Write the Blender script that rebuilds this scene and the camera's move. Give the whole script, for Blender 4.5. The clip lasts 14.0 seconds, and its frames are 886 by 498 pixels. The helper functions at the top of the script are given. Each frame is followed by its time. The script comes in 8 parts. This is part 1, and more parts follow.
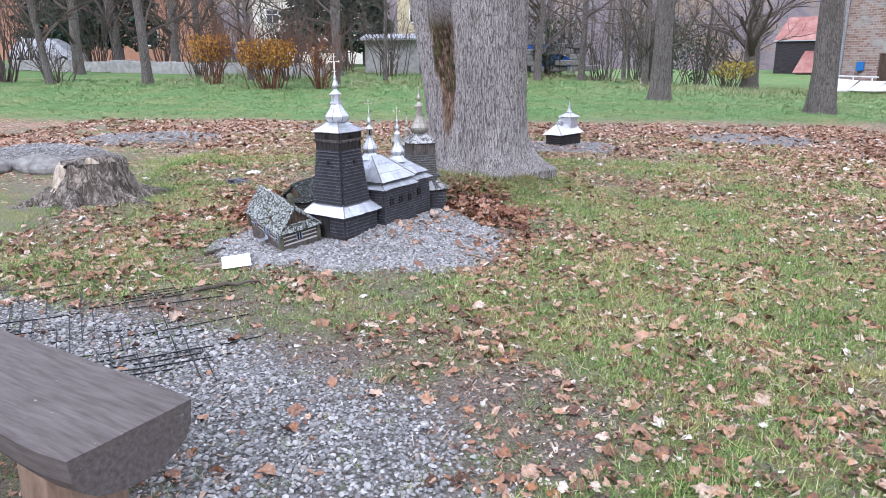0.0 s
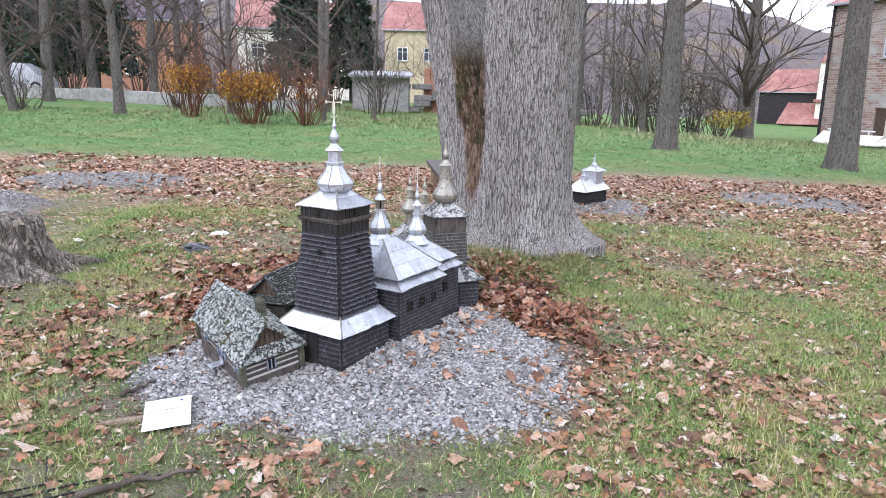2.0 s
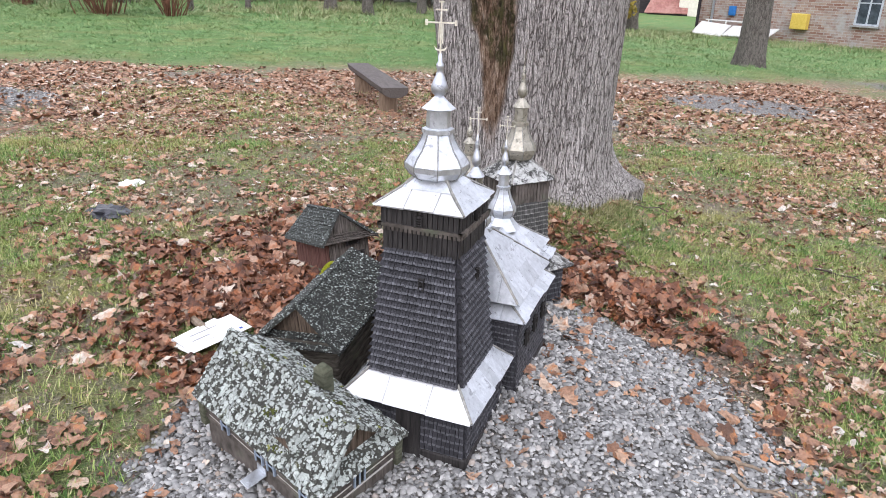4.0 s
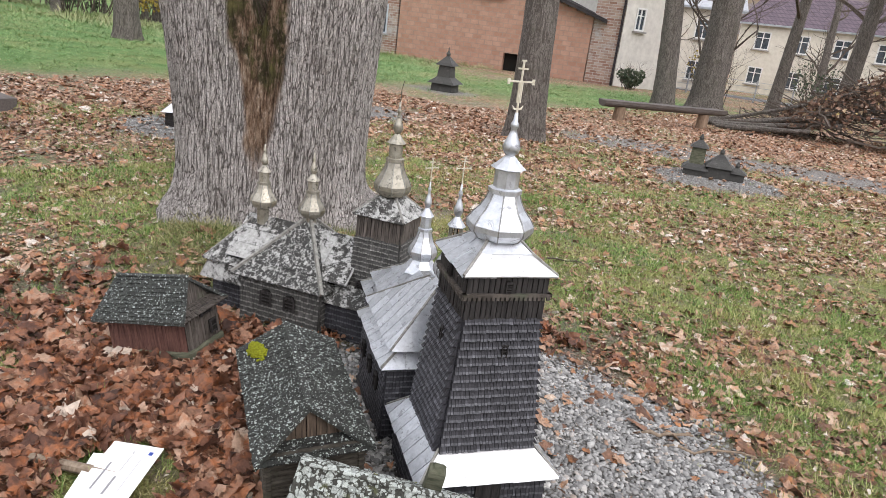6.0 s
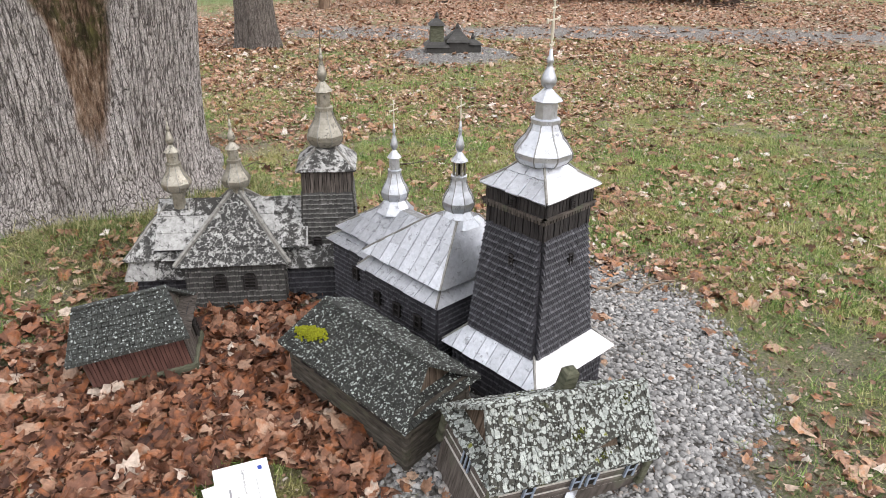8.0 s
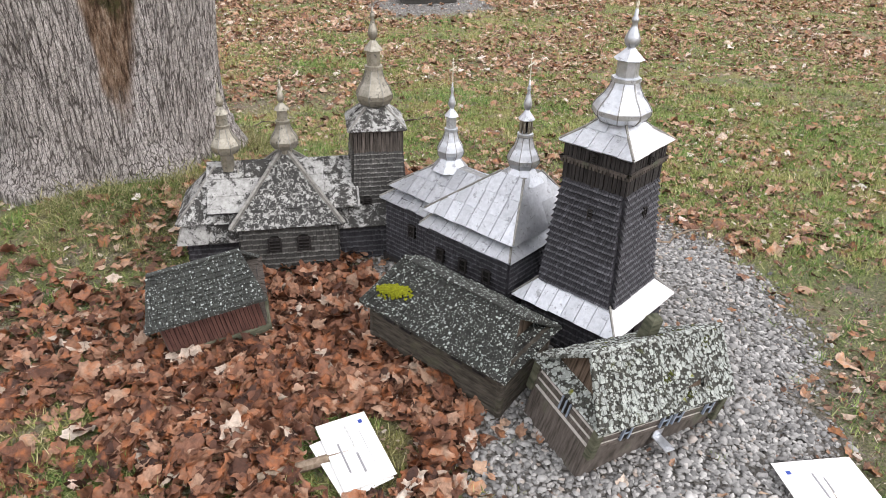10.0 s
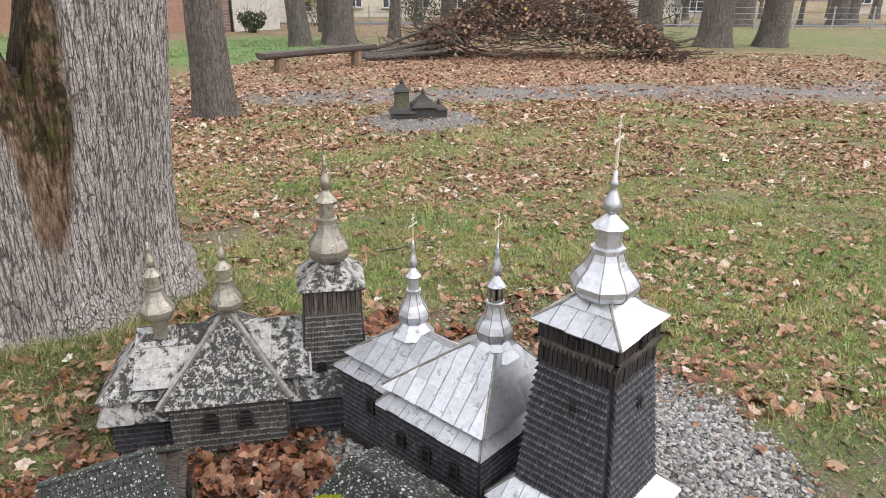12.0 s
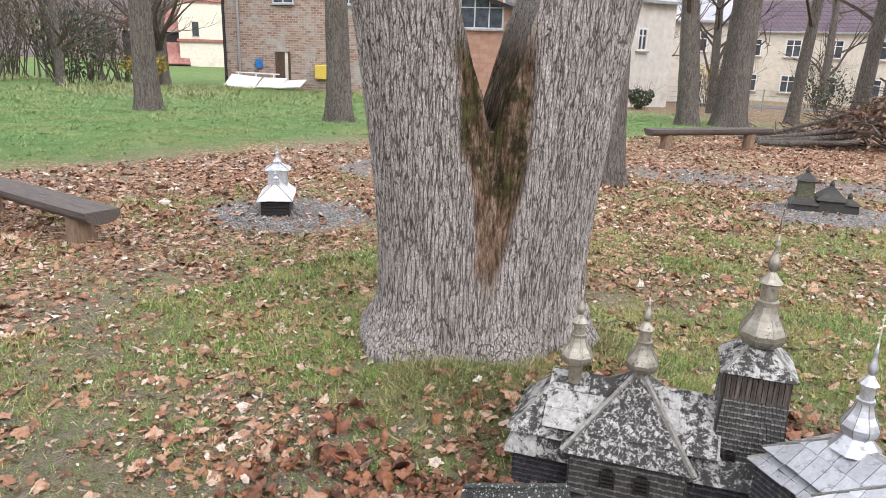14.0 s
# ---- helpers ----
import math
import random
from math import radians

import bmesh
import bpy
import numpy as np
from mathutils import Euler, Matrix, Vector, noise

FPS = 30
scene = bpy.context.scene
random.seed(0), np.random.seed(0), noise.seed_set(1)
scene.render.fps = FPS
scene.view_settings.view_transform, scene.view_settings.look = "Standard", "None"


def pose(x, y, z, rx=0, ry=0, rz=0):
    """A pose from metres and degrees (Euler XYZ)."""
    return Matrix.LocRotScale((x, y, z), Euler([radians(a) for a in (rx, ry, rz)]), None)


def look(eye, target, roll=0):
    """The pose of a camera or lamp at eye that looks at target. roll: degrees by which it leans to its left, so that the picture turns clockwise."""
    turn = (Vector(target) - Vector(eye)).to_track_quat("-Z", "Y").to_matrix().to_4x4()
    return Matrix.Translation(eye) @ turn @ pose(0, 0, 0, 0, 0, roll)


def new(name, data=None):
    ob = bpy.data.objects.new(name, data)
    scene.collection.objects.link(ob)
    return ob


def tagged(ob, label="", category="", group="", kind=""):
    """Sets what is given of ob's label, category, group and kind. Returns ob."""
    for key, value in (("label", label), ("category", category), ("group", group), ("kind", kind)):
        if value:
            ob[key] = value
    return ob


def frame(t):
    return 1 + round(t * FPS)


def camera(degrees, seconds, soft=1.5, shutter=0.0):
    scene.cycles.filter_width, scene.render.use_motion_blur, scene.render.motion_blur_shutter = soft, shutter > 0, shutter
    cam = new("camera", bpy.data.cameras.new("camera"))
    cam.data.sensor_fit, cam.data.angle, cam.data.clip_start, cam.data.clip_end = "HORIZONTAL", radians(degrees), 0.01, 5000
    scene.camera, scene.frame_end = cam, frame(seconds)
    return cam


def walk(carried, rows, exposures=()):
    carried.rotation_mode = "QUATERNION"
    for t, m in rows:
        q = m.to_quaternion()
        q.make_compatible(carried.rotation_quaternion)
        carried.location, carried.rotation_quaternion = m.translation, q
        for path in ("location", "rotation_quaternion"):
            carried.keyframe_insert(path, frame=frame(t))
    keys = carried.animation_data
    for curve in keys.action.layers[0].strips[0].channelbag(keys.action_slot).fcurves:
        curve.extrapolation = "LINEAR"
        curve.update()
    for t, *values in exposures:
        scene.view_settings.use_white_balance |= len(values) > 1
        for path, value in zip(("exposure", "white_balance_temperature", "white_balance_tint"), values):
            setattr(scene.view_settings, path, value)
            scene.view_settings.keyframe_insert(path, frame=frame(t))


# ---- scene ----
cam = camera(65.2, 14.0, soft=0.5)
PATH = [
    (0, (0.881, -5.784, 1.528), (0.857, -3.86, 0.985), -0.9),
    (0.5, (0.816, -5.324, 1.564), (0.789, -3.383, 1.08), 0.7),
    (1, (0.65, -4.792, 1.545), (0.617, -2.848, 1.079), -0.2),
    (1.5, (0.56, -4.368, 1.558), (0.57, -2.437, 1.039), -1.3),
    (2, (0.485, -3.833, 1.539), (0.522, -1.882, 1.099), 1.1),
    (2.5, (0.275, -3.284, 1.516), (0.319, -1.345, 1.03), 1.7),
    (3, (0.022, -2.829, 1.553), (0.206, -0.897, 1.07), 2.3),
    (3.5, (-0.222, -2.434, 1.539), (0.088, -0.547, 0.951), 2.1),
    (3.7, (-0.312, -2.331, 1.56), (0.034, -0.479, 0.891), 2.0),
    (5.8, (-1.686, -1.294, 1.667), (-0.403, 0.079, 0.983), 6.7),
    (6, (-1.759, -1.208, 1.642), (-0.282, -0.022, 1.0), 7.1),
    (6.5, (-2.026, -0.959, 1.681), (-0.299, -0.19, 1.028), 4.0),
    (7, (-2.168, -0.708, 1.677), (-0.391, -0.111, 0.982), 3.6),
    (7.5, (-2.322, -0.412, 1.738), (-0.543, 0.068, 0.961), 1.8),
    (8, (-2.363, -0.235, 1.777), (-0.61, 0.174, 0.906), 1.0),
    (8.5, (-2.476, -0.042, 1.838), (-0.718, 0.215, 0.92), 0.8),
    (8.7, (-2.525, 0.033, 1.847), (-0.773, 0.27, 0.913), 0.7),
    (10.8, (-2.489, 0.231, 1.804), (-0.776, 0.517, 0.812), 2.3),
    (11, (-2.414, 0.204, 1.845), (-0.687, 0.508, 0.883), 1.8),
    (11.5, (-2.21, 0.181, 1.863), (-0.443, 0.472, 0.972), 1.0),
    (12, (-1.989, 0.14, 1.902), (-0.154, 0.431, 1.162), 0.5),
    (12.5, (-1.95, 0.173, 1.921), (-0.09, 0.498, 1.261), 1.5),
    (13, (-1.958, 0.246, 1.91), (-0.184, 0.899, 1.256), 0.7),
    (13.5, (-2.018, 0.331, 1.895), (-0.353, 1.273, 1.308), 1.9),
    (14, (-2.174, 0.449, 1.872), (-0.671, 1.642, 1.308), 1.9),
]
walk(cam, [(t, look(e, g, r)) for t, e, g, r in PATH], exposures=[(0.0, 0.47, 5600, 20), (2.0, 0.43, 5750, 19), (3.5, 0.40, 6000, 18), (6.0, 0.20, 6450, 15), (8.0, 0.29, 6550, 15), (11.0, 0.29, 6600, 16), (12.0, 0.29, 6600, 15), (14.0, 0.42, 6450, 17)])

# ---------------------------------------------------------------- light
world = bpy.data.worlds.new("world")
world.use_nodes = True
scene.world = world
wn, wl = world.node_tree.nodes, world.node_tree.links
sky = wn.new("ShaderNodeTexSky")
sky.sky_type = "NISHITA"
sky.sun_disc = False
sky.sun_elevation, sky.sun_rotation = radians(38), radians(200)
sky.air_density, sky.dust_density, sky.ozone_density = 1.0, 6.0, 1.0
soft_sky = wn.new("ShaderNodeHueSaturation")
soft_sky.inputs["Saturation"].default_value = 0.22
wl.new(sky.outputs[0], soft_sky.inputs["Color"])
cloud = wn.new("ShaderNodeMix")
cloud.data_type = "RGBA"
cloud.inputs[0].default_value = 0.8
cloud.inputs[7].default_value = (11.6, 12.0, 12.4, 1)
wl.new(soft_sky.outputs[0], cloud.inputs[6])
wl.new(cloud.outputs[2], wn["Background"].inputs["Color"])
wn["Background"].inputs["Strength"].default_value = 0.15

sun = new("sun", bpy.data.lights.new("sun", "SUN"))
sun.data.energy, sun.data.angle, sun.data.color = 0.9, radians(30), (1.0, 0.97, 0.93)
sun.matrix_world = look((-8, -22, 20), (0, 0, 0))


# ---------------------------------------------------------------- ground shape
MOUNDS = [(0.15, 0.6, 0.85, 1.15, 0.10), (-5.0, 4.2, 1.0, 0.85, 0.25), (-4.7, 7.3, 1.35, 1.1, 0.12),
          (3.05, 7.1, 0.9, 0.8, 0.05), (8.65, 2.2, 0.9, 0.8, 0.05), (1.25, 2.8, 1.05, 1.05, 0.22)]


def gz(x, y):
    """Height of the ground."""
    fade = np.clip((x - 4.0) / 16.0, 0, 1)
    z = -0.025 * x - 0.013 * y + 0.032 * np.clip(y - 11.0, 0, 40) * (1 - fade * fade * (3 - 2 * fade))
    for cx, cy, rx, ry, h in MOUNDS:
        z = z + h * np.exp(-(((x - cx) / rx) ** 2 + ((y - cy) / ry) ** 2) ** 2)
    near = np.exp(-((x * x + y * y) / 900.0))
    return z + near * 0.012 * (np.sin(3.1 * x + 1.7 * np.sin(2.3 * y)) * np.cos(2.7 * y) + 0.5 * np.sin(7.3 * x - 5.1 * y))


# ---------------------------------------------------------------- materials
def nodes_of(name):
    m = bpy.data.materials.new(name)
    m.use_nodes = True
    return m, m.node_tree.nodes, m.node_tree.links, m.node_tree.nodes["Principled BSDF"]


def ramp(n, l, src, stops):
    r = n.new("ShaderNodeValToRGB")
    el = r.color_ramp.elements
    while len(el) < len(stops):
        el.new(0.5)
    for e, (p, c) in zip(el, stops):
        e.position, e.color = p, (*c, 1)
    if src is not None:
        l.new(src, r.inputs[0])
    return r.outputs[0]


def noise_tex(n, l, vec, scale, detail=6.0, rough=0.6, distort=0.0):
    t = n.new("ShaderNodeTexNoise")
    t.inputs["Scale"].default_value, t.inputs["Detail"].default_value = scale, detail
    t.inputs["Roughness"].default_value, t.inputs["Distortion"].default_value = rough, distort
    l.new(vec, t.inputs["Vector"])
    return t.outputs["Fac"]


def coords(n, l, stretch=(1, 1, 1), kind="Object"):
    c, m = n.new("ShaderNodeTexCoord"), n.new("ShaderNodeMapping")
    m.inputs["Scale"].default_value = stretch
    l.new(c.outputs[kind], m.inputs["Vector"])
    return m.outputs[0]


def mix(n, l, fac, a, b, how="MIX"):
    m = n.new("ShaderNodeMix")
    m.data_type, m.blend_type = "RGBA", how
    for sock, v in ((m.inputs[0], fac), (m.inputs[6], a), (m.inputs[7], b)):
        if isinstance(v, (int, float)):
            sock.default_value = v
        elif isinstance(v, tuple):
            sock.default_value = (*v, 1)
        else:
            l.new(v, sock)
    return m.outputs[2]


def bump(n, l, b, height, strength, dist=0.01):
    k = n.new("ShaderNodeBump")
    k.inputs["Strength"].default_value, k.inputs["Distance"].default_value = strength, dist
    l.new(height, k.inputs["Height"])
    l.new(k.outputs[0], b.inputs["Normal"])


def plain(name, c1, c2, scale=20, rough=0.8, metal=0.0, relief=0.3, dist=0.004, stretch=(1, 1, 1), stain=None, stain_scale=3.0,
          stain_cut=(0.5, 0.62), vary=0.0):
    """Two-tone grain, larger stains of a third colour, relief, and a tone of its own for each object."""
    m, n, l, b = nodes_of(name)
    v = coords(n, l, stretch)
    g = noise_tex(n, l, v, scale)
    col = ramp(n, l, g, [(0.33, c1), (0.68, c2)])
    if stain:
        s = noise_tex(n, l, coords(n, l), stain_scale, 8, 0.65)
        col = mix(n, l, ramp(n, l, s, [(stain_cut[0], (0, 0, 0)), (stain_cut[1], (1, 1, 1))]), col, stain)
    if vary:
        o = n.new("ShaderNodeObjectInfo")
        h = n.new("ShaderNodeHueSaturation")
        r = n.new("ShaderNodeMapRange")
        r.inputs["To Min"].default_value, r.inputs["To Max"].default_value = 1 - vary, 1 + vary
        l.new(o.outputs["Random"], r.inputs["Value"])
        l.new(r.outputs[0], h.inputs["Value"])
        l.new(col, h.inputs["Color"])
        col = h.outputs[0]
    l.new(col, b.inputs["Base Color"])
    b.inputs["Roughness"].default_value, b.inputs["Metallic"].default_value = rough, metal
    b.inputs["Specular IOR Level"].default_value = 0.5 if rough < 0.5 or metal else 0.22
    bump(n, l, b, g, relief, dist)
    return m


def island(name, stops, rough=0.85, grain=60, mottle=0.6, warm=None):
    """A tone of its own for each piece of a joined mesh, mottled within."""
    m, n, l, b = nodes_of(name)
    g = n.new("ShaderNodeNewGeometry")
    col = ramp(n, l, g.outputs["Random Per Island"], stops)
    f = noise_tex(n, l, coords(n, l), grain, 7, 0.65)
    col = mix(n, l, mottle, col, ramp(n, l, f, [(0.3, (0.38, 0.38, 0.38)), (0.62, (1, 1, 1))]), "MULTIPLY")
    if warm:
        h = noise_tex(n, l, coords(n, l), grain * 0.45, 5, 0.6)
        col = mix(n, l, ramp(n, l, h, [(0.50, (0, 0, 0)), (0.66, (0.75, 0.75, 0.75))]), col, warm)
        bump(n, l, b, f, 0.9, 0.012)
    l.new(col, b.inputs["Base Color"])
    b.inputs["Roughness"].default_value = rough
    b.inputs["Specular IOR Level"].default_value = 0.3
    return m


def spots(n, l, vec, size, most, seed, least=-0.1):
    """Round patches of many sizes."""
    off = n.new("ShaderNodeVectorMath")
    off.inputs[1].default_value = (seed, seed * 0.7, seed * 1.3)
    l.new(vec, off.inputs[0])
    wob_tex = n.new("ShaderNodeTexNoise")
    wob_tex.inputs["Scale"].default_value, wob_tex.inputs["Detail"].default_value = size * 2.2, 4
    l.new(off.outputs[0], wob_tex.inputs["Vector"])
    bent = n.new("ShaderNodeVectorMath")
    bent.operation = "MULTIPLY_ADD"
    bent.inputs[1].default_value = (0.55 / size,) * 3
    l.new(wob_tex.outputs["Color"], bent.inputs[0])
    l.new(off.outputs[0], bent.inputs[2])
    w = n.new("ShaderNodeTexVoronoi")
    w.inputs["Scale"].default_value = size
    l.new(bent.outputs[0], w.inputs["Vector"])
    sep = n.new("ShaderNodeSeparateColor")
    l.new(w.outputs["Color"], sep.inputs[0])
    lim = n.new("ShaderNodeMath")
    lim.operation = "MULTIPLY_ADD"
    lim.inputs[1].default_value, lim.inputs[2].default_value = least - most, -least
    l.new(sep.outputs[0], lim.inputs[0])
    d = n.new("ShaderNodeMath")
    l.new(w.outputs["Distance"], d.inputs[0])
    l.new(lim.outputs[0], d.inputs[1])
    return ramp(n, l, d.outputs[0], [(0.0, (1, 1, 1)), (0.06, (0, 0, 0))]), sep.outputs[1]


def lichen_roof(name, dark, spot, cover=0.5, size=55, moss=None, least=-0.1):
    """Dark shingles under round crusts of lichen, with some moss."""
    m, n, l, b = nodes_of(name)
    v = coords(n, l)
    g = noise_tex(n, l, coords(n, l, (1, 1, 0.3)), 170, 7, 0.7)
    col = ramp(n, l, g, [(0.3, tuple(c * 0.35 for c in dark)), (0.7, dark)])
    isl = n.new("ShaderNodeNewGeometry")
    col = mix(n, l, 0.7, col, ramp(n, l, isl.outputs["Random Per Island"], [(0.0, (0.4, 0.4, 0.4)), (1.0, (1, 1, 1))]), "MULTIPLY")
    fine = noise_tex(n, l, v, 330, 4, 0.6)
    for k, (sz, most) in enumerate(((size, cover), (size * 1.9, cover * 0.9))):
        fac, tone_pick = spots(n, l, v, sz, most, 3.1 * k, least)
        tone = ramp(n, l, tone_pick, [(0.0, tuple(c * 0.62 for c in spot)), (0.6, spot), (1.0, tuple(min(0.8, c * 1.22) for c in spot))])
        tone = mix(n, l, 0.8, tone, ramp(n, l, fine, [(0.3, (0.45, 0.47, 0.45)), (0.65, (1, 1, 1))]), "MULTIPLY")
        col = mix(n, l, fac, col, tone)
    if moss:
        mm = ramp(n, l, noise_tex(n, l, v, 9, 6, 0.7), [(0.62, (0, 0, 0)), (0.68, (1, 1, 1))])
        col = mix(n, l, mm, col, moss)
        fac, _ = spots(n, l, v, 24, 0.30, 9.0)
        rare, _ = spots(n, l, v, 9, 0.5, 5.0)
        col = mix(n, l, mix(n, l, 1.0, fac, rare, "MULTIPLY"), col, (0.16, 0.17, 0.02))
    l.new(col, b.inputs["Base Color"])
    b.inputs["Roughness"].default_value = 0.95
    bump(n, l, b, fine, 0.6, 0.003)
    return m


def bark(name, c1, c2, scale=9.0, moss=None, crack=0.35):
    """Long wandering furrows between plates, finer cracks across."""
    m, n, l, b = nodes_of(name)

    def furrow(size, tall, width, soft, warp):
        f = noise_tex(n, l, coords(n, l, (1, 1, tall)), size, 2.5, 0.5, warp)
        a = n.new("ShaderNodeMath")
        a.operation = "SUBTRACT"
        a.inputs[1].default_value = 0.5
        l.new(f, a.inputs[0])
        c = n.new("ShaderNodeMath")
        c.operation = "ABSOLUTE"
        l.new(a.outputs[0], c.inputs[0])
        return ramp(n, l, c.outputs[0], [(width, (0, 0, 0)), (width + soft, (1, 1, 1))])
    deep = furrow(scale * 1.25, 0.17, 0.006, 0.065, 1.0)
    thin = furrow(scale * 2.6, 0.32, 0.004, 0.06, 0.8)
    across = furrow(scale * 2.0, 0.9, 0.002, 0.05, 0.5)
    g = noise_tex(n, l, coords(n, l, (1, 1, 0.35)), scale * 7, 8, 0.7)
    broad = noise_tex(n, l, coords(n, l, (1, 1, 0.4)), 2.2, 5, 0.6)
    col = ramp(n, l, g, [(0.28, c1), (0.7, c2)])
    col = mix(n, l, 0.5, col, ramp(n, l, broad, [(0.35, (0.7, 0.7, 0.68)), (0.65, (1, 1, 1))]), "MULTIPLY")
    plate = mix(n, l, 0.7, deep, thin, "MULTIPLY")
    plate = mix(n, l, 0.45, plate, across, "MULTIPLY")
    col = mix(n, l, 1.0, col, ramp(n, l, plate, [(0.0, (crack, crack * 0.95, crack * 0.9)), (1.0, (1, 1, 1))]), "MULTIPLY")
    if moss:
        mm = ramp(n, l, noise_tex(n, l, coords(n, l), 1.6, 8, 0.7), [(0.56, (0, 0, 0)), (0.70, (1, 1, 1))])
        col = mix(n, l, mm, col, moss)
    l.new(col, b.inputs["Base Color"])
    b.inputs["Roughness"].default_value = 0.95
    mx = n.new("ShaderNodeMath")
    mx.operation = "MULTIPLY_ADD"
    mx.inputs[1].default_value = 0.35
    l.new(g, mx.inputs[0])
    l.new(plate, mx.inputs[2])
    bump(n, l, b, mx.outputs[0], 0.9, 0.018)
    return m


def metal_sheet_mat(name, c1, c2, stain, cut, rough, shine=0.75, patch=14, vary=0.0, soft=0.06):
    """Tin with stains; vary lets some sheets be more stained than others."""
    m, n, l, b = nodes_of(name)
    v = coords(n, l)
    g = noise_tex(n, l, v, 45, 8, 0.7)
    col = ramp(n, l, g, [(0.3, c1), (0.7, c2)])
    s = noise_tex(n, l, v, patch, 12, 0.85 if vary else 0.75, 0.3 if vary else 0.6)
    if vary:
        ob = n.new("ShaderNodeObjectInfo")
        sh = n.new("ShaderNodeMath")
        sh.operation = "MULTIPLY_ADD"
        sh.inputs[1].default_value = vary
        l.new(ob.outputs["Random"], sh.inputs[0])
        l.new(s, sh.inputs[2])
        s = sh.outputs[0]
    mask = ramp(n, l, s, [(cut, (0, 0, 0)), (cut + soft, (1, 1, 1))])
    col = mix(n, l, mask, col, stain)
    o = n.new("ShaderNodeObjectInfo")
    h = n.new("ShaderNodeHueSaturation")
    r = n.new("ShaderNodeMapRange")
    r.inputs["To Min"].default_value, r.inputs["To Max"].default_value = 0.86, 1.1
    l.new(o.outputs["Random"], r.inputs["Value"])
    l.new(r.outputs[0], h.inputs["Value"])
    l.new(col, h.inputs["Color"])
    l.new(h.outputs[0], b.inputs["Base Color"])
    inv = n.new("ShaderNodeMapRange")
    inv.inputs["To Min"].default_value, inv.inputs["To Max"].default_value = shine, 0.0
    l.new(mask, inv.inputs["Value"])
    l.new(inv.outputs[0], b.inputs["Metallic"])
    rr = n.new("ShaderNodeMapRange")
    rr.inputs["To Min"].default_value, rr.inputs["To Max"].default_value = rough, rough + 0.25
    l.new(g, rr.inputs["Value"])
    l.new(rr.outputs[0], b.inputs["Roughness"])
    bump(n, l, b, noise_tex(n, l, v, 16, 3), 0.25, 0.004)
    return m


def shingle_mat(name, c1, c2):
    """Each shingle has its own tone; grain runs down it."""
    m, n, l, b = nodes_of(name)
    g = n.new("ShaderNodeNewGeometry")
    f = noise_tex(n, l, coords(n, l, (1, 1, 0.12)), 160, 6, 0.7)
    big = noise_tex(n, l, coords(n, l), 9, 6, 0.65)
    col = ramp(n, l, g.outputs["Random Per Island"], [(0.0, tuple(0.5 * (p + q) for p, q in zip(c1, c2))), (0.85, c2), (1.0, tuple(c * 1.5 for c in c2))])
    col = mix(n, l, 0.75, col, ramp(n, l, f, [(0.3, (0.35, 0.35, 0.35)), (0.7, (1, 1, 1))]), "MULTIPLY")
    col = mix(n, l, ramp(n, l, big, [(0.55, (0, 0, 0)), (0.80, (0.5, 0.5, 0.5))]), col, tuple(c * 2.0 for c in c2))
    l.new(col, b.inputs["Base Color"])
    b.inputs["Roughness"].default_value = 0.6
    b.inputs["Specular IOR Level"].default_value = 0.25
    bump(n, l, b, f, 0.5, 0.002)
    return m


def brickwork(name, c1, c2, mortar, width, height, patch=None, cut=0.5):
    m, n, l, b = nodes_of(name)
    v0 = coords(n, l)
    sp, cb, ad = n.new("ShaderNodeSeparateXYZ"), n.new("ShaderNodeCombineXYZ"), n.new("ShaderNodeMath")
    l.new(v0, sp.inputs[0])
    l.new(sp.outputs["X"], ad.inputs[0])
    l.new(sp.outputs["Y"], ad.inputs[1])
    l.new(ad.outputs[0], cb.inputs["X"])
    l.new(sp.outputs["Z"], cb.inputs["Y"])
    v = cb.outputs[0]
    t = n.new("ShaderNodeTexBrick")
    t.inputs["Scale"].default_value = 1.0
    t.inputs["Brick Width"].default_value, t.inputs["Row Height"].default_value = width, height
    t.inputs["Mortar Size"].default_value = height * 0.10
    t.inputs["Color1"].default_value, t.inputs["Color2"].default_value, t.inputs["Mortar"].default_value = (*c1, 1), (*c2, 1), (*mortar, 1)
    l.new(v, t.inputs["Vector"])
    col = t.outputs["Color"]
    if patch:
        s = noise_tex(n, l, v, 0.55, 9, 0.7)
        col = mix(n, l, ramp(n, l, s, [(cut, (0, 0, 0)), (cut + 0.12, (1, 1, 1))]), col, patch)
    col = mix(n, l, 0.55, col, ramp(n, l, noise_tex(n, l, v, 2.5, 8, 0.7), [(0.3, (0.5, 0.5, 0.5)), (0.7, (1, 1, 1))]), "MULTIPLY")
    l.new(col, b.inputs["Base Color"])
    b.inputs["Roughness"].default_value = 0.9
    return m


M_SHINGLE = shingle_mat("dark_shingle", (0.010, 0.010, 0.012), (0.046, 0.045, 0.052))
M_TIP = shingle_mat("worn_shingle_end", (0.042, 0.042, 0.048), (0.112, 0.112, 0.122))
M_OLDTIP = shingle_mat("worn_grey_end", (0.09, 0.088, 0.08), (0.21, 0.205, 0.19))
M_BOARD = plain("dark_board", (0.013, 0.012, 0.012), (0.050, 0.045, 0.043), 120, 0.7, 0, 0.6, 0.003, (1, 1, 0.08))
M_GREYWOOD = plain("grey_wood", (0.045, 0.038, 0.032), (0.14, 0.12, 0.105), 110, 0.85, 0, 0.6, 0.003, (0.25, 1, 0.12), (0.10, 0.11, 0.075), 6, (0.55, 0.7), 0.2)
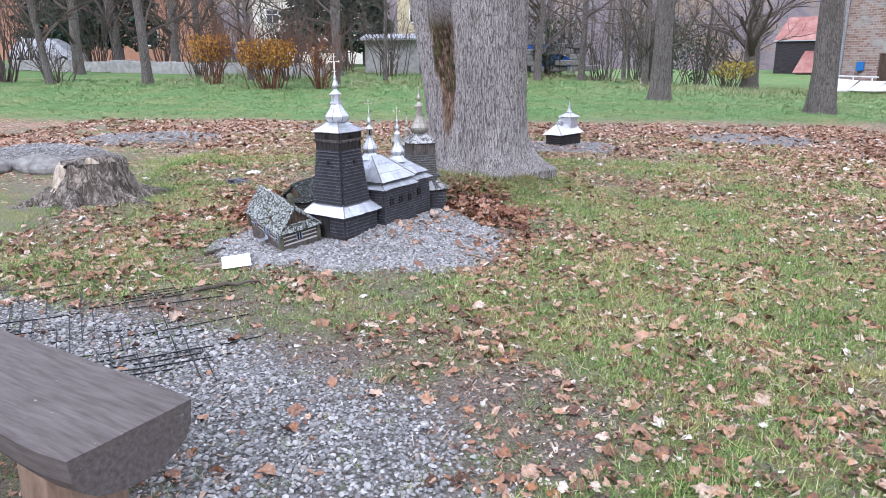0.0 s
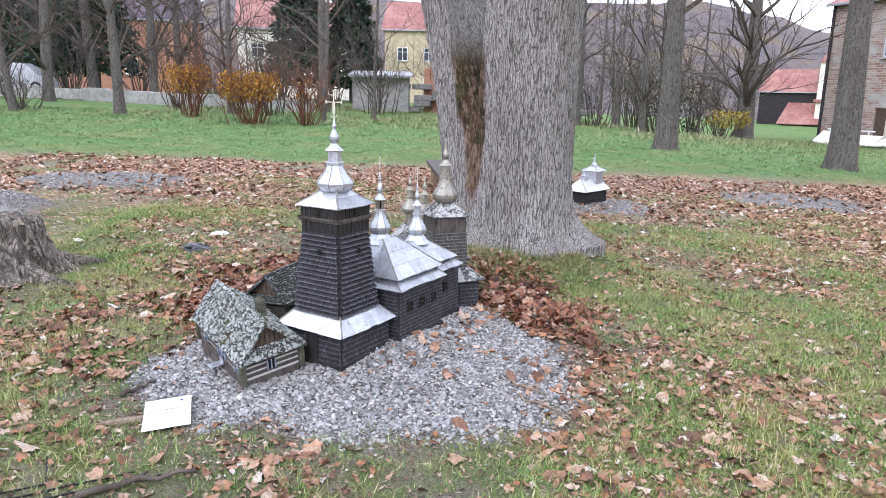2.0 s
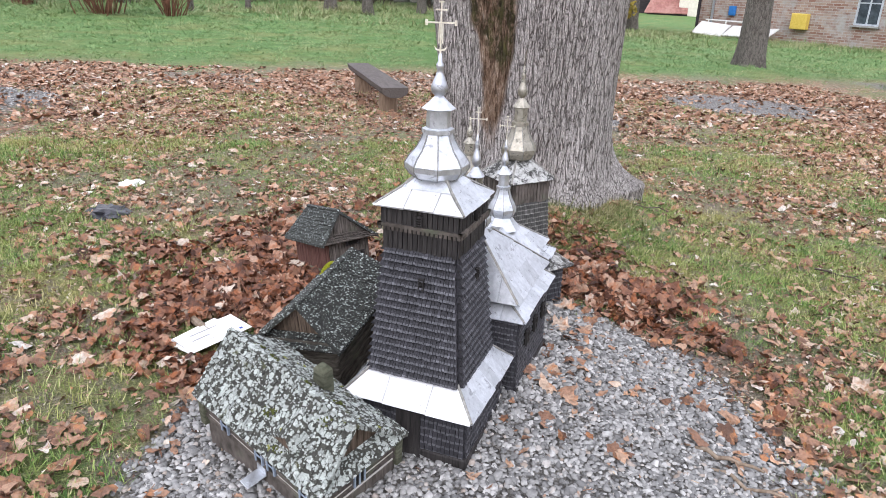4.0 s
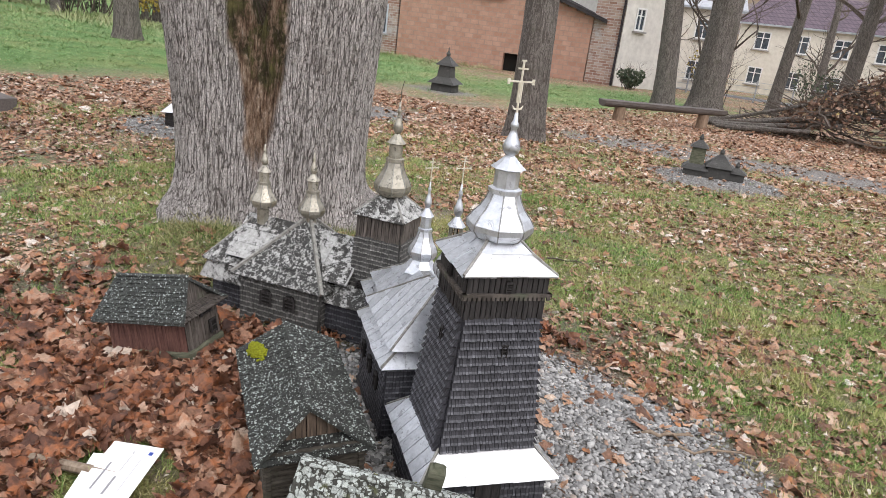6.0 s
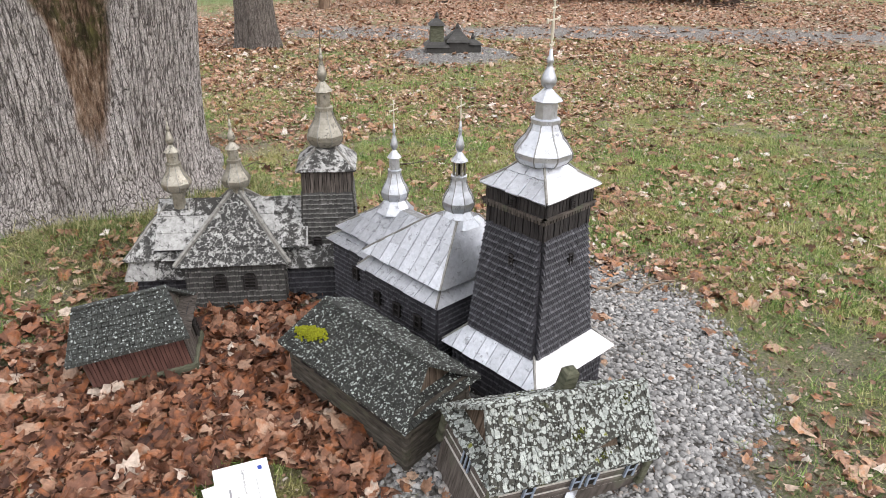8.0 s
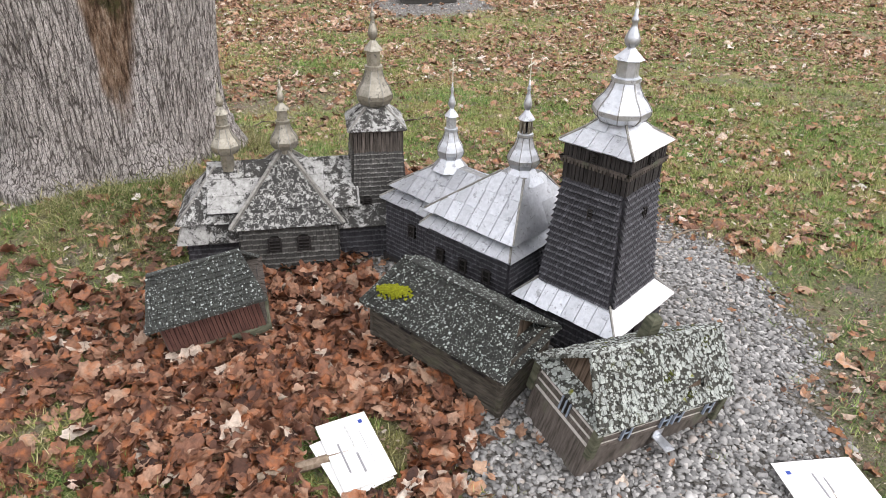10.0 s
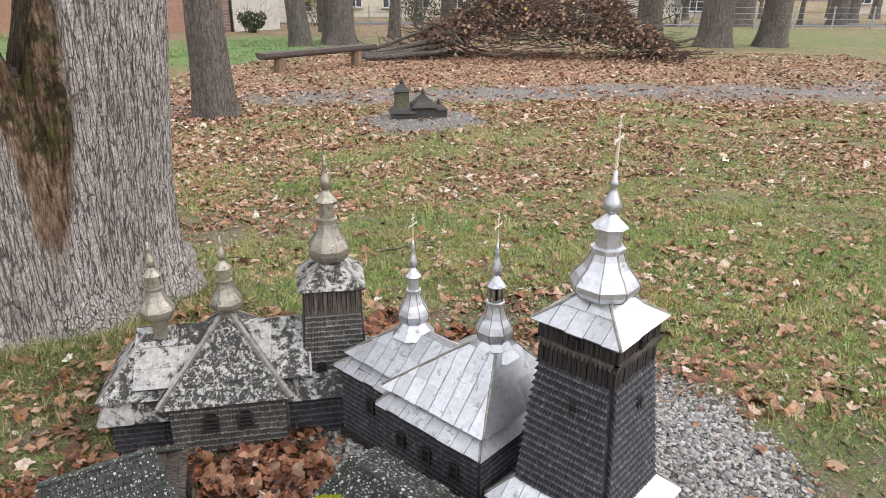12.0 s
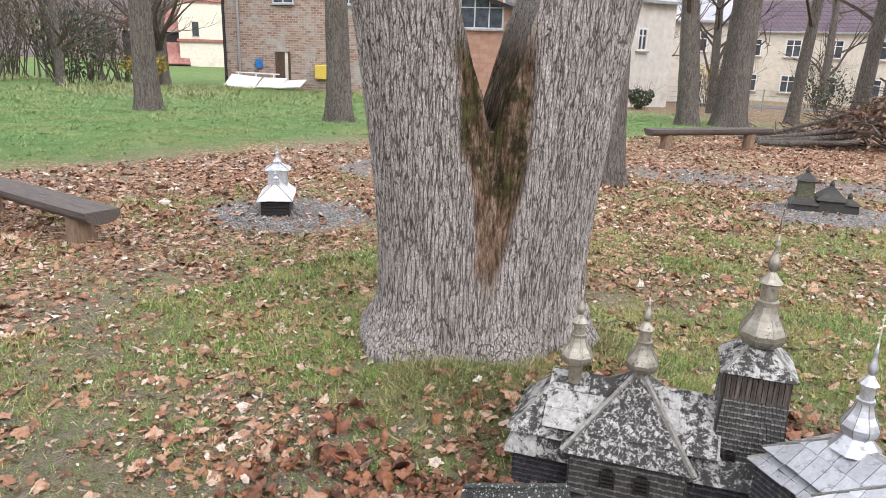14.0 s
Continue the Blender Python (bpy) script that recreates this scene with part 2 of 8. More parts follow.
M_BARNWALL = plain("old_barn_wood", (0.030, 0.026, 0.020), (0.105, 0.092, 0.075), 100, 0.9, 0, 0.6, 0.003, (0.2, 0.2, 1), (0.085, 0.085, 0.055), 9, (0.56, 0.7))
M_GABLE = plain("brown_board", (0.05, 0.036, 0.026), (0.15, 0.11, 0.08), 120, 0.85, 0, 0.6, 0.003, (1, 1, 0.1))
M_REDWOOD = plain("red_brown_board", (0.065, 0.030, 0.024), (0.15, 0.075, 0.060), 90, 0.8, 0, 0.5, 0.003, (1, 1, 0.12))
M_MOSSWOOD = plain("mossy_wood", (0.05, 0.055, 0.035), (0.15, 0.15, 0.105), 60, 0.9, 0, 0.6, 0.004, (0.3, 0.3, 1))
M_OLDSHINGLE = shingle_mat("weathered_shingle", (0.022, 0.021, 0.020), (0.082, 0.080, 0.074))
M_METAL = metal_sheet_mat("zinc_sheet", (0.44, 0.46, 0.49), (0.66, 0.68, 0.71), (0.28, 0.29, 0.31), 0.56, 0.30, 0.85, 26)
M_WHITETIN = metal_sheet_mat("white_tin", (0.60, 0.60, 0.61), (0.74, 0.74, 0.74), (0.45, 0.45, 0.45), 0.66, 0.38, 0.5)
M_OLDMETAL = metal_sheet_mat("aged_zinc", (0.27, 0.25, 0.20), (0.48, 0.45, 0.38), (0.09, 0.085, 0.065), 0.55, 0.36, 0.8, 44)
M_FLAKED = metal_sheet_mat("flaked_tin", (0.24, 0.24, 0.225), (0.56, 0.56, 0.54), (0.026, 0.025, 0.022), 0.545, 0.6, 0.1, 20, 0.12, 0.04)
M_FLAKED2 = metal_sheet_mat("flaked_tin_dark", (0.22, 0.22, 0.205), (0.48, 0.48, 0.455), (0.024, 0.023, 0.021), 0.44, 0.6, 0.1, 52)
M_SEAM = plain("grey_tin_seam", (0.16, 0.16, 0.155), (0.34, 0.34, 0.33), 70, 0.45, 0.6, 0.2)
M_RIM = plain("grey_seam", (0.16, 0.155, 0.14), (0.34, 0.33, 0.30), 60, 0.55, 0.5, 0.2)
M_CROSS = plain("pale_iron", (0.55, 0.50, 0.38), (0.75, 0.72, 0.62), 80, 0.5, 0.3, 0.2)
M_IRON = plain("old_iron", (0.07, 0.06, 0.045), (0.22, 0.18, 0.13), 60, 0.6, 0.6, 0.3)
M_LICHEN = lichen_roof("lichen_shingle", (0.085, 0.085, 0.070), (0.43, 0.46, 0.43), 0.60, 46, (0.07, 0.075, 0.03), 0.20)
M_LICHEN2 = lichen_roof("speckled_shingle", (0.050, 0.053, 0.046), (0.44, 0.48, 0.45), 0.46, 80, None, -0.22)
M_LICHEN3 = lichen_roof("sparse_speckled_shingle", (0.070, 0.076, 0.068), (0.44, 0.48, 0.46), 0.40, 85, None, -0.30)
M_MOSS = plain("yellow_green_moss", (0.14, 0.15, 0.008), (0.34, 0.36, 0.02), 160, 1.0, 0, 1.0, 0.012)
M_ROOFMOSS = plain("dark_green_moss", (0.035, 0.045, 0.008), (0.12, 0.13, 0.03), 160, 1.0, 0, 1.0, 0.008)
# near-black colour standing in for shade inside openings and behind boards
M_DARK = plain("opening_shade", (0.010, 0.009, 0.008), (0.02, 0.018, 0.016), 30, 0.9)
M_CHINK = plain("white_chinking", (0.42, 0.40, 0.37), (0.62, 0.60, 0.56), 90, 0.9)
M_BLUEWIN = plain("blue_grey_frame", (0.20, 0.25, 0.32), (0.34, 0.39, 0.46), 60, 0.7)
M_PAPER = plain("laminated_paper", (0.80, 0.80, 0.78), (0.86, 0.86, 0.85), 30, 0.25, 0, 0.05)
M_INK = plain("grey_print", (0.22, 0.22, 0.23), (0.30, 0.30, 0.31), 40, 0.6)
M_BLUEINK = plain("blue_print", (0.03, 0.06, 0.28), (0.05, 0.09, 0.35), 40, 0.6)
M_STAKE = plain("stick_wood", (0.14, 0.10, 0.07), (0.30, 0.24, 0.18), 50, 0.9, 0, 0.5, 0.004, (1, 1, 0.2))


def ridge_bark(name):
    """Long flaky plates of grey bark between dark cracks; rot and moss in the valley under the fork."""
    m, n, l, b = nodes_of(name)

    def attr(k):
        a = n.new("ShaderNodeAttribute")
        a.attribute_name = k
        return a.outputs["Fac"]

    def plates(size, stretch, shake):
        """Distance to the cracks between upright plates, and a tone for each plate."""
        v = coords(n, l, (1, 1, stretch))
        w = n.new("ShaderNodeTexNoise")
        w.inputs["Scale"].default_value, w.inputs["Detail"].default_value = size * 0.45, 5
        l.new(v, w.inputs["Vector"])
        mv = n.new("ShaderNodeVectorMath")
        mv.operation = "MULTIPLY_ADD"
        mv.inputs[1].default_value = (shake / size,) * 3
        l.new(w.outputs["Color"], mv.inputs[0])
        l.new(v, mv.inputs[2])
        e = n.new("ShaderNodeTexVoronoi")
        e.feature = "DISTANCE_TO_EDGE"
        c = n.new("ShaderNodeTexVoronoi")
        for t in (e, c):
            t.inputs["Scale"].default_value = size
            l.new(mv.outputs[0], t.inputs["Vector"])
        sep = n.new("ShaderNodeSeparateColor")
        l.new(c.outputs["Color"], sep.inputs[0])
        return e.outputs["Distance"], sep.outputs[0]
    long_d, long_t = plates(44, 0.085, 2.2)
    flake_d, flake_t = plates(95, 0.30, 1.8)
    fine = noise_tex(n, l, coords(n, l, (1, 1, 0.5)), 150, 9, 0.75)
    broad = noise_tex(n, l, coords(n, l, (1, 1, 0.4)), 2.2, 6, 0.62)
    plate = ramp(n, l, fine, [(0.34, (0.22, 0.20, 0.186)), (0.50, (0.55, 0.512, 0.488)), (0.64, (0.76, 0.722, 0.694))])
    plate = mix(n, l, 0.7, plate, ramp(n, l, flake_t, [(0.0, (0.66, 0.65, 0.64)), (1.0, (1, 1, 1))]), "MULTIPLY")
    plate = mix(n, l, 0.7, plate, ramp(n, l, broad, [(0.36, (0.66, 0.65, 0.63)), (0.62, (1, 1, 1))]), "MULTIPLY")
    plate = mix(n, l, ramp(n, l, noise_tex(n, l, coords(n, l, (1, 1, 0.6)), 3.6, 7, 0.7), [(0.60, (0, 0, 0)), (0.72, (0.5, 0.5, 0.5))]), plate, (0.17, 0.175, 0.105))
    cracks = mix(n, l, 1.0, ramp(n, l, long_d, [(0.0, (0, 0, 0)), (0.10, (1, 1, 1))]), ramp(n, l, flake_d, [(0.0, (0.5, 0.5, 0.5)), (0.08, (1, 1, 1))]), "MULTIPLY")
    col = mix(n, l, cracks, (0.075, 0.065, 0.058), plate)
    # recess shade put into the bark colour by furrow depth
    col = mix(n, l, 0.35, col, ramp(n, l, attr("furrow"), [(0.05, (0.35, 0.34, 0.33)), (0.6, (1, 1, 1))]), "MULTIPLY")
    rot = ramp(n, l, noise_tex(n, l, coords(n, l, (1, 1, 0.22)), 34, 9, 0.8), [(0.34, (0.030, 0.020, 0.013)), (0.46, (0.13, 0.080, 0.050)), (0.58, (0.30, 0.215, 0.155)), (0.70, (0.60, 0.54, 0.47))])
    moss = ramp(n, l, noise_tex(n, l, coords(n, l), 9, 8, 0.7), [(0.40, (0.030, 0.026, 0.012)), (0.60, (0.085, 0.078, 0.028)), (0.72, (0.14, 0.13, 0.045))])
    patchy = mix(n, l, 1.0, attr("moss"), ramp(n, l, noise_tex(n, l, coords(n, l, (1, 1, 0.6)), 11, 9, 0.75), [(0.44, (0, 0, 0)), (0.54, (0.95, 0.95, 0.95))]), "MULTIPLY")
    rot = mix(n, l, patchy, rot, moss)
    # the same furrow shade multiplied into the rot's colour
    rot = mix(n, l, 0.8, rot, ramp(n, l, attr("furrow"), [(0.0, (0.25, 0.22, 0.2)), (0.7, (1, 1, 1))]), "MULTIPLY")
    col = mix(n, l, attr("rot"), col, rot)
    l.new(col, b.inputs["Base Color"])
    b.inputs["Roughness"].default_value = 0.95
    b.inputs["Specular IOR Level"].default_value = 0.2
    relief = mix(n, l, 0.45, cracks, fine)
    bump(n, l, b, relief, 1.0, 0.014)
    return m


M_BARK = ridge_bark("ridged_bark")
M_BARK2 = bark("smooth_bark", (0.13, 0.112, 0.098), (0.33, 0.295, 0.265), 14, (0.095, 0.088, 0.06), 0.35)
M_TWIG = plain("twig_bark", (0.055, 0.042, 0.034), (0.14, 0.115, 0.095), 12, 0.95)
M_BENCH = plain("bench_wood", (0.072, 0.060, 0.054), (0.135, 0.118, 0.108), 60, 0.75, 0, 0.4, 0.003, (0.10, 1, 1), (0.34, 0.32, 0.29), 22, (0.66, 0.74))
M_BENCHLEG = plain("log_leg_wood", (0.14, 0.095, 0.065), (0.28, 0.20, 0.14), 30, 0.85, 0, 0.4, 0.004, (1, 1, 0.2))
M_STUMP = bark("stump_bark", (0.16, 0.13, 0.10), (0.46, 0.40, 0.33), 8, None, 0.2)
M_FRESHWOOD = plain("cut_wood", (0.22, 0.175, 0.125), (0.60, 0.52, 0.41), 26, 0.8, 0, 0.4, 0.004, (1, 1, 0.2))
M_STONEBLOCK = plain("grey_stone", (0.14, 0.13, 0.12), (0.30, 0.29, 0.27), 10, 0.9, 0, 0.6, 0.02)


# ---------------------------------------------------------------- mesh tools
def part(name, bm, material, parent=None, label="", smooth=False, kind=""):
    me = bpy.data.meshes.new(name)
    bm.to_mesh(me)
    bm.free()
    if smooth:
        me.polygons.foreach_set("use_smooth", [True] * len(me.polygons))
    for mm in material if isinstance(material, (list, tuple)) else [material]:
        me.materials.append(mm)
    ob = new(name, me)
    ob.parent = parent
    return tagged(ob, label, kind=kind)


def thing(name, m, label, category, group="", kind=""):
    ob = new(name)
    ob.empty_display_size = 0.1
    ob.matrix_world = m
    return tagged(ob, label, category, group, kind)


def box(bm, cx, cy, cz, sx, sy, sz, m=None, bevel=0.0, mat=0):
    r = bmesh.ops.create_cube(bm, size=1.0)
    vs = r["verts"]
    t = Matrix.Translation((cx, cy, cz)) @ Matrix.Diagonal((sx, sy, sz, 1))
    bmesh.ops.transform(bm, matrix=(m @ t) if m is not None else t, verts=vs)
    if mat:
        for f in {f for v in vs for f in v.link_faces}:
            f.material_index = mat
    if bevel:
        es = list({e for v in vs for e in v.link_edges})
        bmesh.ops.bevel(bm, geom=es, offset=bevel, segments=1, affect="EDGES")
    return vs


def face(bm, pts, mat=0):
    f = bm.faces.new([bm.verts.new(p) for p in pts])
    f.material_index = mat
    return f


def frustum(bm, rings, cx=0, cy=0, cap=True):
    """Square tower through rings of (z, half_x, half_y)."""
    loops = [[bm.verts.new((cx + sx * hx, cy + sy * hy, z)) for sx, sy in ((-1, -1), (1, -1), (1, 1), (-1, 1))] for z, hx, hy in rings]
    for a, b in zip(loops, loops[1:]):
        for i in range(4):
            bm.faces.new((a[i], a[(i + 1) % 4], b[(i + 1) % 4], b[i]))
    if cap:
        bm.faces.new(loops[0][::-1])
        bm.faces.new(loops[-1])


def lathe(bm, prof, n, cx=0, cy=0, turn=0.0, cap=True):
    """Turned shape with n sides through (radius, z)."""
    loops = []
    for r, z in prof:
        loops.append([bm.verts.new((cx + r * math.cos(turn + 2 * math.pi * i / n), cy + r * math.sin(turn + 2 * math.pi * i / n), z)) for i in range(n)])
    for a, b in zip(loops, loops[1:]):
        for i in range(n):
            bm.faces.new((a[i], a[(i + 1) % n], b[(i + 1) % n], b[i]))
    if cap:
        bm.faces.new(loops[0][::-1])
        bm.faces.new(loops[-1])


def tube(bm, pts, radii, n=6, cap=True):
    pts = [Vector(p) for p in pts]
    loops, side = [], None
    for i, p in enumerate(pts):
        d = (pts[min(i + 1, len(pts) - 1)] - pts[max(i - 1, 0)]).normalized()
        if side is None:
            side = d.orthogonal().normalized()
        side = (side - d * side.dot(d)).normalized()
        up = d.cross(side)
        loops.append([bm.verts.new(p + radii[i] * (math.cos(2 * math.pi * k / n) * side + math.sin(2 * math.pi * k / n) * up)) for k in range(n)])
    for a, b in zip(loops, loops[1:]):
        for k in range(n):
            bm.faces.new((a[k], a[(k + 1) % n], b[(k + 1) % n], b[k]))
    if cap:
        bm.faces.new(loops[0][::-1])
        bm.faces.new(loops[-1])


def lerp(a, b, t):
    return a + (b - a) * t


def shingles(bm, p00, p10, p11, p01, rows, size, rng, proud=0.010, loose=0.0025, ragged=0.08, tip=0):
    """Overlapping shingles on the quad p00 p10 (bottom) p11 p01 (top), size wide; each is a thin wedge."""
    p00, p10, p11, p01 = (Vector(p) for p in (p00, p10, p11, p01))
    nrm = (p10 - p00).cross(p01 - p00).normalized()
    for r in range(rows):
        a, b = r / rows, min(1.0, (r + 1.12) / rows)
        l0, r0, l1, r1 = lerp(p00, p01, a), lerp(p10, p11, a), lerp(p00, p01, b), lerp(p10, p11, b)
        count = max(1, round((r0 - l0).length / size))
        cuts = [0.0] + sorted(min(0.999, max(0.001, (i + rng.uniform(-0.22, 0.22)) / count)) for i in range(1, count)) + [1.0]
        for u, w in zip(cuts, cuts[1:]):
            g = (w - u) * 0.06
            drop = rng.uniform(-ragged, ragged) * (l1 - l0)
            out = nrm * (proud + rng.uniform(-loose, loose))
            bl, br = lerp(l0, r0, u + g) + drop, lerp(l0, r0, w - g) + drop
            tl, tr = lerp(l1, r1, u + g), lerp(l1, r1, w - g)
            ml, mr_ = lerp(bl + out, tl, 0.22), lerp(br + out, tr, 0.22)
            v = [bm.verts.new(q) for q in (bl + out, br + out, tr + nrm * 0.001, tl + nrm * 0.001, bl, br, ml, mr_)]
            bm.faces.new((v[0], v[1], v[7], v[6])).material_index = tip
            bm.faces.new((v[6], v[7], v[2], v[3]))
            bm.faces.new((v[4], v[5], v[1], v[0]))
            bm.faces.new((v[4], v[0], v[3]))
            bm.faces.new((v[1], v[5], v[2]))


def clipped(poly, axis, low, high):
    """The part of a flat outline of (u, v) between low and high on one axis."""
    for bound, sign in ((low, 1), (high, -1)):
        out = []
        for a, b in zip(poly, poly[1:] + poly[:1]):
            da, db = sign * (a[axis] - bound), sign * (b[axis] - bound)
            if da >= 0:
                out.append(a)
            if (da > 0) != (db > 0) and da != db:
                k = da / (da - db)
                out.append((a[0] + k * (b[0] - a[0]), a[1] + k * (b[1] - a[1])))
        poly = out
        if len(poly) < 3:
            return []
    return poly


def sheets(parent, material, p00, p10, p11, p01, count, rng, seam=0.004, name="metal_sheet", nails=True, course=0.105):
    """A slope of lapped tin sheets between p00 p10 (eave) and p01 p11 (top), in strips square to the eave; each sheet is a part."""
    p00, p10, p11, p01 = (Vector(p) for p in (p00, p10, p11, p01))
    along = (p10 - p00).normalized()
    nrm = (p10 - p00).cross(p01 - p00).normalized()
    up = nrm.cross(along)
    flat = [((q - p00).dot(along), (q - p00).dot(up)) for q in (p00, p10, p11, p01)]
    lu, ru, top = 0.0, (p10 - p00).length, max(v for _, v in flat)
    rows = max(1, round(top / course))
    heads = bmesh.new()
    for r in range(rows):
        shift = rng.uniform(-0.25, 0.25) / count
        for i in range(-1, count + 1):
            u, w = (i + shift) / count * ru, (i + 1 + shift) / count * ru
            low, high = top * r / rows - (0.004 if r else 0), top * (r + 1) / rows
            cell = clipped(clipped(flat, 0, u + 0.0006, w - 0.0006), 1, low, high)
            if len(cell) < 3:
                continue
            area = abs(sum(a[0] * b[1] - b[0] * a[1] for a, b in zip(cell, cell[1:] + cell[:1]))) / 2
            if area < 3e-5:
                continue
            bm = bmesh.new()
            lift = 0.0025 + rng.uniform(0, 0.0014)
            hi, lo = [], []
            drop = rng.uniform(0.0, 0.006) if r == 0 else 0.0
            for cu, cv in cell:
                k = (cv - low) / max(high - low, 1e-6)
                side = (cu - u) / max(w - u, 1e-6)
                base = p00 + along * cu + up * (cv - (drop if k < 0.01 else 0))
                lo.append(bm.verts.new(base + nrm * 0.0004))
                hi.append(bm.verts.new(base + nrm * (lift + 0.0035 * (1 - k) + seam * 0.45 * side)))
            bm.faces.new(hi)
            for a in range(len(cell)):
                b = (a + 1) % len(cell)
                bm.faces.new((lo[a], lo[b], hi[b], hi[a]))
            if nails and area > 8e-4:
                cu, cv = sum(c[0] for c in cell) / len(cell), sum(c[1] for c in cell) / len(cell)
                for dv in (-0.30, 0.28):
                    c = p00 + along * (cu + 0.36 * (w - u)) + up * (cv + dv * (high - low)) + nrm * (lift + 0.004)
                    box(heads, c.x, c.y, c.z, 0.0022, 0.0022, 0.0016)
            part(name, bm, material, parent)
    if len(heads.verts):
        part("nail_heads", heads, M_SEAM, parent, "small nail heads", kind="stuff")
    else:
        heads.free()
    return nrm


def joined(name, verts, faces, material, label, category, smooth=False, kind="stuff"):
    me = bpy.data.meshes.new(name)
    me.from_pydata(verts, [], faces)
    if smooth:
        me.polygons.foreach_set("use_smooth", [True] * len(me.polygons))
    me.materials.append(material)
    return tagged(new(name, me), label, category, kind=kind)
# ---------------------------------------------------------------- ground
nrg = np.random.default_rng(7)
GRAVEL = [(0.35, 0.0, 0.95, 1.05, 0.55), (-0.55, -0.15, 0.55, 0.75, 0.5), (-0.25, 0.75, 0.25, 0.35, 0.2), (-5.0, 4.2, 1.0, 0.85, 0), (-4.7, 7.4, 1.35, 1.15, 0),
          (3.05, 7.0, 1.0, 1.0, 0), (8.65, 2.2, 1.0, 0.95, 0), (7.1, 8.7, 1.3, 1.3, 0), (13.8, 12.0, 0.9, 0.9, 0)]


def seg_dist(x, y, pts):
    """Distance to a bent line."""
    best = np.full(np.shape(x), 1e9)
    for (ax, ay), (bx, by) in zip(pts, pts[1:]):
        dx, dy = bx - ax, by - ay
        t = np.clip(((x - ax) * dx + (y - ay) * dy) / (dx * dx + dy * dy), 0, 1)
        best = np.minimum(best, np.hypot(x - ax - t * dx, y - ay - t * dy))
    return best


PATH_LINE = [(30, -22), (16.5, -10.5), (13.2, -5.3), (13.0, -2.1), (11.2, 3.2), (10.3, 6.4), (8.3, 9.6), (5.0, 11.3), (1.0, 10.8), (-3.6, 10.4), (-8, 9.8), (-14, 9)]
NEAR_PATH = [(-6.0, -1.6), (-2.2, -2.1), (-0.5, -2.75), (0.35, -3.35), (0.6, -5.0), (0.4, -9.0)]


def wob(x, y, f=1.0):
    return 0.5 * np.sin(1.9 * f * x + 1.3 * np.sin(1.1 * f * y)) + 0.35 * np.cos(2.6 * f * y - 1.2 * np.sin(2.1 * f * x)) + 0.25 * np.sin(5.3 * f * x + 4.1 * f * y)


def smooth(v, a, b):
    t = np.clip((v - a) / (b - a), 0, 1)
    return t * t * (3 - 2 * t)


def gravel_at(x, y):
    g = np.zeros(np.shape(x))
    for cx, cy, rx, ry, _ in GRAVEL:
        d = np.hypot((x - cx) / rx, (y - cy) / ry) + 0.10 * wob(x, y, 2.2)
        g = np.maximum(g, 1 - smooth(d, 0.85, 1.12))
    patchy = 1 - smooth(y, 5.0, 7.5) * np.clip(0.85 - 0.7 * wob(x, y, 0.9), 0.25, 1)
    g = np.maximum(g, 0.85 * patchy * (1 - smooth(seg_dist(x, y, PATH_LINE) + 0.15 * wob(x, y), 0.75 - 0.3 * smooth(y, 4.0, 8.0), 1.25 - 0.35 * smooth(y, 4.0, 8.0))))
    d = seg_dist(x, y, NEAR_PATH) + 0.10 * wob(x, y, 1.6)
    g = np.maximum(g, 0.95 * (1 - smooth(d, 0.32, 0.75)))
    heap = np.exp(-((x + 0.75) ** 2 / 0.35 + (y - 1.05) ** 2 / 0.5))
    return np.clip(g - 0.9 * smooth(heap, 0.25, 0.6), 0, 1)


def lawn_at(x, y):
    """The fresh green lawn beyond the ring of fallen leaves."""
    edge = 12.4 + 0.06 * x + 0.5 * wob(x, y, 0.5)
    main = smooth(y - edge, -0.8, 1.2) * (1 - smooth(x - 0.75 * y, 5, 11))
    east = np.exp(-(((x - 22) / 7.5) ** 2 + ((y - 12.0) / 4.2) ** 2) ** 2)
    south = 0.4 * np.exp(-(((x - 34) / 11) ** 2 + ((y + 9) / 9.0) ** 2) ** 2)
    return np.maximum(main, np.maximum(east, south))


def soil_at(x, y):
    """Bare trodden soil."""
    d = np.exp(-(((x - 1.15) / 0.50) ** 2 + ((y + 3.05) / 0.62) ** 2) ** 2)
    for cx, cy, rx, ry in ((0.25, -2.45, 0.75, 0.30), (-0.6, -0.62, 0.50, 0.42), (0.98, -0.48, 0.36, 0.36), (1.3, 0.25, 0.22, 0.7), (-0.75, -1.75, 0.8, 0.25)):
        d = np.maximum(d, 0.9 * np.exp(-(((x - cx) / rx) ** 2 + ((y - cy) / ry) ** 2)))
    return np.clip(d * (1.0 + 0.35 * wob(x, y, 2.6)), 0, 1)


def clump(x, y):
    """Uneven drifts at several sizes."""
    return np.clip(0.55 + 0.5 * wob(x, y, 0.7) + 0.45 * wob(x + 5, y - 2, 2.3) + 0.35 * wob(x - 3, y + 7, 5.1), 0.05, 2.0)


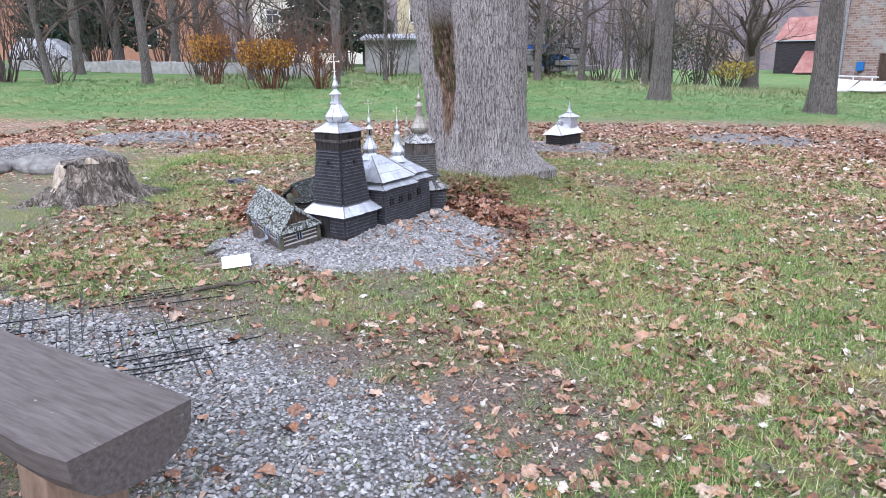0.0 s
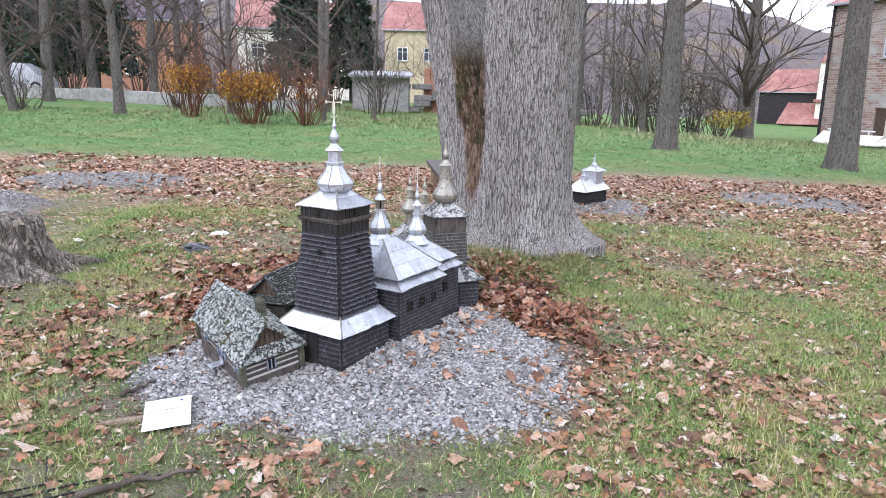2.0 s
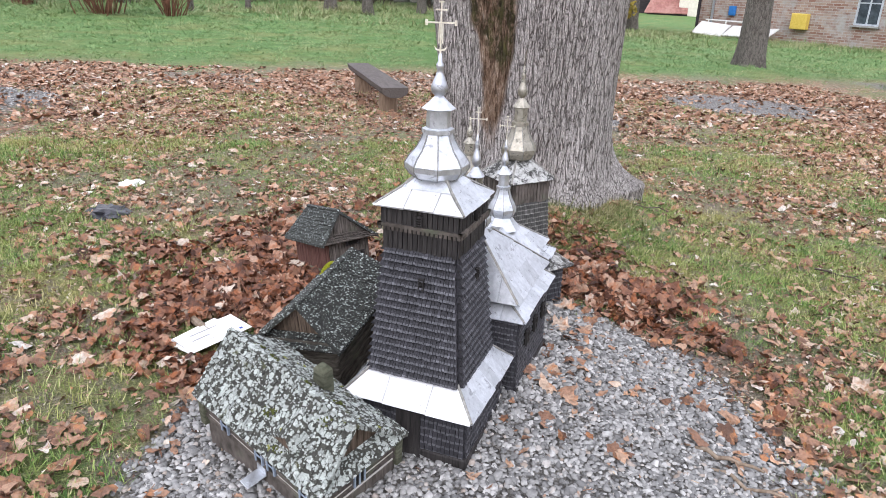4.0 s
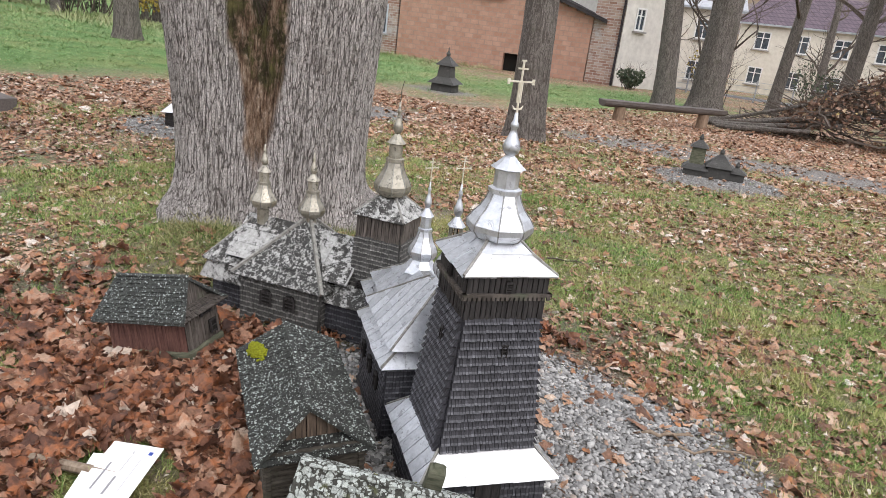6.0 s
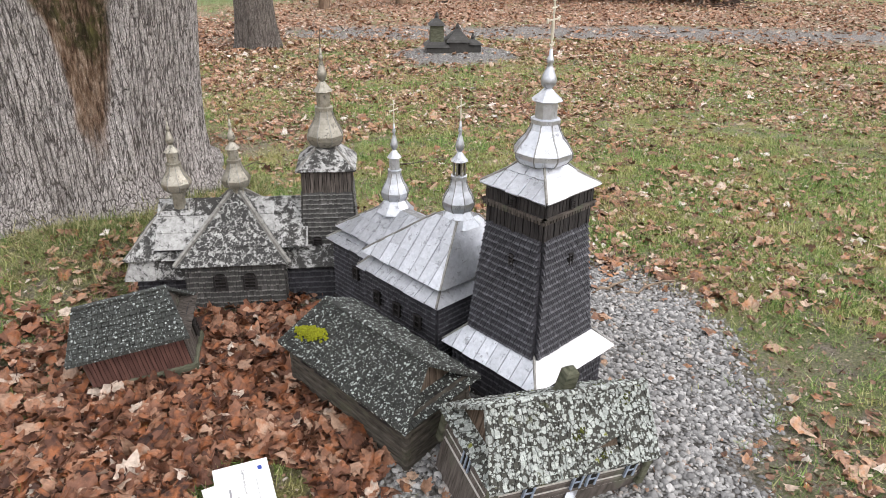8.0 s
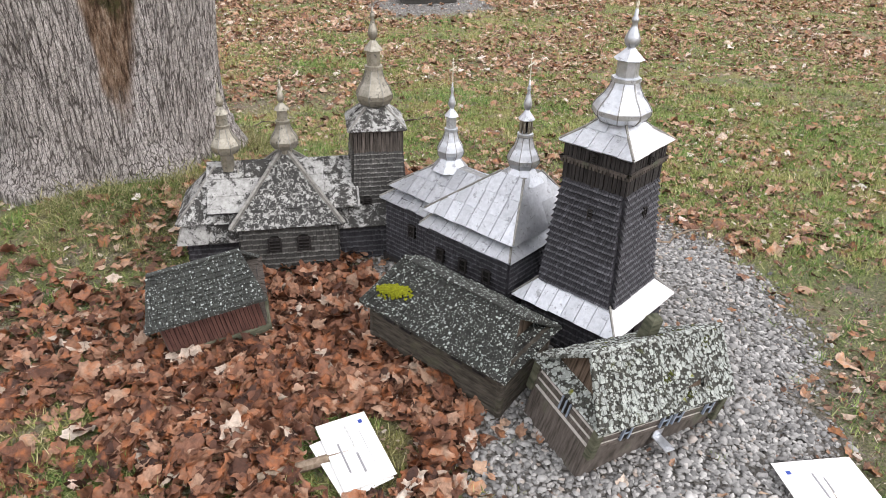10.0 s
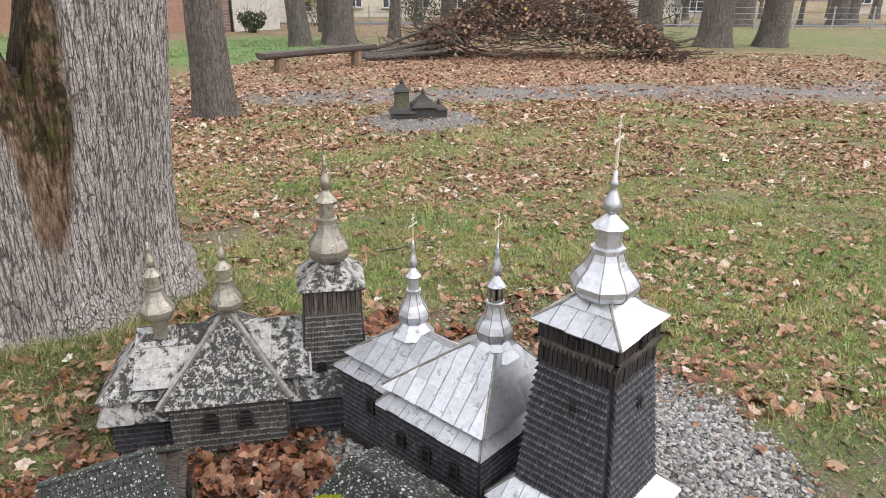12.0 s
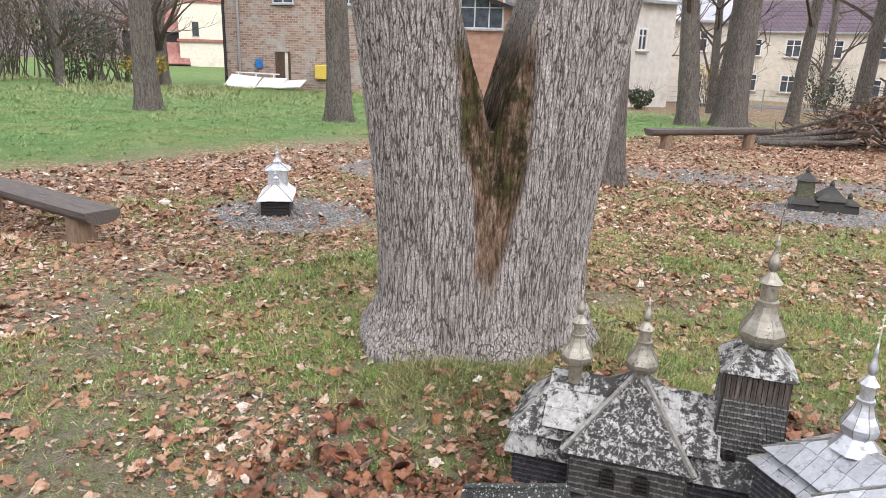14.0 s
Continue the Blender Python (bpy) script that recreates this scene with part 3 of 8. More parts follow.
def leaves_at(x, y):
    """Leaves on a square metre."""
    d = 530 * clump(x, y)
    d = d + 3600 * np.exp(-(((x + 0.60) / 0.56) ** 2 + ((y - 1.02) / 0.68) ** 2) ** 2)
    d = d + 300 * np.exp(-(((x + 1.2) / 0.8) ** 2 + ((y - 1.7) / 0.9) ** 2)) * clump(x, y)
    d = d + 650 * np.exp(-(((x - 0.02) / 0.30) ** 2 + ((y - 1.05) / 0.30) ** 2))
    d = d + 420 * np.exp(-(((x - 1.05) / 0.25) ** 2 + ((y - 1.35) / 0.50) ** 2))
    d = d + 330 * np.exp(-(((x - 1.35) / 0.30) ** 2 + ((y - 0.2) / 0.9) ** 2))
    d = d + 170 * np.exp(-(((x + 0.9) / 0.9) ** 2 + ((y - 3.9) / 0.8) ** 2)) * clump(x, y)
    d = d + 330 * np.exp(-(((x + 0.15) / 0.45) ** 2 + ((y - 2.35) / 0.40) ** 2)) * clump(x, y)
    d = d + 190 * np.exp(-(((x - 0.2) / 1.6) ** 2 + ((y - 7.4) / 1.6) ** 2))
    ring = np.exp(-((np.hypot(x - 3, y - 3.0) - 7.2) / 2.0) ** 2) * smooth(y, 3.0, 6.5)
    d = d + 190 * ring * np.clip(0.75 + 0.8 * wob(x, y, 0.9), 0.25, 1.3)
    d = d + 210 * np.exp(-(((x - 17.5) / 3.6) ** 2 + ((y - 1.5) / 7.5) ** 2) ** 2)
    d = d * (1 - 0.20 * np.exp(-(((x - 6.8) / 3.6) ** 2 + ((y - 0.5) / 4.5) ** 2) ** 2))
    d = d * (1 - 0.93 * lawn_at(x, y)) * (1 - 0.90 * gravel_at(x, y)) * (1 - 0.85 * soil_at(x, y)) * (0.68 + 0.32 * smooth(y, -2.4, -0.6))
    d = d * (1 - 0.85 * np.exp(-(((x - 0.75) / 0.8) ** 2 + ((y - 3.3) / 1.3) ** 2)))
    return np.maximum(d, 0.6)


def grass_at(x, y):
    g = 0.72 + 0.45 * np.clip(wob(x + 3.1, y - 1.7, 0.8) + 0.6 * wob(x, y, 2.9), -0.9, 1)
    g = g + 0.45 * np.exp(-(((x - 2.2) / 1.5) ** 2 + ((y + 2.0) / 2.0) ** 2))
    g = g + 0.4 * np.exp(-(((x - 6.8) / 3.8) ** 2 + ((y - 0.5) / 4.5) ** 2) ** 2)
    g = g + 0.5 * np.exp(-(((x - 0.75) / 0.9) ** 2 + ((y - 3.6) / 1.6) ** 2))
    return np.clip(g, 0.22, 1.15) * (1 - 0.97 * gravel_at(x, y)) * (1 - 0.93 * soil_at(x, y))


def spread(n, reach):
    """Coordinates that crowd towards the middle."""
    k = 7.5
    u = np.linspace(-1, 1, n)
    return reach * np.sinh(k * u) / np.sinh(k)


gx, gy = np.meshgrid(spread(270, 420), spread(270, 420), indexing="ij")
gx, gy = gx + 0.2, gy + 0.3
gzz = gz(gx, gy)
far = np.hypot(gx, gy)
gzz = np.where(far > 90, gz(gx * 90 / np.maximum(far, 1), gy * 90 / np.maximum(far, 1)) + (far - 90) * 0.006, gzz)
n0, n1 = gx.shape
idx = np.arange(n0 * n1).reshape(n0, n1)
quads = np.stack([idx[:-1, :-1], idx[1:, :-1], idx[1:, 1:], idx[:-1, 1:]], -1).reshape(-1, 4)
me = bpy.data.meshes.new("ground")
me.from_pydata(np.stack([gx, gy, gzz], -1).reshape(-1, 3).tolist(), [], quads.tolist())
me.polygons.foreach_set("use_smooth", [True] * len(me.polygons))
for nm, fn in (("gravel", gravel_at), ("lawn", lawn_at), ("litter", lambda x, y: np.clip(leaves_at(x, y) / 480, 0.0, 0.85) * smooth(np.hypot(x, y), 3.0, 8.0)), ("grass", grass_at), ("soil", soil_at)):
    at = me.attributes.new(nm, "FLOAT", "POINT")
    at.data.foreach_set("value", fn(gx, gy).reshape(-1).astype(np.float32))


def ground_mat():
    m, n, l, b = nodes_of("park_ground")
    v = coords(n, l)

    def attr(k):
        a = n.new("ShaderNodeAttribute")
        a.attribute_name = k
        return a.outputs["Fac"]
    fine = noise_tex(n, l, v, 75, 8, 0.75)
    mid = noise_tex(n, l, v, 7, 7, 0.65)
    broad = noise_tex(n, l, v, 1.1, 5, 0.6)
    soil = ramp(n, l, fine, [(0.32, (0.042, 0.032, 0.028)), (0.46, (0.165, 0.132, 0.115)), (0.58, (0.30, 0.250, 0.215)), (0.72, (0.54, 0.47, 0.40))])
    green = ramp(n, l, noise_tex(n, l, v, 110, 6, 0.7), [(0.32, (0.026, 0.040, 0.010)), (0.48, (0.125, 0.170, 0.045)), (0.66, (0.32, 0.36, 0.125))])
    straw = ramp(n, l, noise_tex(n, l, v, 110, 6, 0.7), [(0.30, (0.055, 0.048, 0.018)), (0.48, (0.255, 0.225, 0.080)), (0.66, (0.50, 0.45, 0.20))])
    green = mix(n, l, ramp(n, l, broad, [(0.47, (0, 0, 0)), (0.64, (0.85, 0.85, 0.85))]), green, straw)
    gm = n.new("ShaderNodeMath")
    gm.operation = "MULTIPLY"
    l.new(attr("grass"), gm.inputs[0])
    l.new(ramp(n, l, mid, [(0.33, (0.0, 0.0, 0.0)), (0.52, (0.95, 0.95, 0.95))]), gm.inputs[1])
    col = mix(n, l, gm.outputs[0], soil, green)
    shake = n.new("ShaderNodeTexNoise")
    shake.inputs["Scale"].default_value, shake.inputs["Detail"].default_value = 30, 4
    l.new(v, shake.inputs["Vector"])
    moved = n.new("ShaderNodeVectorMath")
    moved.operation = "MULTIPLY_ADD"
    moved.inputs[1].default_value = (0.06, 0.06, 0.06)
    l.new(shake.outputs["Color"], moved.inputs[0])
    l.new(v, moved.inputs[2])
    w = n.new("ShaderNodeTexVoronoi")
    w.inputs["Scale"].default_value = 24
    l.new(moved.outputs[0], w.inputs["Vector"])
    sep = n.new("ShaderNodeSeparateColor")
    l.new(w.outputs["Color"], sep.inputs[0])
    leafc = ramp(n, l, sep.outputs[0], [(0.0, (0.13, 0.062, 0.040)), (0.35, (0.38, 0.205, 0.130)), (0.7, (0.54, 0.335, 0.235)), (1.0, (0.68, 0.54, 0.43))])
    # leaf cells darken towards their rims: painted shade between leaves
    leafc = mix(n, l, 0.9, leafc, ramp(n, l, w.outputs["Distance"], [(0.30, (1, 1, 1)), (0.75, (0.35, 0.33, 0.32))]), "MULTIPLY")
    lm = n.new("ShaderNodeMath")
    lm.operation = "LESS_THAN"
    l.new(sep.outputs[1], lm.inputs[0])
    l.new(attr("litter"), lm.inputs[1])
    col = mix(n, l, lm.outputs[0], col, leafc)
    lg = ramp(n, l, noise_tex(n, l, v, 40, 6), [(0.3, (0.065, 0.140, 0.040)), (0.7, (0.185, 0.305, 0.105))])
    lg = mix(n, l, ramp(n, l, noise_tex(n, l, v, 0.5, 6), [(0.46, (0, 0, 0)), (0.70, (0.8, 0.8, 0.8))]), lg, (0.26, 0.25, 0.10))
    lg = mix(n, l, 0.6, lg, ramp(n, l, noise_tex(n, l, v, 2.6, 8, 0.75), [(0.36, (0.45, 0.5, 0.4)), (0.62, (1, 1, 1))]), "MULTIPLY")
    col = mix(n, l, attr("lawn"), col, lg)
    st = n.new("ShaderNodeTexVoronoi")
    st.inputs["Scale"].default_value = 55
    l.new(v, st.inputs["Vector"])
    sg = n.new("ShaderNodeSeparateColor")
    l.new(st.outputs["Color"], sg.inputs[0])
    stone = ramp(n, l, sg.outputs[0], [(0.0, (0.17, 0.165, 0.16)), (0.5, (0.34, 0.335, 0.325)), (1.0, (0.55, 0.54, 0.53))])
    # stone cells get dark rims, the shade of the gaps put into the colour
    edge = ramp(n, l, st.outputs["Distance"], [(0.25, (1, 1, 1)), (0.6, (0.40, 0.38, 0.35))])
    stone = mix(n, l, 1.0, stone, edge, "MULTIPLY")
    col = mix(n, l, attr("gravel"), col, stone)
    l.new(col, b.inputs["Base Color"])
    b.inputs["Roughness"].default_value = 0.95
    b.inputs["Specular IOR Level"].default_value = 0.2
    bump(n, l, b, fine, 1.0, 0.025)
    return m


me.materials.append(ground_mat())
tagged(new("ground", me), "park ground of soil, thin grass, leaf litter and gravel", "ground", kind="structure")

# ---------------------------------------------------------------- gravel stones, leaves, grass
M_PEBBLE = island("river_gravel", [(0.0, (0.15, 0.148, 0.145)), (0.3, (0.25, 0.247, 0.238)), (0.7, (0.37, 0.365, 0.35)), (0.93, (0.52, 0.51, 0.49)), (1.0, (0.34, 0.28, 0.23))], 0.75, 45)
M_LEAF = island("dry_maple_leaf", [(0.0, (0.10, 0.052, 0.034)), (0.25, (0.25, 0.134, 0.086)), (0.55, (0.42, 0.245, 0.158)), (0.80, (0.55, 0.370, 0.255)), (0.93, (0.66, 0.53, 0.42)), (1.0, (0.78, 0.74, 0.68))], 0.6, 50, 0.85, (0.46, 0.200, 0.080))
# redder leaf copy, darkened in colour for the shade of the heap's deep gaps
M_SHADEDLEAF = island("shaded_heap_leaf", [(0.0, (0.045, 0.020, 0.013)), (0.25, (0.14, 0.060, 0.036)), (0.55, (0.27, 0.125, 0.074)), (0.82, (0.38, 0.205, 0.128)), (0.95, (0.50, 0.335, 0.235)), (1.0, (0.70, 0.61, 0.51))], 0.5, 42, 0.9, (0.37, 0.130, 0.048))


def blade_mat(name, fresh, dry, size):
    """Blades of many greens, yellowing in drifts."""
    m, n, l, b = nodes_of(name)
    g = n.new("ShaderNodeNewGeometry")
    a, c = ramp(n, l, g.outputs["Random Per Island"], fresh), ramp(n, l, g.outputs["Random Per Island"], dry)
    f = ramp(n, l, noise_tex(n, l, coords(n, l), size, 5, 0.65), [(0.46, (0, 0, 0)), (0.62, (0.9, 0.9, 0.9))])
    l.new(mix(n, l, f, a, c), b.inputs["Base Color"])
    b.inputs["Roughness"].default_value = 0.6
    b.inputs["Specular IOR Level"].default_value = 0.3
    return m


M_GRASS = blade_mat("grass_blade", [(0.0, (0.036, 0.100, 0.020)), (0.45, (0.135, 0.245, 0.050)), (0.82, (0.29, 0.37, 0.105)), (1.0, (0.50, 0.47, 0.25))],
                    [(0.0, (0.14, 0.145, 0.032)), (0.5, (0.35, 0.32, 0.095)), (1.0, (0.60, 0.52, 0.30))], 1.3)
M_DRYGRASS = blade_mat("limp_grass_blade", [(0.0, (0.07, 0.11, 0.030)), (0.5, (0.17, 0.21, 0.065)), (1.0, (0.40, 0.36, 0.20))], [(0.0, (0.14, 0.13, 0.055)), (0.5, (0.30, 0.265, 0.13)), (1.0, (0.52, 0.46, 0.29))], 2.5)
M_LAWNGRASS = blade_mat("lawn_blade", [(0.0, (0.09, 0.18, 0.06)), (0.6, (0.17, 0.30, 0.10)), (1.0, (0.30, 0.40, 0.17))],
                        [(0.0, (0.14, 0.19, 0.07)), (0.6, (0.27, 0.31, 0.13)), (1.0, (0.45, 0.43, 0.24))], 0.4)


def rotations(n, tilt, g):
    """Random turns: any way round, and a lean up to tilt."""
    a, b, c = g.uniform(0, 2 * np.pi, n), g.normal(0, tilt, n), g.normal(0, tilt, n)
    z = np.zeros(n)
    o = np.ones(n)
    rz = np.stack([np.cos(a), -np.sin(a), z, np.sin(a), np.cos(a), z, z, z, o], -1).reshape(n, 3, 3)
    rx = np.stack([o, z, z, z, np.cos(b), -np.sin(b), z, np.sin(b), np.cos(b)], -1).reshape(n, 3, 3)
    ry = np.stack([np.cos(c), z, np.sin(c), z, o, z, -np.sin(c), z, np.cos(c)], -1).reshape(n, 3, 3)
    return rx @ ry @ rz


def scatter(name, shapes, tris, place, size, tilt, material, label, category, g, smooth_it=False):
    """One joined mesh of many copies; shapes: variants x verts x 3."""
    n = len(place)
    v = shapes[g.integers(0, len(shapes), n)] * size[:, None, :]
    v = np.einsum("nij,nvj->nvi", rotations(n, tilt, g), v) + place[:, None, :]
    k = shapes.shape[1]
    f = (np.asarray(tris)[None] + (np.arange(n) * k)[:, None, None]).reshape(-1, 3)
    me = bpy.data.meshes.new(name)
    me.vertices.add(n * k)
    me.vertices.foreach_set("co", v.reshape(-1).astype(np.float32))
    me.loops.add(len(f) * 3)
    me.loops.foreach_set("vertex_index", f.reshape(-1).astype(np.int32))
    me.polygons.add(len(f))
    me.polygons.foreach_set("loop_start", (np.arange(len(f)) * 3).astype(np.int32))
    if smooth_it:
        me.polygons.foreach_set("use_smooth", np.ones(len(f), bool))
    me.update(calc_edges=True)
    me.materials.append(material)
    return tagged(new(name, me), label, category, kind="stuff")


def thrown(n, box4, dens, g, top):
    """Up to n places in the box, kept as dens says of top."""
    x, y = g.uniform(box4[0], box4[2], n), g.uniform(box4[1], box4[3], n)
    keep = g.uniform(0, top, n) < dens(x, y)
    return x[keep], y[keep]


# stones: two rings and a cap, sunk in the bed
def dome(g):
    a = np.arange(5) * 2 * np.pi / 5
    low = np.column_stack([np.cos(a), np.sin(a), np.full(5, -0.25)])
    high = np.column_stack([0.72 * np.cos(a + 0.63), 0.72 * np.sin(a + 0.63), np.full(5, 0.62)])
    return np.vstack([low, high]) * (1 + g.normal(0, 0.13, (10, 1)))


STONE = [q for k in range(5) for q in ((k, (k + 1) % 5, 5 + k), ((k + 1) % 5, 5 + (k + 1) % 5, 5 + k))] + [(5, 6, 7), (5, 7, 8), (5, 8, 9)]
stones = np.stack([dome(nrg) for _ in range(16)])
px, py = [], []
for bx, per in (((-1.3, -1.3, 1.5, 1.3), 5600), ((-3.0, -4.6, 1.5, -1.3), 2600), ((-6.3, 3.0, -3.0, 8.8), 420), ((1.8, 5.8, 4.4, 8.4), 450), ((7.4, 1.0, 9.9, 3.4), 300), ((9.0, -7.0, 15.5, 7.0), 60)):
    a, b = thrown(int(per * (bx[2] - bx[0]) * (bx[3] - bx[1])), bx, gravel_at, nrg, 1.0)
    px.append(a), py.append(b)
px, py = np.concatenate(px), np.concatenate(py)
s = np.clip(nrg.lognormal(math.log(0.0084), 0.30, len(px)), 0.0045, 0.019) * np.where(np.hypot(px, py) > 2.5, np.where(py < 0, 0.92, 1.25), 1.0)
size = np.stack([s * nrg.uniform(0.9, 1.6, len(s)), s * nrg.uniform(0.8, 1.1, len(s)), s * nrg.uniform(0.5, 0.85, len(s))], -1)
scatter("gravel_stones", stones, STONE, np.stack([px, py, gz(px, py) + s * 0.25], -1), size, 0.35, M_PEBBLE, "rounded grey river gravel with a few pale stones", "gravel", nrg, True)

# leaves: a lobed outline round a midrib, curled
lobe = [(0.0, -0.34), (0.14, -0.38), (0.29, -0.43), (0.33, -0.30), (0.46, -0.22), (0.43, -0.06), (0.54, 0.12), (0.43, 0.19), (0.36, 0.33), (0.25, 0.31), (0.17, 0.44),
        (0.0, 0.60), (-0.17, 0.44), (-0.25, 0.31), (-0.36, 0.33), (-0.43, 0.19), (-0.54, 0.12), (-0.43, -0.06), (-0.46, -0.22), (-0.33, -0.30), (-0.29, -0.43), (-0.14, -0.38)]
LOBES = len(lobe)
leaf_shapes = []
for i in range(60):
    c = nrg.uniform(0.1, 1.3) * nrg.choice((1, -1))
    cc = nrg.uniform(-0.8, 0.8)
    fold = nrg.uniform(-0.45, 0.45)
    p = np.array([(x * nrg.uniform(0.80, 1.10), y * nrg.uniform(0.82, 1.10)) for x, y in lobe + [(0.0, -0.05)]])
    p[:, 0] *= nrg.uniform(0.65, 1.0)
    rad = np.hypot(p[:, 0], p[:, 1])
    ang = np.arctan2(p[:, 1], p[:, 0])
    z = c * p[:, 0] ** 2 + cc * p[:, 1] ** 2 + fold * np.abs(p[:, 0]) + 0.20 * rad * np.sin(nrg.integers(2, 5) * ang + nrg.uniform(0, 6.28)) + nrg.normal(0, 0.035, len(p))
    z[-1] -= 0.05 * np.sign(c)
    if i % 3 == 0:
        # one side rolled over
        side = p[:, 0] > 0.12
        over = p[side, 0] - 0.12
        p[side, 0] = 0.12 + over * 0.25
        z[side] += over * 0.75
    leaf_shapes.append(np.column_stack([p, z - np.quantile(z, 0.12)]))
leaf_shapes = np.stack(leaf_shapes)
LEAF = [(LOBES, i, (i + 1) % LOBES) for i in range(LOBES)]
lx, ly = [], []
for bx, per in (((-2.0, -0.4, 1.6, 2.4), 3600), ((-3, -4.6, 4.6, 6.0), 800), ((-8, 6.0, 11, 12), 210), ((4.6, -6, 11, 6), 460), ((11, -9, 23, 9), 110)):
    a, b = thrown(int(per * (bx[2] - bx[0]) * (bx[3] - bx[1])), bx, leaves_at, nrg, per)
    lx.append(a), ly.append(b)
lx, ly = np.concatenate(lx), np.concatenate(ly)
keep = (np.hypot(lx + 0.89, ly - 0.74) > 0.20) & (np.hypot(lx + 0.715, ly + 0.80) > 0.2) & (np.hypot(lx - 1.25, ly - 2.8) > 0.62)
lx, ly = lx[keep], ly[keep]
dens = leaves_at(lx, ly)
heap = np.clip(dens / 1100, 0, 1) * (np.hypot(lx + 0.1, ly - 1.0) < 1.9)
s = np.clip(nrg.lognormal(math.log(0.048), 0.42, len(lx)), 0.018, 0.11) * np.where(np.hypot(lx, ly) > 7, 1.35, 1.0) * (1 + 0.22 * heap)
lift = nrg.uniform(0.004, 0.012, len(lx)) + heap * nrg.uniform(0, 0.048, len(lx)) * (1 - 0.7 * np.exp(-((lx + 0.36) / 0.34) ** 2 - ((ly - 1.40) / 0.34) ** 2))
fr = nrg.uniform(0.7, 1.05, len(lx))
place, size = np.stack([lx, ly, gz(lx, ly) + lift], -1), np.stack([s * fr, s, s * nrg.uniform(0.45, 1.0, len(lx))], -1)
for nm, pick, mt, lb in (("fallen_leaves", heap < 0.3, M_LEAF, "dry pinkish-brown maple leaves lying loose in the grass"), ("leaf_heap", heap >= 0.3, M_SHADEDLEAF, "heaped curled russet maple leaves between the models, coloured darker for the shade in the gaps")):
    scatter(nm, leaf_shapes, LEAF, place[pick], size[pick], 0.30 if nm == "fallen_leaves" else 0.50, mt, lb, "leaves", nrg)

# crumbled leaf bits and straw between them
bits = []
for i in range(16):
    p = np.array([(-0.5, -0.3), (0.5, -0.35), (0.42, 0.4), (-0.4, 0.3), (0, 0)]) * nrg.uniform(0.6, 1.2, (5, 2))
    bits.append(np.column_stack([p, nrg.normal(0, 0.22, 5)]))
BIT = [(4, k, (k + 1) % 4) for k in range(4)]
bx_, by_ = [], []
for bx, per in (((-2.9, -4.6, 4.4, 5.4), 1700), ((4.4, -6, 10, 6), 480), ((-4, 5.4, 4.4, 9), 420)):
    a, b = thrown(int(per * (bx[2] - bx[0]) * (bx[3] - bx[1])), bx, lambda x, y: (0.35 + 0.5 * clump(x, y) + 0.5 * soil_at(x, y)) * (1 - 0.93 * gravel_at(x, y)), nrg, 1.0)
    bx_.append(a), by_.append(b)
bx_, by_ = np.concatenate(bx_), np.concatenate(by_)
s = np.clip(nrg.lognormal(math.log(0.016), 0.35, len(bx_)), 0.008, 0.032) * np.where((bx_ > 4.4) | (by_ > 5.4), 1.6, 1.0)
fr = np.where(nrg.uniform(0, 1, len(bx_)) < 0.3, 0.16, nrg.uniform(0.5, 1.0, len(bx_)))
M_BIT = island("leaf_crumb", [(0.0, (0.10, 0.055, 0.038)), (0.35, (0.27, 0.155, 0.105)), (0.7, (0.42, 0.29, 0.21)), (0.9, (0.52, 0.44, 0.33)), (1.0, (0.62, 0.57, 0.50))], 0.8, 60)
scatter("leaf_crumbs", np.stack(bits), BIT, np.stack([bx_, by_, gz(bx_, by_) + nrg.uniform(0.002, 0.016, len(bx_))], -1), np.stack([s * np.where(fr < 0.2, 2.6, 1.0), s * fr, s], -1), 0.4, M_BIT,
        "crumbled brown leaf bits and pale straw", "leaves", nrg)

# grass: tufts of thin leaning blades
tufts = []
for i in range(14):
    t = []
    for k in range(14):
        a, r, h, w = nrg.uniform(0, 6.28), nrg.uniform(0, 0.9), nrg.uniform(0.4, 1.0), nrg.uniform(0.022, 0.042)
        lean = nrg.uniform(0.2, 1.5)
        bx, by = r * math.cos(a), r * math.sin(a)
        q = a + nrg.uniform(-1.8, 1.8)
        ox, oy = -math.sin(q) * w, math.cos(q) * w
        dx, dy = math.cos(q) * lean * h, math.sin(q) * lean * h
        t += [(bx - ox, by - oy, -0.05), (bx + ox, by + oy, -0.05), (bx + dx, by + dy, h * (1 - 0.32 * lean))]
    tufts.append(t)
tufts = np.array(tufts)
TUFT = [(3 * k, 3 * k + 1, 3 * k + 2) for k in range(14)]
qx, qy = [], []
for bx, per in (((-3.2, -4.6, 4.6, 5.2), 560), ((-5, 5.2, 7, 9), 120), ((4.6, -6, 11, 6), 110), ((-5, 0, -2.6, 5), 160)):
    a, b = thrown(int(per * (bx[2] - bx[0]) * (bx[3] - bx[1])), bx, grass_at, nrg, 1.0)
    qx.append(a), qy.append(b)
qx, qy = np.concatenate(qx), np.concatenate(qy)
keep = (nrg.uniform(0, 1, len(qx)) < smooth(qy, -4.9, -3.9) + (qx > 4.6)) & (np.hypot(qx - 1.25, qy - 2.85) > 0.66) & (((qx - 0.1) / 0.75) ** 2 + ((qy - 0.45) / 0.95) ** 2 > 1)
qx, qy = qx[keep], qy[keep]
s = nrg.uniform(0.025, 0.065, len(qx)) * (0.7 + 0.5 * grass_at(qx, qy)) * np.where(np.hypot(qx, qy) > 5, 1.35, 1.0)
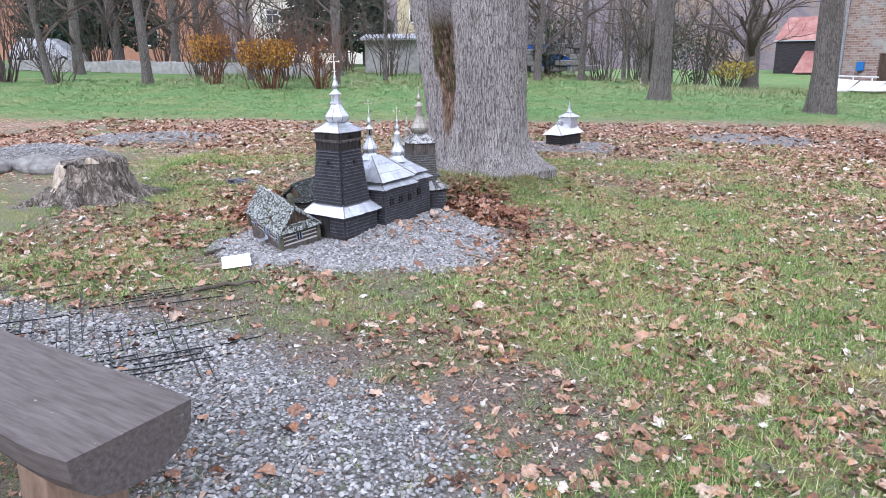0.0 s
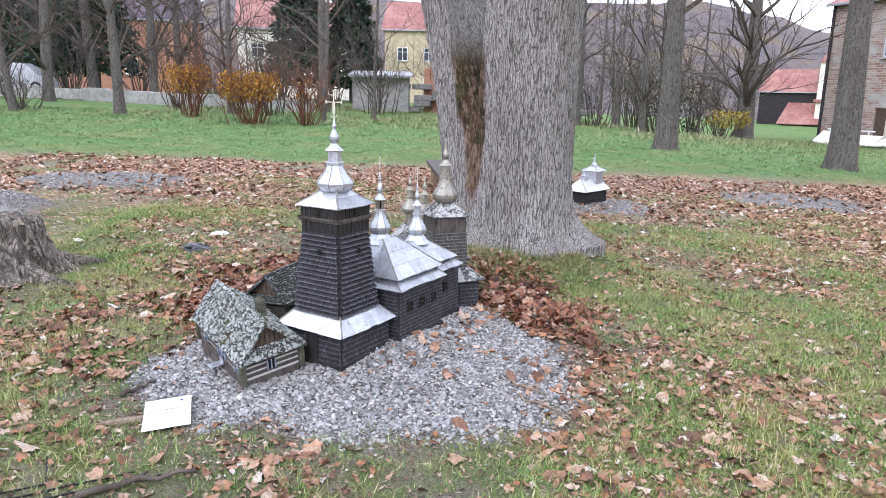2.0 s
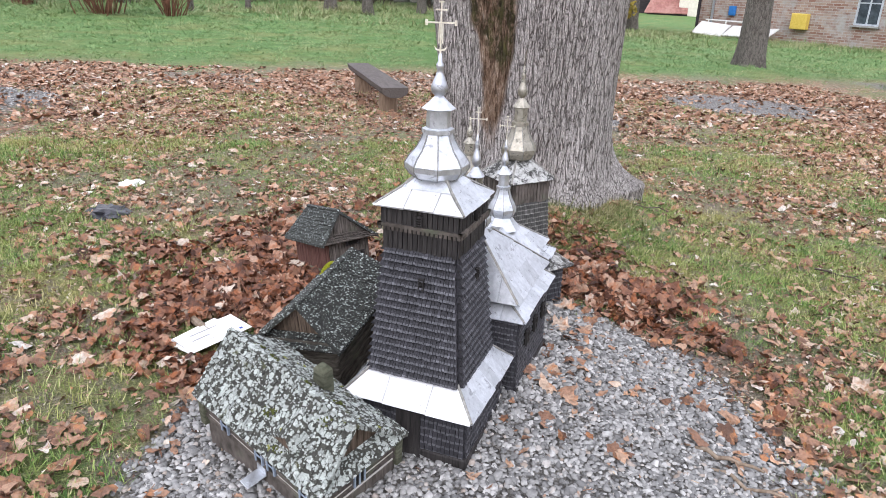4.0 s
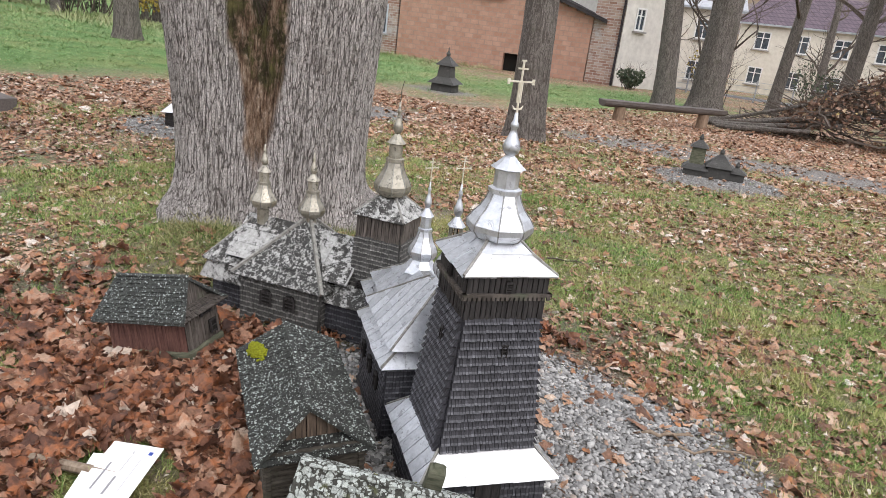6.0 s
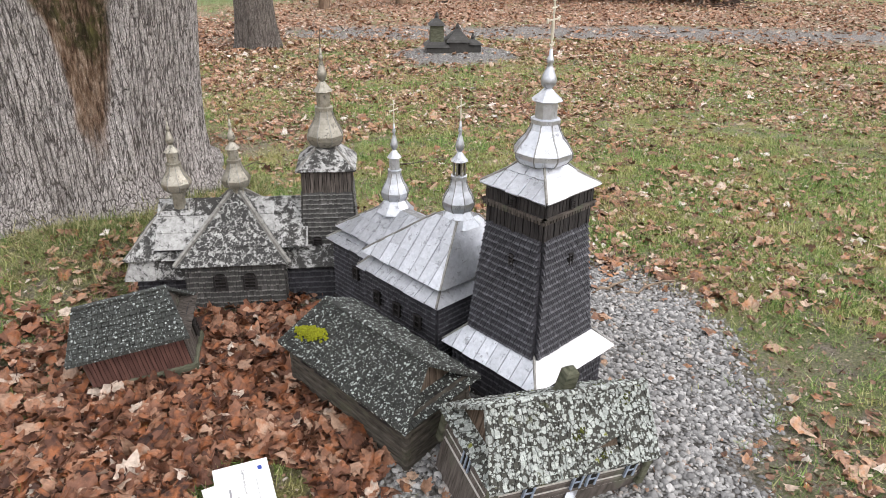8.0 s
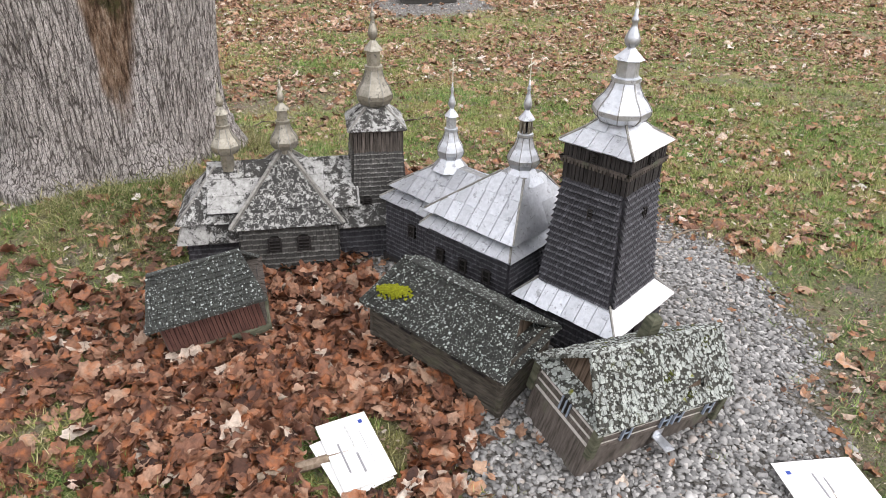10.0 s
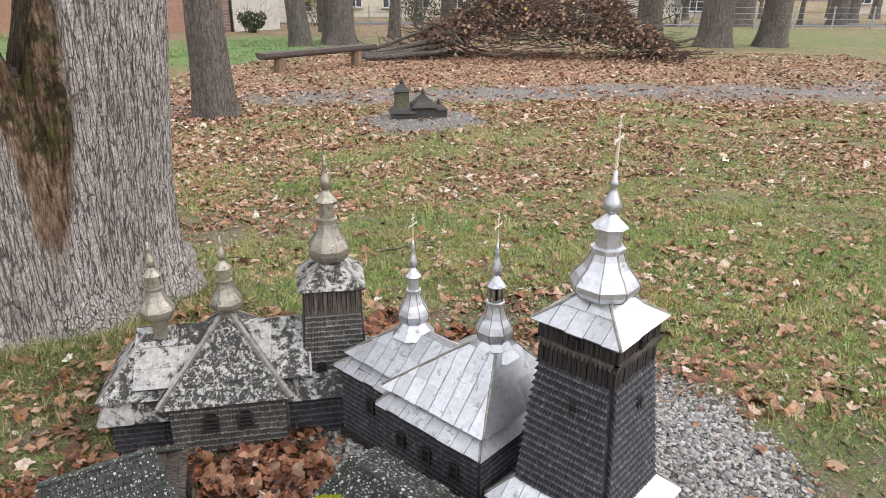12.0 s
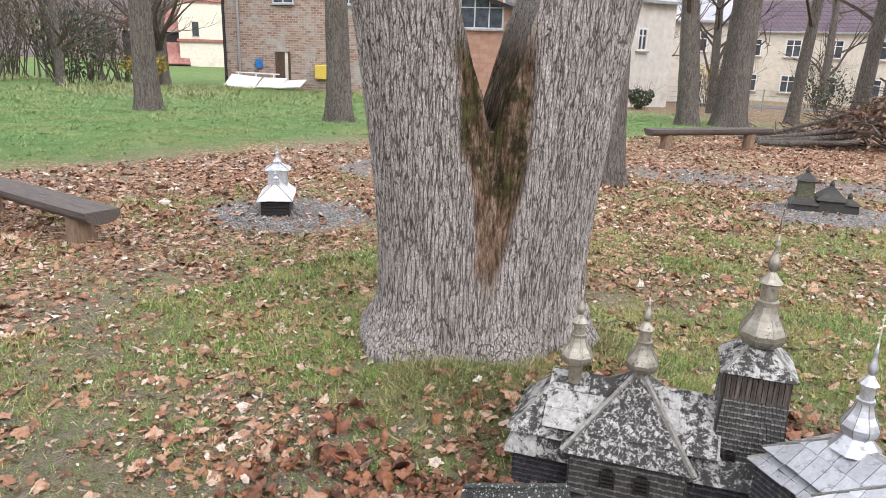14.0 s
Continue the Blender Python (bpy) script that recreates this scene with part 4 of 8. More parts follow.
scatter("grass", tufts, TUFT, np.stack([qx, qy, gz(qx, qy)], -1), np.stack([s, s, s * nrg.uniform(0.7, 1.2, len(s))], -1), 0.12, M_GRASS, "thin short grass between the fallen leaves", "grass", nrg)
# long grass at the foot of the tree
ta = nrg.uniform(0, 6.28, 3200)
tr = 0.64 + np.abs(nrg.normal(0, 0.28, 3200))
qx, qy = 1.25 + tr * np.cos(ta), 2.85 + tr * np.sin(ta)
keep = ((qx - 0.95) ** 2 + (qy - 2.0) ** 2 < 1.0)
qx, qy = qx[keep], qy[keep]
s = nrg.uniform(0.05, 0.11, len(qx))
scatter("long_grass", tufts, TUFT, np.stack([qx, qy, gz(qx, qy)], -1), np.stack([s * 0.85, s * 0.85, s * 0.65], -1), 0.45, M_DRYGRASS, "long limp grass round the foot of the tree", "grass", nrg)
qx, qy = nrg.uniform(-18, 32, 22000), nrg.uniform(8, 28, 22000)
keep = nrg.uniform(0, 1, 22000) < lawn_at(qx, qy)
qx, qy = qx[keep], qy[keep]
s = nrg.uniform(0.06, 0.13, len(qx)) * (0.6 + np.hypot(qx, qy) / 24)
scatter("lawn_grass", tufts, TUFT, np.stack([qx, qy, gz(qx, qy)], -1), np.stack([s * 1.3, s * 1.3, s * 0.6], -1), 0.15, M_LAWNGRASS, "fresh green lawn grass", "grass", nrg)


# ---------------------------------------------------------------- trees
def stem_mesh(bm, pts, radii, n, ridge, seed, flare=0.35, flare_h=0.22, lobes=5, foot=0.0):
    """A trunk through pts, with ridged bark and a root flare."""
    pts = [Vector(p) for p in pts]
    loops = []
    z_base = pts[0].z
    for i, (p, r) in enumerate(zip(pts, radii)):
        ring = []
        h = max(0.0, p.z - z_base - foot)
        fl = flare * math.exp(-h / flare_h)
        for k in range(n):
            a = 2 * math.pi * k / n
            c, s = math.cos(a), math.sin(a)
            v = Vector((c * r * 9, s * r * 9, p.z * 0.9 + seed))
            g = abs(noise.noise(v * 1.6)) + 0.5 * abs(noise.noise(v * Vector((3.4, 3.4, 2.0)).x + Vector((0, 0, seed))))
            low = noise.noise(Vector((c * 1.3, s * 1.3, p.z * 0.5 + seed * 2)))
            rr = r * (1 + fl * (0.65 + 0.55 * math.cos(lobes * a + seed)) + 0.06 * low) + ridge * (0.45 - g)
            ring.append(bm.verts.new((p.x + c * rr, p.y + s * rr, p.z)))
        loops.append(ring)
    for a, b in zip(loops, loops[1:]):
        for k in range(n):
            bm.faces.new((a[k], a[(k + 1) % n], b[(k + 1) % n], b[k]))
    bm.faces.new(loops[-1])


def branches(bm, start, way, length, r, depth, g, n=4, droop=0.0, split=3):
    """A limb that bends and forks."""
    p, d = Vector(start), Vector(way).normalized()
    pts, steps = [p.copy()], 4
    for i in range(steps):
        d = (d + Vector((g.gauss(0, 0.16), g.gauss(0, 0.16), g.gauss(0.04 - droop, 0.12)))).normalized()
        p = p + d * (length / steps)
        pts.append(p.copy())
    tube(bm, pts, [r * (1 - 0.65 * i / steps) for i in range(steps + 1)], n, cap=False)
    if depth > 0:
        for k in range(split):
            i = g.randint(2, steps)
            dd = (d + Vector((g.gauss(0, 0.6), g.gauss(0, 0.6), g.gauss(0.15, 0.4)))).normalized()
            branches(bm, pts[i], dd, length * g.uniform(0.5, 0.75), r * 0.45, depth - 1, g, 3, droop, split)


def bare_tree(x, y, r, h, seed, lean=(0, 0), limbs=9, depth=2, low=0.35, label="bare lime tree with smooth grey-brown trunk", limb_len=0.32):
    g = random.Random(seed)
    z0 = float(gz(x, y)) - 0.1
    t = thing("tree", pose(x, y, z0), label, "tree", "park trees")
    pts, rad = [], []
    rings = 26
    for i in range(rings):
        u = (i / (rings - 1)) ** 1.5
        pts.append((lean[0] * u * h + 0.12 * math.sin(3 * u + seed), lean[1] * u * h + 0.12 * math.cos(2.3 * u + seed), u * h))
        rad.append(r * (1 - 0.62 * u))
    bm = bmesh.new()
    stem_mesh(bm, pts, rad, 22, r * 0.10, seed * 1.7, 0.45, 0.35)
    part("trunk", bm, M_BARK2, t, smooth=True)
    bm = bmesh.new()
    for k in range(limbs):
        u = g.uniform(low, 0.97)
        i = min(rings - 1, int((u ** (1 / 1.5)) * (rings - 1)))
        a = g.uniform(0, 6.28)
        branches(bm, pts[i], (math.cos(a), math.sin(a), g.uniform(0.25, 1.1)), h * limb_len * g.uniform(0.7, 1.2) * (1.1 - 0.5 * u), rad[i] * 0.40, depth, g)
    part("crown", bm, M_TWIG, t, "bare crown of thin branches")
    return t


# the twin-stemmed lime beside the models
BT = thing("twin_tree", pose(1.25, 2.85, 0.0), "old twin-stemmed tree with deeply ridged grey bark and mossy fork", "tree", "park trees")


def bend(a, u):
    """Quadratic path through three points at u 0, 1/2, 1."""
    p, q, w = (Vector(v) for v in a)
    return p * (2 * (u - 0.5) * (u - 1)) + q * (-4 * u * (u - 1)) + w * (2 * u * (u - 0.5))


def lime_stem(pts, radii, n, seed, flare, foot, root):
    """A stem with long wandering bark ridges in its mesh; furrow depth (it darkens the colour as recess shade), rot and
    moss are stored with it.
    """
    bm = bmesh.new()
    lay = {k: bm.verts.layers.float.new(k) for k in ("furrow", "rot", "moss")}
    loops = []
    for p, r in zip(pts, radii):
        ring = []
        h = max(0.0, p.z - foot)
        fl = flare * math.exp(-h / 0.20)
        for k in range(n):
            a = 2 * math.pi * k / n
            c, s_ = math.cos(a), math.sin(a)
            w = Vector((c * 1.7, s_ * 1.7, p.z * 1.3 + seed))
            twist = 0.10 * noise.noise(w * 1.4) + 0.035 * noise.noise(w * 5.0)
            ca, sa = math.cos(a + twist), math.sin(a + twist)
            v = Vector((ca * r * 26, sa * r * 26, p.z * 2.4 + seed * 3))
            f1 = abs(noise.noise(v))
            f2 = abs(noise.noise(Vector((ca * r * 34 + 9, sa * r * 34, p.z * 7.5 + seed))))
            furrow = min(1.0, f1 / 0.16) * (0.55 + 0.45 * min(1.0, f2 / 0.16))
            low = noise.noise(Vector((c * 1.3, s_ * 1.3, p.z * 0.5 + seed * 2)))
            lobe = 0.75 + 0.35 * math.cos(5 * a + seed) + 0.25 * noise.noise(Vector((c * 2.5, s_ * 2.5, seed)))
            fl2 = root[1] * math.exp(-h / 0.17) * max(0.0, math.cos(a - root[0])) ** 5
            rr = r * (1 + fl * lobe + fl2 + 0.05 * low) + 0.013 * (furrow - 0.6)
            x, y = p.x + c * rr, p.y + s_ * rr
            q = bm.verts.new((x, y, p.z))
            # the valley between the stems
            big = noise.noise(Vector((x * 4, y * 4, p.z * 2.2))) + 0.5 * noise.noise(Vector((x * 11, y * 11, p.z * 5)))
            valley = abs(0.69 * x - 0.724 * y + 0.03 * p.z + 0.05 * big)
            wide = lerp(0.04, 0.21, min(1.0, max(0.0, (p.z - 0.5) / 0.9)))
            rot = min(1.0, max(0.0, (wide - valley + 0.07 * big) / 0.04)) * min(1.0, max(0.0, (p.z - 0.45) / 0.25))
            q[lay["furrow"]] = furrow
            q[lay["rot"]] = rot * min(1.0, max(0.0, (2.1 - p.z) / 0.3))
            q[lay["moss"]] = min(1.0, max(0.0, (p.z - 1.22 + 0.35 * big) / 0.12))
            ring.append(q)
        loops.append(ring)
    for a, b in zip(loops, loops[1:]):
        for k in range(n):
            bm.faces.new((a[k], a[(k + 1) % n], b[(k + 1) % n], b[k]))
    bm.faces.new(loops[-1])
    return bm


for key, (low3, r0, r1, r2, top, nm) in {
    1: (((-0.14, 0.08, 0), (-0.30, 0.12, 1.25), (-0.54, 0.17, 2.45)), 0.44, 0.395, 0.365, (-1.5, 0.9, 10.0), "stem"),
    2: (((0.10, -0.06, 0), (0.09, -0.22, 1.25), (0.10, -0.42, 2.45)), 0.47, 0.45, 0.425, (0.5, -1.6, 10.0), "stem"),
    3: (((-0.03, 0.0, 0), (-0.08, -0.03, 0.75), (-0.115, -0.05, 1.44)), 0.45, 0.42, 0.33, None, "fork_wood")}.items():
    pts, rad = [], []
    steps = 190 if top else 110
    for i in range(steps):
        u = i / (steps - 1)
        pts.append(bend(low3, u))
        rad.append(lerp(r0, r1, u * 2) if u < 0.5 else lerp(r1, r2, u * 2 - 1))
    tip = pts[-1]
    for i in range(1, 40 if top else 1):
        u = i / 39
        pts.append(lerp(tip, Vector(top), u))
        rad.append(lerp(r2, 0.18, u))
    bm = lime_stem(pts, rad, 300, key * 3.3, 0.34, 0.16, {1: (2.6, 0.25), 2: (-0.2, 0.42), 3: (-2.2, 0.1)}[key])
    if not top:
        part(nm, bm, M_BARK, BT, "rotten brown and mossy wood under the fork", smooth=True)
        continue
    # the stems part above the fork: flatten their inner sides
    side = -1 if key == 1 else 1
    for v in bm.verts:
        if v.co.z > 1.40:
            f = 0.69 * v.co.x - 0.724 * v.co.y + 0.0508 + 0.0277 * (v.co.z - 1.7)
            want = min(0.32, 0.29 * (v.co.z - 1.40)) + 0.02 * noise.noise(v.co * 5)
            if side * f < want:
                push = side * (want - side * f)
                v.co.x += 0.69 * push
                v.co.y -= 0.724 * push
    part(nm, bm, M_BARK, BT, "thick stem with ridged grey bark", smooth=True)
    bm = bmesh.new()
    g = random.Random(key)
    for k in range(8):
        i = g.randint(200, 225)
        a = g.uniform(0, 6.28)
        branches(bm, pts[i], (math.cos(a), math.sin(a), 0.7), 3.0, 0.10, 2, g)
    part("crown", bm, M_TWIG, BT, "bare crown high over the models")
TREES = [(8.5, 20.3, 0.36, 12, (0.0, 0.02), 12), (19.7, 39.3, 0.50, 13, (0.01, 0), 22), (12.4, 16.3, 0.38, 13, (0.015, 0.01), 10), (8.65, 5.6, 0.31, 12, (-0.01, 0.0), 9),
         (24.2, 9.7, 0.40, 13, (-0.05, 0.08), 12), (25.2, 8.5, 0.60, 15, (0, 0.0), 10), (30.0, 7.5, 0.27, 12, (0.0, -0.03), 10), (30.3, -3.6, 0.54, 14, (0.0, 0.01), 10),
         (30.7, -1.8, 0.44, 14, (0.0, 0.0), 10), (26.3, -5.5, 0.60, 14, (0, 0), 10), (26.7, -7.7, 0.52, 14, (-0.02, -0.06), 10), (31.0, 2.3, 0.40, 14, (0, 0.01), 10), (33.6, 5.6, 0.36, 13, (0, -0.02), 9),
         (44.7, -10.8, 0.6, 14, (0, -0.04), 8), (47.9, -13.7, 0.5, 14, (0, 0.02), 8), (47, -16.8, 0.55, 14, (0, -0.06), 8), (52.2, -19.4, 0.55, 14, (0, -0.08), 8), (47.4, -20.7, 0.5, 14, (0, -0.05), 8)]
for i, (x, y, r, h, lean, limbs) in enumerate(TREES):
    bare_tree(x, y, r, h, 20 + i, lean, limbs, 2, 0.16 if i in (1,) else 0.30)
# ---------------------------------------------------------------- model churches
def wall_shingles(parent, corners, z0, z1, top, rows, size, mat, rng, label="", sides="0123", proud=0.010, ragged=0.08):
    """Shingled walls round a rectangle (x0, y0, x1, y1) at z0, drawn in by top at z1; one part a side."""
    x0, y0, x1, y1 = corners
    lo = [(x0, y0, z0), (x1, y0, z0), (x1, y1, z0), (x0, y1, z0)]
    hi = [(x0 + top, y0 + top, z1), (x1 - top, y0 + top, z1), (x1 - top, y1 - top, z1), (x0 + top, y1 - top, z1)]
    core = bmesh.new()
    a, b = [core.verts.new(p) for p in lo], [core.verts.new(p) for p in hi]
    for i in range(4):
        core.faces.new((a[i], a[(i + 1) % 4], b[(i + 1) % 4], b[i]))
    core.faces.new(b)
    core.faces.new(a[::-1])
    part("wall_core", core, mat, parent)
    for i in range(4):
        if str(i) in sides:
            bm = bmesh.new()
            j = (i + 1) % 4
            shingles(bm, lo[i], lo[j], hi[j], hi[i], rows, size, rng, proud, 0.0015, ragged, 1)
            part("shingle_cladding", bm, [mat, M_TIP if mat is M_SHINGLE else M_OLDTIP], parent, label, kind="stuff")


def boards(parent, mat, p0, p1, z0, z1, count, rng, thick=0.006, gap=0.08, label=""):
    """Upright boards from p0 to p1 (x, y), proud to the right of that way; each board is a part."""
    a, b = Vector((*p0, 0)), Vector((*p1, 0))
    d = (b - a).normalized()
    nrm = Vector((d.y, -d.x, 0))
    for i in range(count):
        bm = bmesh.new()
        u, w = lerp(a, b, (i + gap) / count), lerp(a, b, (i + 1 - gap) / count)
        t = nrm * (thick * rng.uniform(0.6, 1.3))
        zl = z0 + rng.uniform(-0.004, 0.004)
        v = [bm.verts.new(q) for q in ((u.x, u.y, zl), (w.x, w.y, zl), (w.x, w.y, z1), (u.x, u.y, z1))]
        o = [bm.verts.new(q.co + t) for q in v]
        bm.faces.new(o)
        for k in range(4):
            bm.faces.new((v[k], v[(k + 1) % 4], o[(k + 1) % 4], o[k]))
        part("board", bm, mat, parent, label)


def ribs(parent, prof, n, cx, cy, turn, r, mat):
    for i in range(n):
        a = turn + 2 * math.pi * i / n
        bm = bmesh.new()
        tube(bm, [(cx + q * math.cos(a), cy + q * math.sin(a), z) for q, z in prof], [r] * len(prof), 4)
        part("seam", bm, mat, parent)


def small_cross(parent, cx, cy, z0, h, mat, face_turn=0.0, fancy=False):
    m = Matrix.Translation((cx, cy, z0)) @ Matrix.Rotation(face_turn, 4, "Z")
    bm = bmesh.new()
    t = h * 0.030
    box(bm, 0, 0, h * 0.5, t, t, h, m)
    box(bm, 0, 0, h * 0.62, h * 0.56, t, t, m)
    box(bm, 0, 0, h * 0.85, h * 0.22, t, t, m)
    for x in (-0.28, 0.28):
        box(bm, x * h, 0, h * 0.62, t * 1.6, t, h * 0.10, m)
    if fancy:
        box(bm, 0.035 * h, 0, h * 0.42, t * 0.7, t, h * 0.36, m)
        box(bm, -0.035 * h, 0, h * 0.42, t * 0.7, t, h * 0.36, m)
        for s in (-1, 1):
            tube(bm, [m @ Vector((s * h * q, 0, h * w)) for q, w in ((0.0, 0.12), (0.08, 0.13), (0.12, 0.19))], [t * 0.8, t * 0.7, t * 0.2], 4)
    box(bm, 0, 0, h * 0.99, h * 0.10, t, t, m)
    part("cross", bm, mat, parent, "thin pale metal cross with trefoil ends")


def spire(parent, cx, cy, z0, s, w, mat, seam, crossh=0.11, cross_mat=None, skirt=True, open_lantern=False, needle=0.0, turn=math.pi / 8, cturn=0.0):
    """Onion dome, lantern, cone and tear, s tall from z0 to the tear, w its greatest radius."""
    if skirt:
        bm = bmesh.new()
        lathe(bm, [(w * 1.42, z0), (w * 1.0, z0 + 0.09 * s), (w * 0.72, z0 + 0.17 * s)], 8, cx, cy, turn)
        part("dome_base", bm, mat, parent)
        zb = z0 + 0.15 * s
    else:
        zb = z0
    k = (s - (zb - z0)) / 1.0
    prof = [(0.60, 0.0), (0.84, 0.04), (0.99, 0.11), (1.0, 0.17), (0.86, 0.25), (0.66, 0.33), (0.52, 0.42), (0.44, 0.50)]
    prof = [(r * w, zb + z * k) for r, z in prof]
    bm = bmesh.new()
    lathe(bm, prof, 8, cx, cy, turn)
    part("onion_dome", bm, mat, parent)
    ribs(parent, prof, 8, cx, cy, turn, 0.022 * w + 0.0006, seam)
    bm = bmesh.new()
    lathe(bm, [(0.42 * w, zb + 0.49 * k), (0.50 * w, zb + 0.50 * k), (0.50 * w, zb + 0.545 * k), (0.40 * w, zb + 0.555 * k)], 8, cx, cy, turn)
    part("collar", bm, mat, parent)
    zl, zt = zb + 0.55 * k, zb + 0.76 * k
    bm = bmesh.new()
    if open_lantern:
        for i in range(8):
            a = turn + 2 * math.pi * i / 8
            post = bmesh.new()
            box(post, cx + 0.34 * w * math.cos(a), cy + 0.34 * w * math.sin(a), (zl + zt) / 2, 0.1 * w, 0.1 * w, zt - zl)
            part("lantern_post", post, M_OLDMETAL, parent)
        lathe(bm, [(0.12 * w, zl), (0.12 * w, zt)], 6, cx, cy)
    else:
        lathe(bm, [(0.37 * w, zl), (0.36 * w, zt)], 8, cx, cy, turn)
    part("lantern", bm, M_DARK if open_lantern else mat, parent)
    bm = bmesh.new()
    lathe(bm, [(0.46 * w, zt - 0.012 * k), (0.52 * w, zt), (0.32 * w, zt + 0.06 * k), (0.12 * w, zt + 0.13 * k)], 8, cx, cy, turn)
    part("lantern_roof", bm, mat, parent)
    zc = zt + 0.12 * k
    bm = bmesh.new()
    lathe(bm, [(0.10 * w, zc), (0.22 * w, zc + 0.04 * k), (0.27 * w, zc + 0.09 * k), (0.23 * w, zc + 0.14 * k), (0.12 * w, zc + 0.23 * k),
               (0.08 * w, zc + 0.28 * k), (0.12 * w, zc + 0.30 * k), (0.12 * w, zc + 0.33 * k), (0.07 * w, zc + 0.36 * k), (0.05 * w, zc + 0.44 * k)], 10, cx, cy)
    part("finial", bm, mat, parent, smooth=True)
    ztop = zc + 0.43 * k
    if needle:
        bm = bmesh.new()
        tube(bm, [(cx, cy, ztop - 0.01), (cx + 0.004, cy, ztop + needle * 0.6), (cx + 0.012, cy - 0.006, ztop + needle)], [0.003, 0.0022, 0.0015], 5)
        part("iron_rod", bm, M_IRON, parent)
    elif crossh:
        small_cross(parent, cx, cy, ztop - 0.006, crossh, cross_mat, cturn, fancy=crossh > 0.15)


def tin_roof(parent, lo, hi, mat, counts, rng, hips=True, name="metal_sheet", hip_r=0.0055):
    """Four slopes of tin from the eave rectangle lo = (x0, y0, x1, y1, z) to hi."""
    a = [(lo[0], lo[1], lo[4]), (lo[2], lo[1], lo[4]), (lo[2], lo[3], lo[4]), (lo[0], lo[3], lo[4])]
    b = [(hi[0], hi[1], hi[4]), (hi[2], hi[1], hi[4]), (hi[2], hi[3], hi[4]), (hi[0], hi[3], hi[4])]
    bm = bmesh.new()
    va, vb = [bm.verts.new(p) for p in a], [bm.verts.new(p) for p in b]
    for i in range(4):
        bm.faces.new((va[i], va[(i + 1) % 4], vb[(i + 1) % 4], vb[i]))
    bm.faces.new(va[::-1])
    if len({tuple(p) for p in b}) == 4:
        bm.faces.new(vb)
    part("roof_deck", bm, M_SEAM, parent)
    for i in range(4):
        if counts[i]:
            mm = mat[i] if isinstance(mat, (list, tuple)) else mat
            j = (i + 1) % 4
            sheets(parent, mm, a[i], a[j], b[j], b[i], counts[i], rng, name=name)
    if hips:
        for i in range(4):
            bm = bmesh.new()
            up = Vector((0, 0, 0.006))
            tube(bm, [Vector(a[i]) + up, lerp(Vector(a[i]), Vector(b[i]), 0.5) + up, Vector(b[i]) + up], [hip_r, hip_r, hip_r], 5)
            part("hip_seam", bm, M_RIM, parent)


def little_window(parent, p, turn, w, h, mat_frame=M_BOARD, arched=False):
    """Small window with bars over a near-black slab for the shaded opening, facing -y before the turn."""
    m = Matrix.Translation(p) @ Matrix.Rotation(turn, 4, "Z")
    bm = bmesh.new()
    pts = [(-w / 2, 0, 0), (w / 2, 0, 0), (w / 2, 0, h * 0.75), (w / 3, 0, h * 0.95), (0, 0, h), (-w / 3, 0, h * 0.95), (-w / 2, 0, h * 0.75)] if arched else [
        (-w / 2, 0, 0), (w / 2, 0, 0), (w / 2, 0, h), (-w / 2, 0, h)]
    f = bm.faces.new([bm.verts.new(m @ Vector((x, -0.008, z))) for x, y, z in pts])
    r = bmesh.ops.extrude_face_region(bm, geom=[f])
    bmesh.ops.translate(bm, vec=m.to_3x3() @ Vector((0, 0.012, 0)), verts=[v for v in r["geom"] if isinstance(v, bmesh.types.BMVert)])
    win = part("window", bm, M_DARK, parent, "small dark window with wooden bars")
    bm = bmesh.new()
    for s in (-1, 1):
        box(bm, s * w / 2, -0.010, h * 0.42, w * 0.16, 0.008, h * 0.9, m)
    for k in range(4 if arched else 2):
        box(bm, 0, -0.010, h * (0.08 + k * (0.22 if arched else 0.42)), w, 0.006, h * 0.06, m)
    box(bm, 0, -0.010, h * (0.98 if not arched else 0.86), w * (1.3 if not arched else 0.8), 0.008, h * 0.10, m)
    part("frame", bm, mat_frame, win)


rng = random.Random(11)

# --- the large church: shingled tower, tin-roofed nave and chancel
CH1 = thing("model_church", pose(-0.042, -0.042, 0.065, 0, 0, -33), "model church with black shingled tower and shiny tin onion domes", "model church", "model buildings")
O1 = 0.06
bm = bmesh.new()
box(bm, 0, 0, 0.012, 0.44, 0.44, 0.045, bevel=0.004)
part("plinth", bm, M_BOARD, CH1)
wall_shingles(CH1, (-0.205, -0.205, 0.205, 0.205), 0.03, 0.205, 0.0, 6, 0.016, M_SHINGLE, rng, "dark shingle wall below the skirt roof")
bm = bmesh.new()
box(bm, 0.005, -0.216, 0.107, 0.09, 0.008, 0.155, bevel=0.002)
part("door", bm, M_BOARD, CH1, "dark plank door")
tin_roof(CH1, (-0.237, -0.237, 0.237, 0.237, 0.255 - O1), (-0.158, -0.158, 0.158, 0.158, 0.338 - O1), [M_WHITETIN, M_METAL, M_METAL, M_METAL], (3, 8, 6, 8), rng)
wall_shingles(CH1, (-0.162, -0.162, 0.162, 0.162), 0.335 - O1, 0.79 - O1, 0.040, 17, 0.0105, M_SHINGLE, rng, "rows of small black tower shingles", proud=0.020, ragged=0.035)
bm = bmesh.new()
# solid core, coloured near-black as the shade behind the belfry boards
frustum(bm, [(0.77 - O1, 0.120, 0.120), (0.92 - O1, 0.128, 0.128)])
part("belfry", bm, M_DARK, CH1)
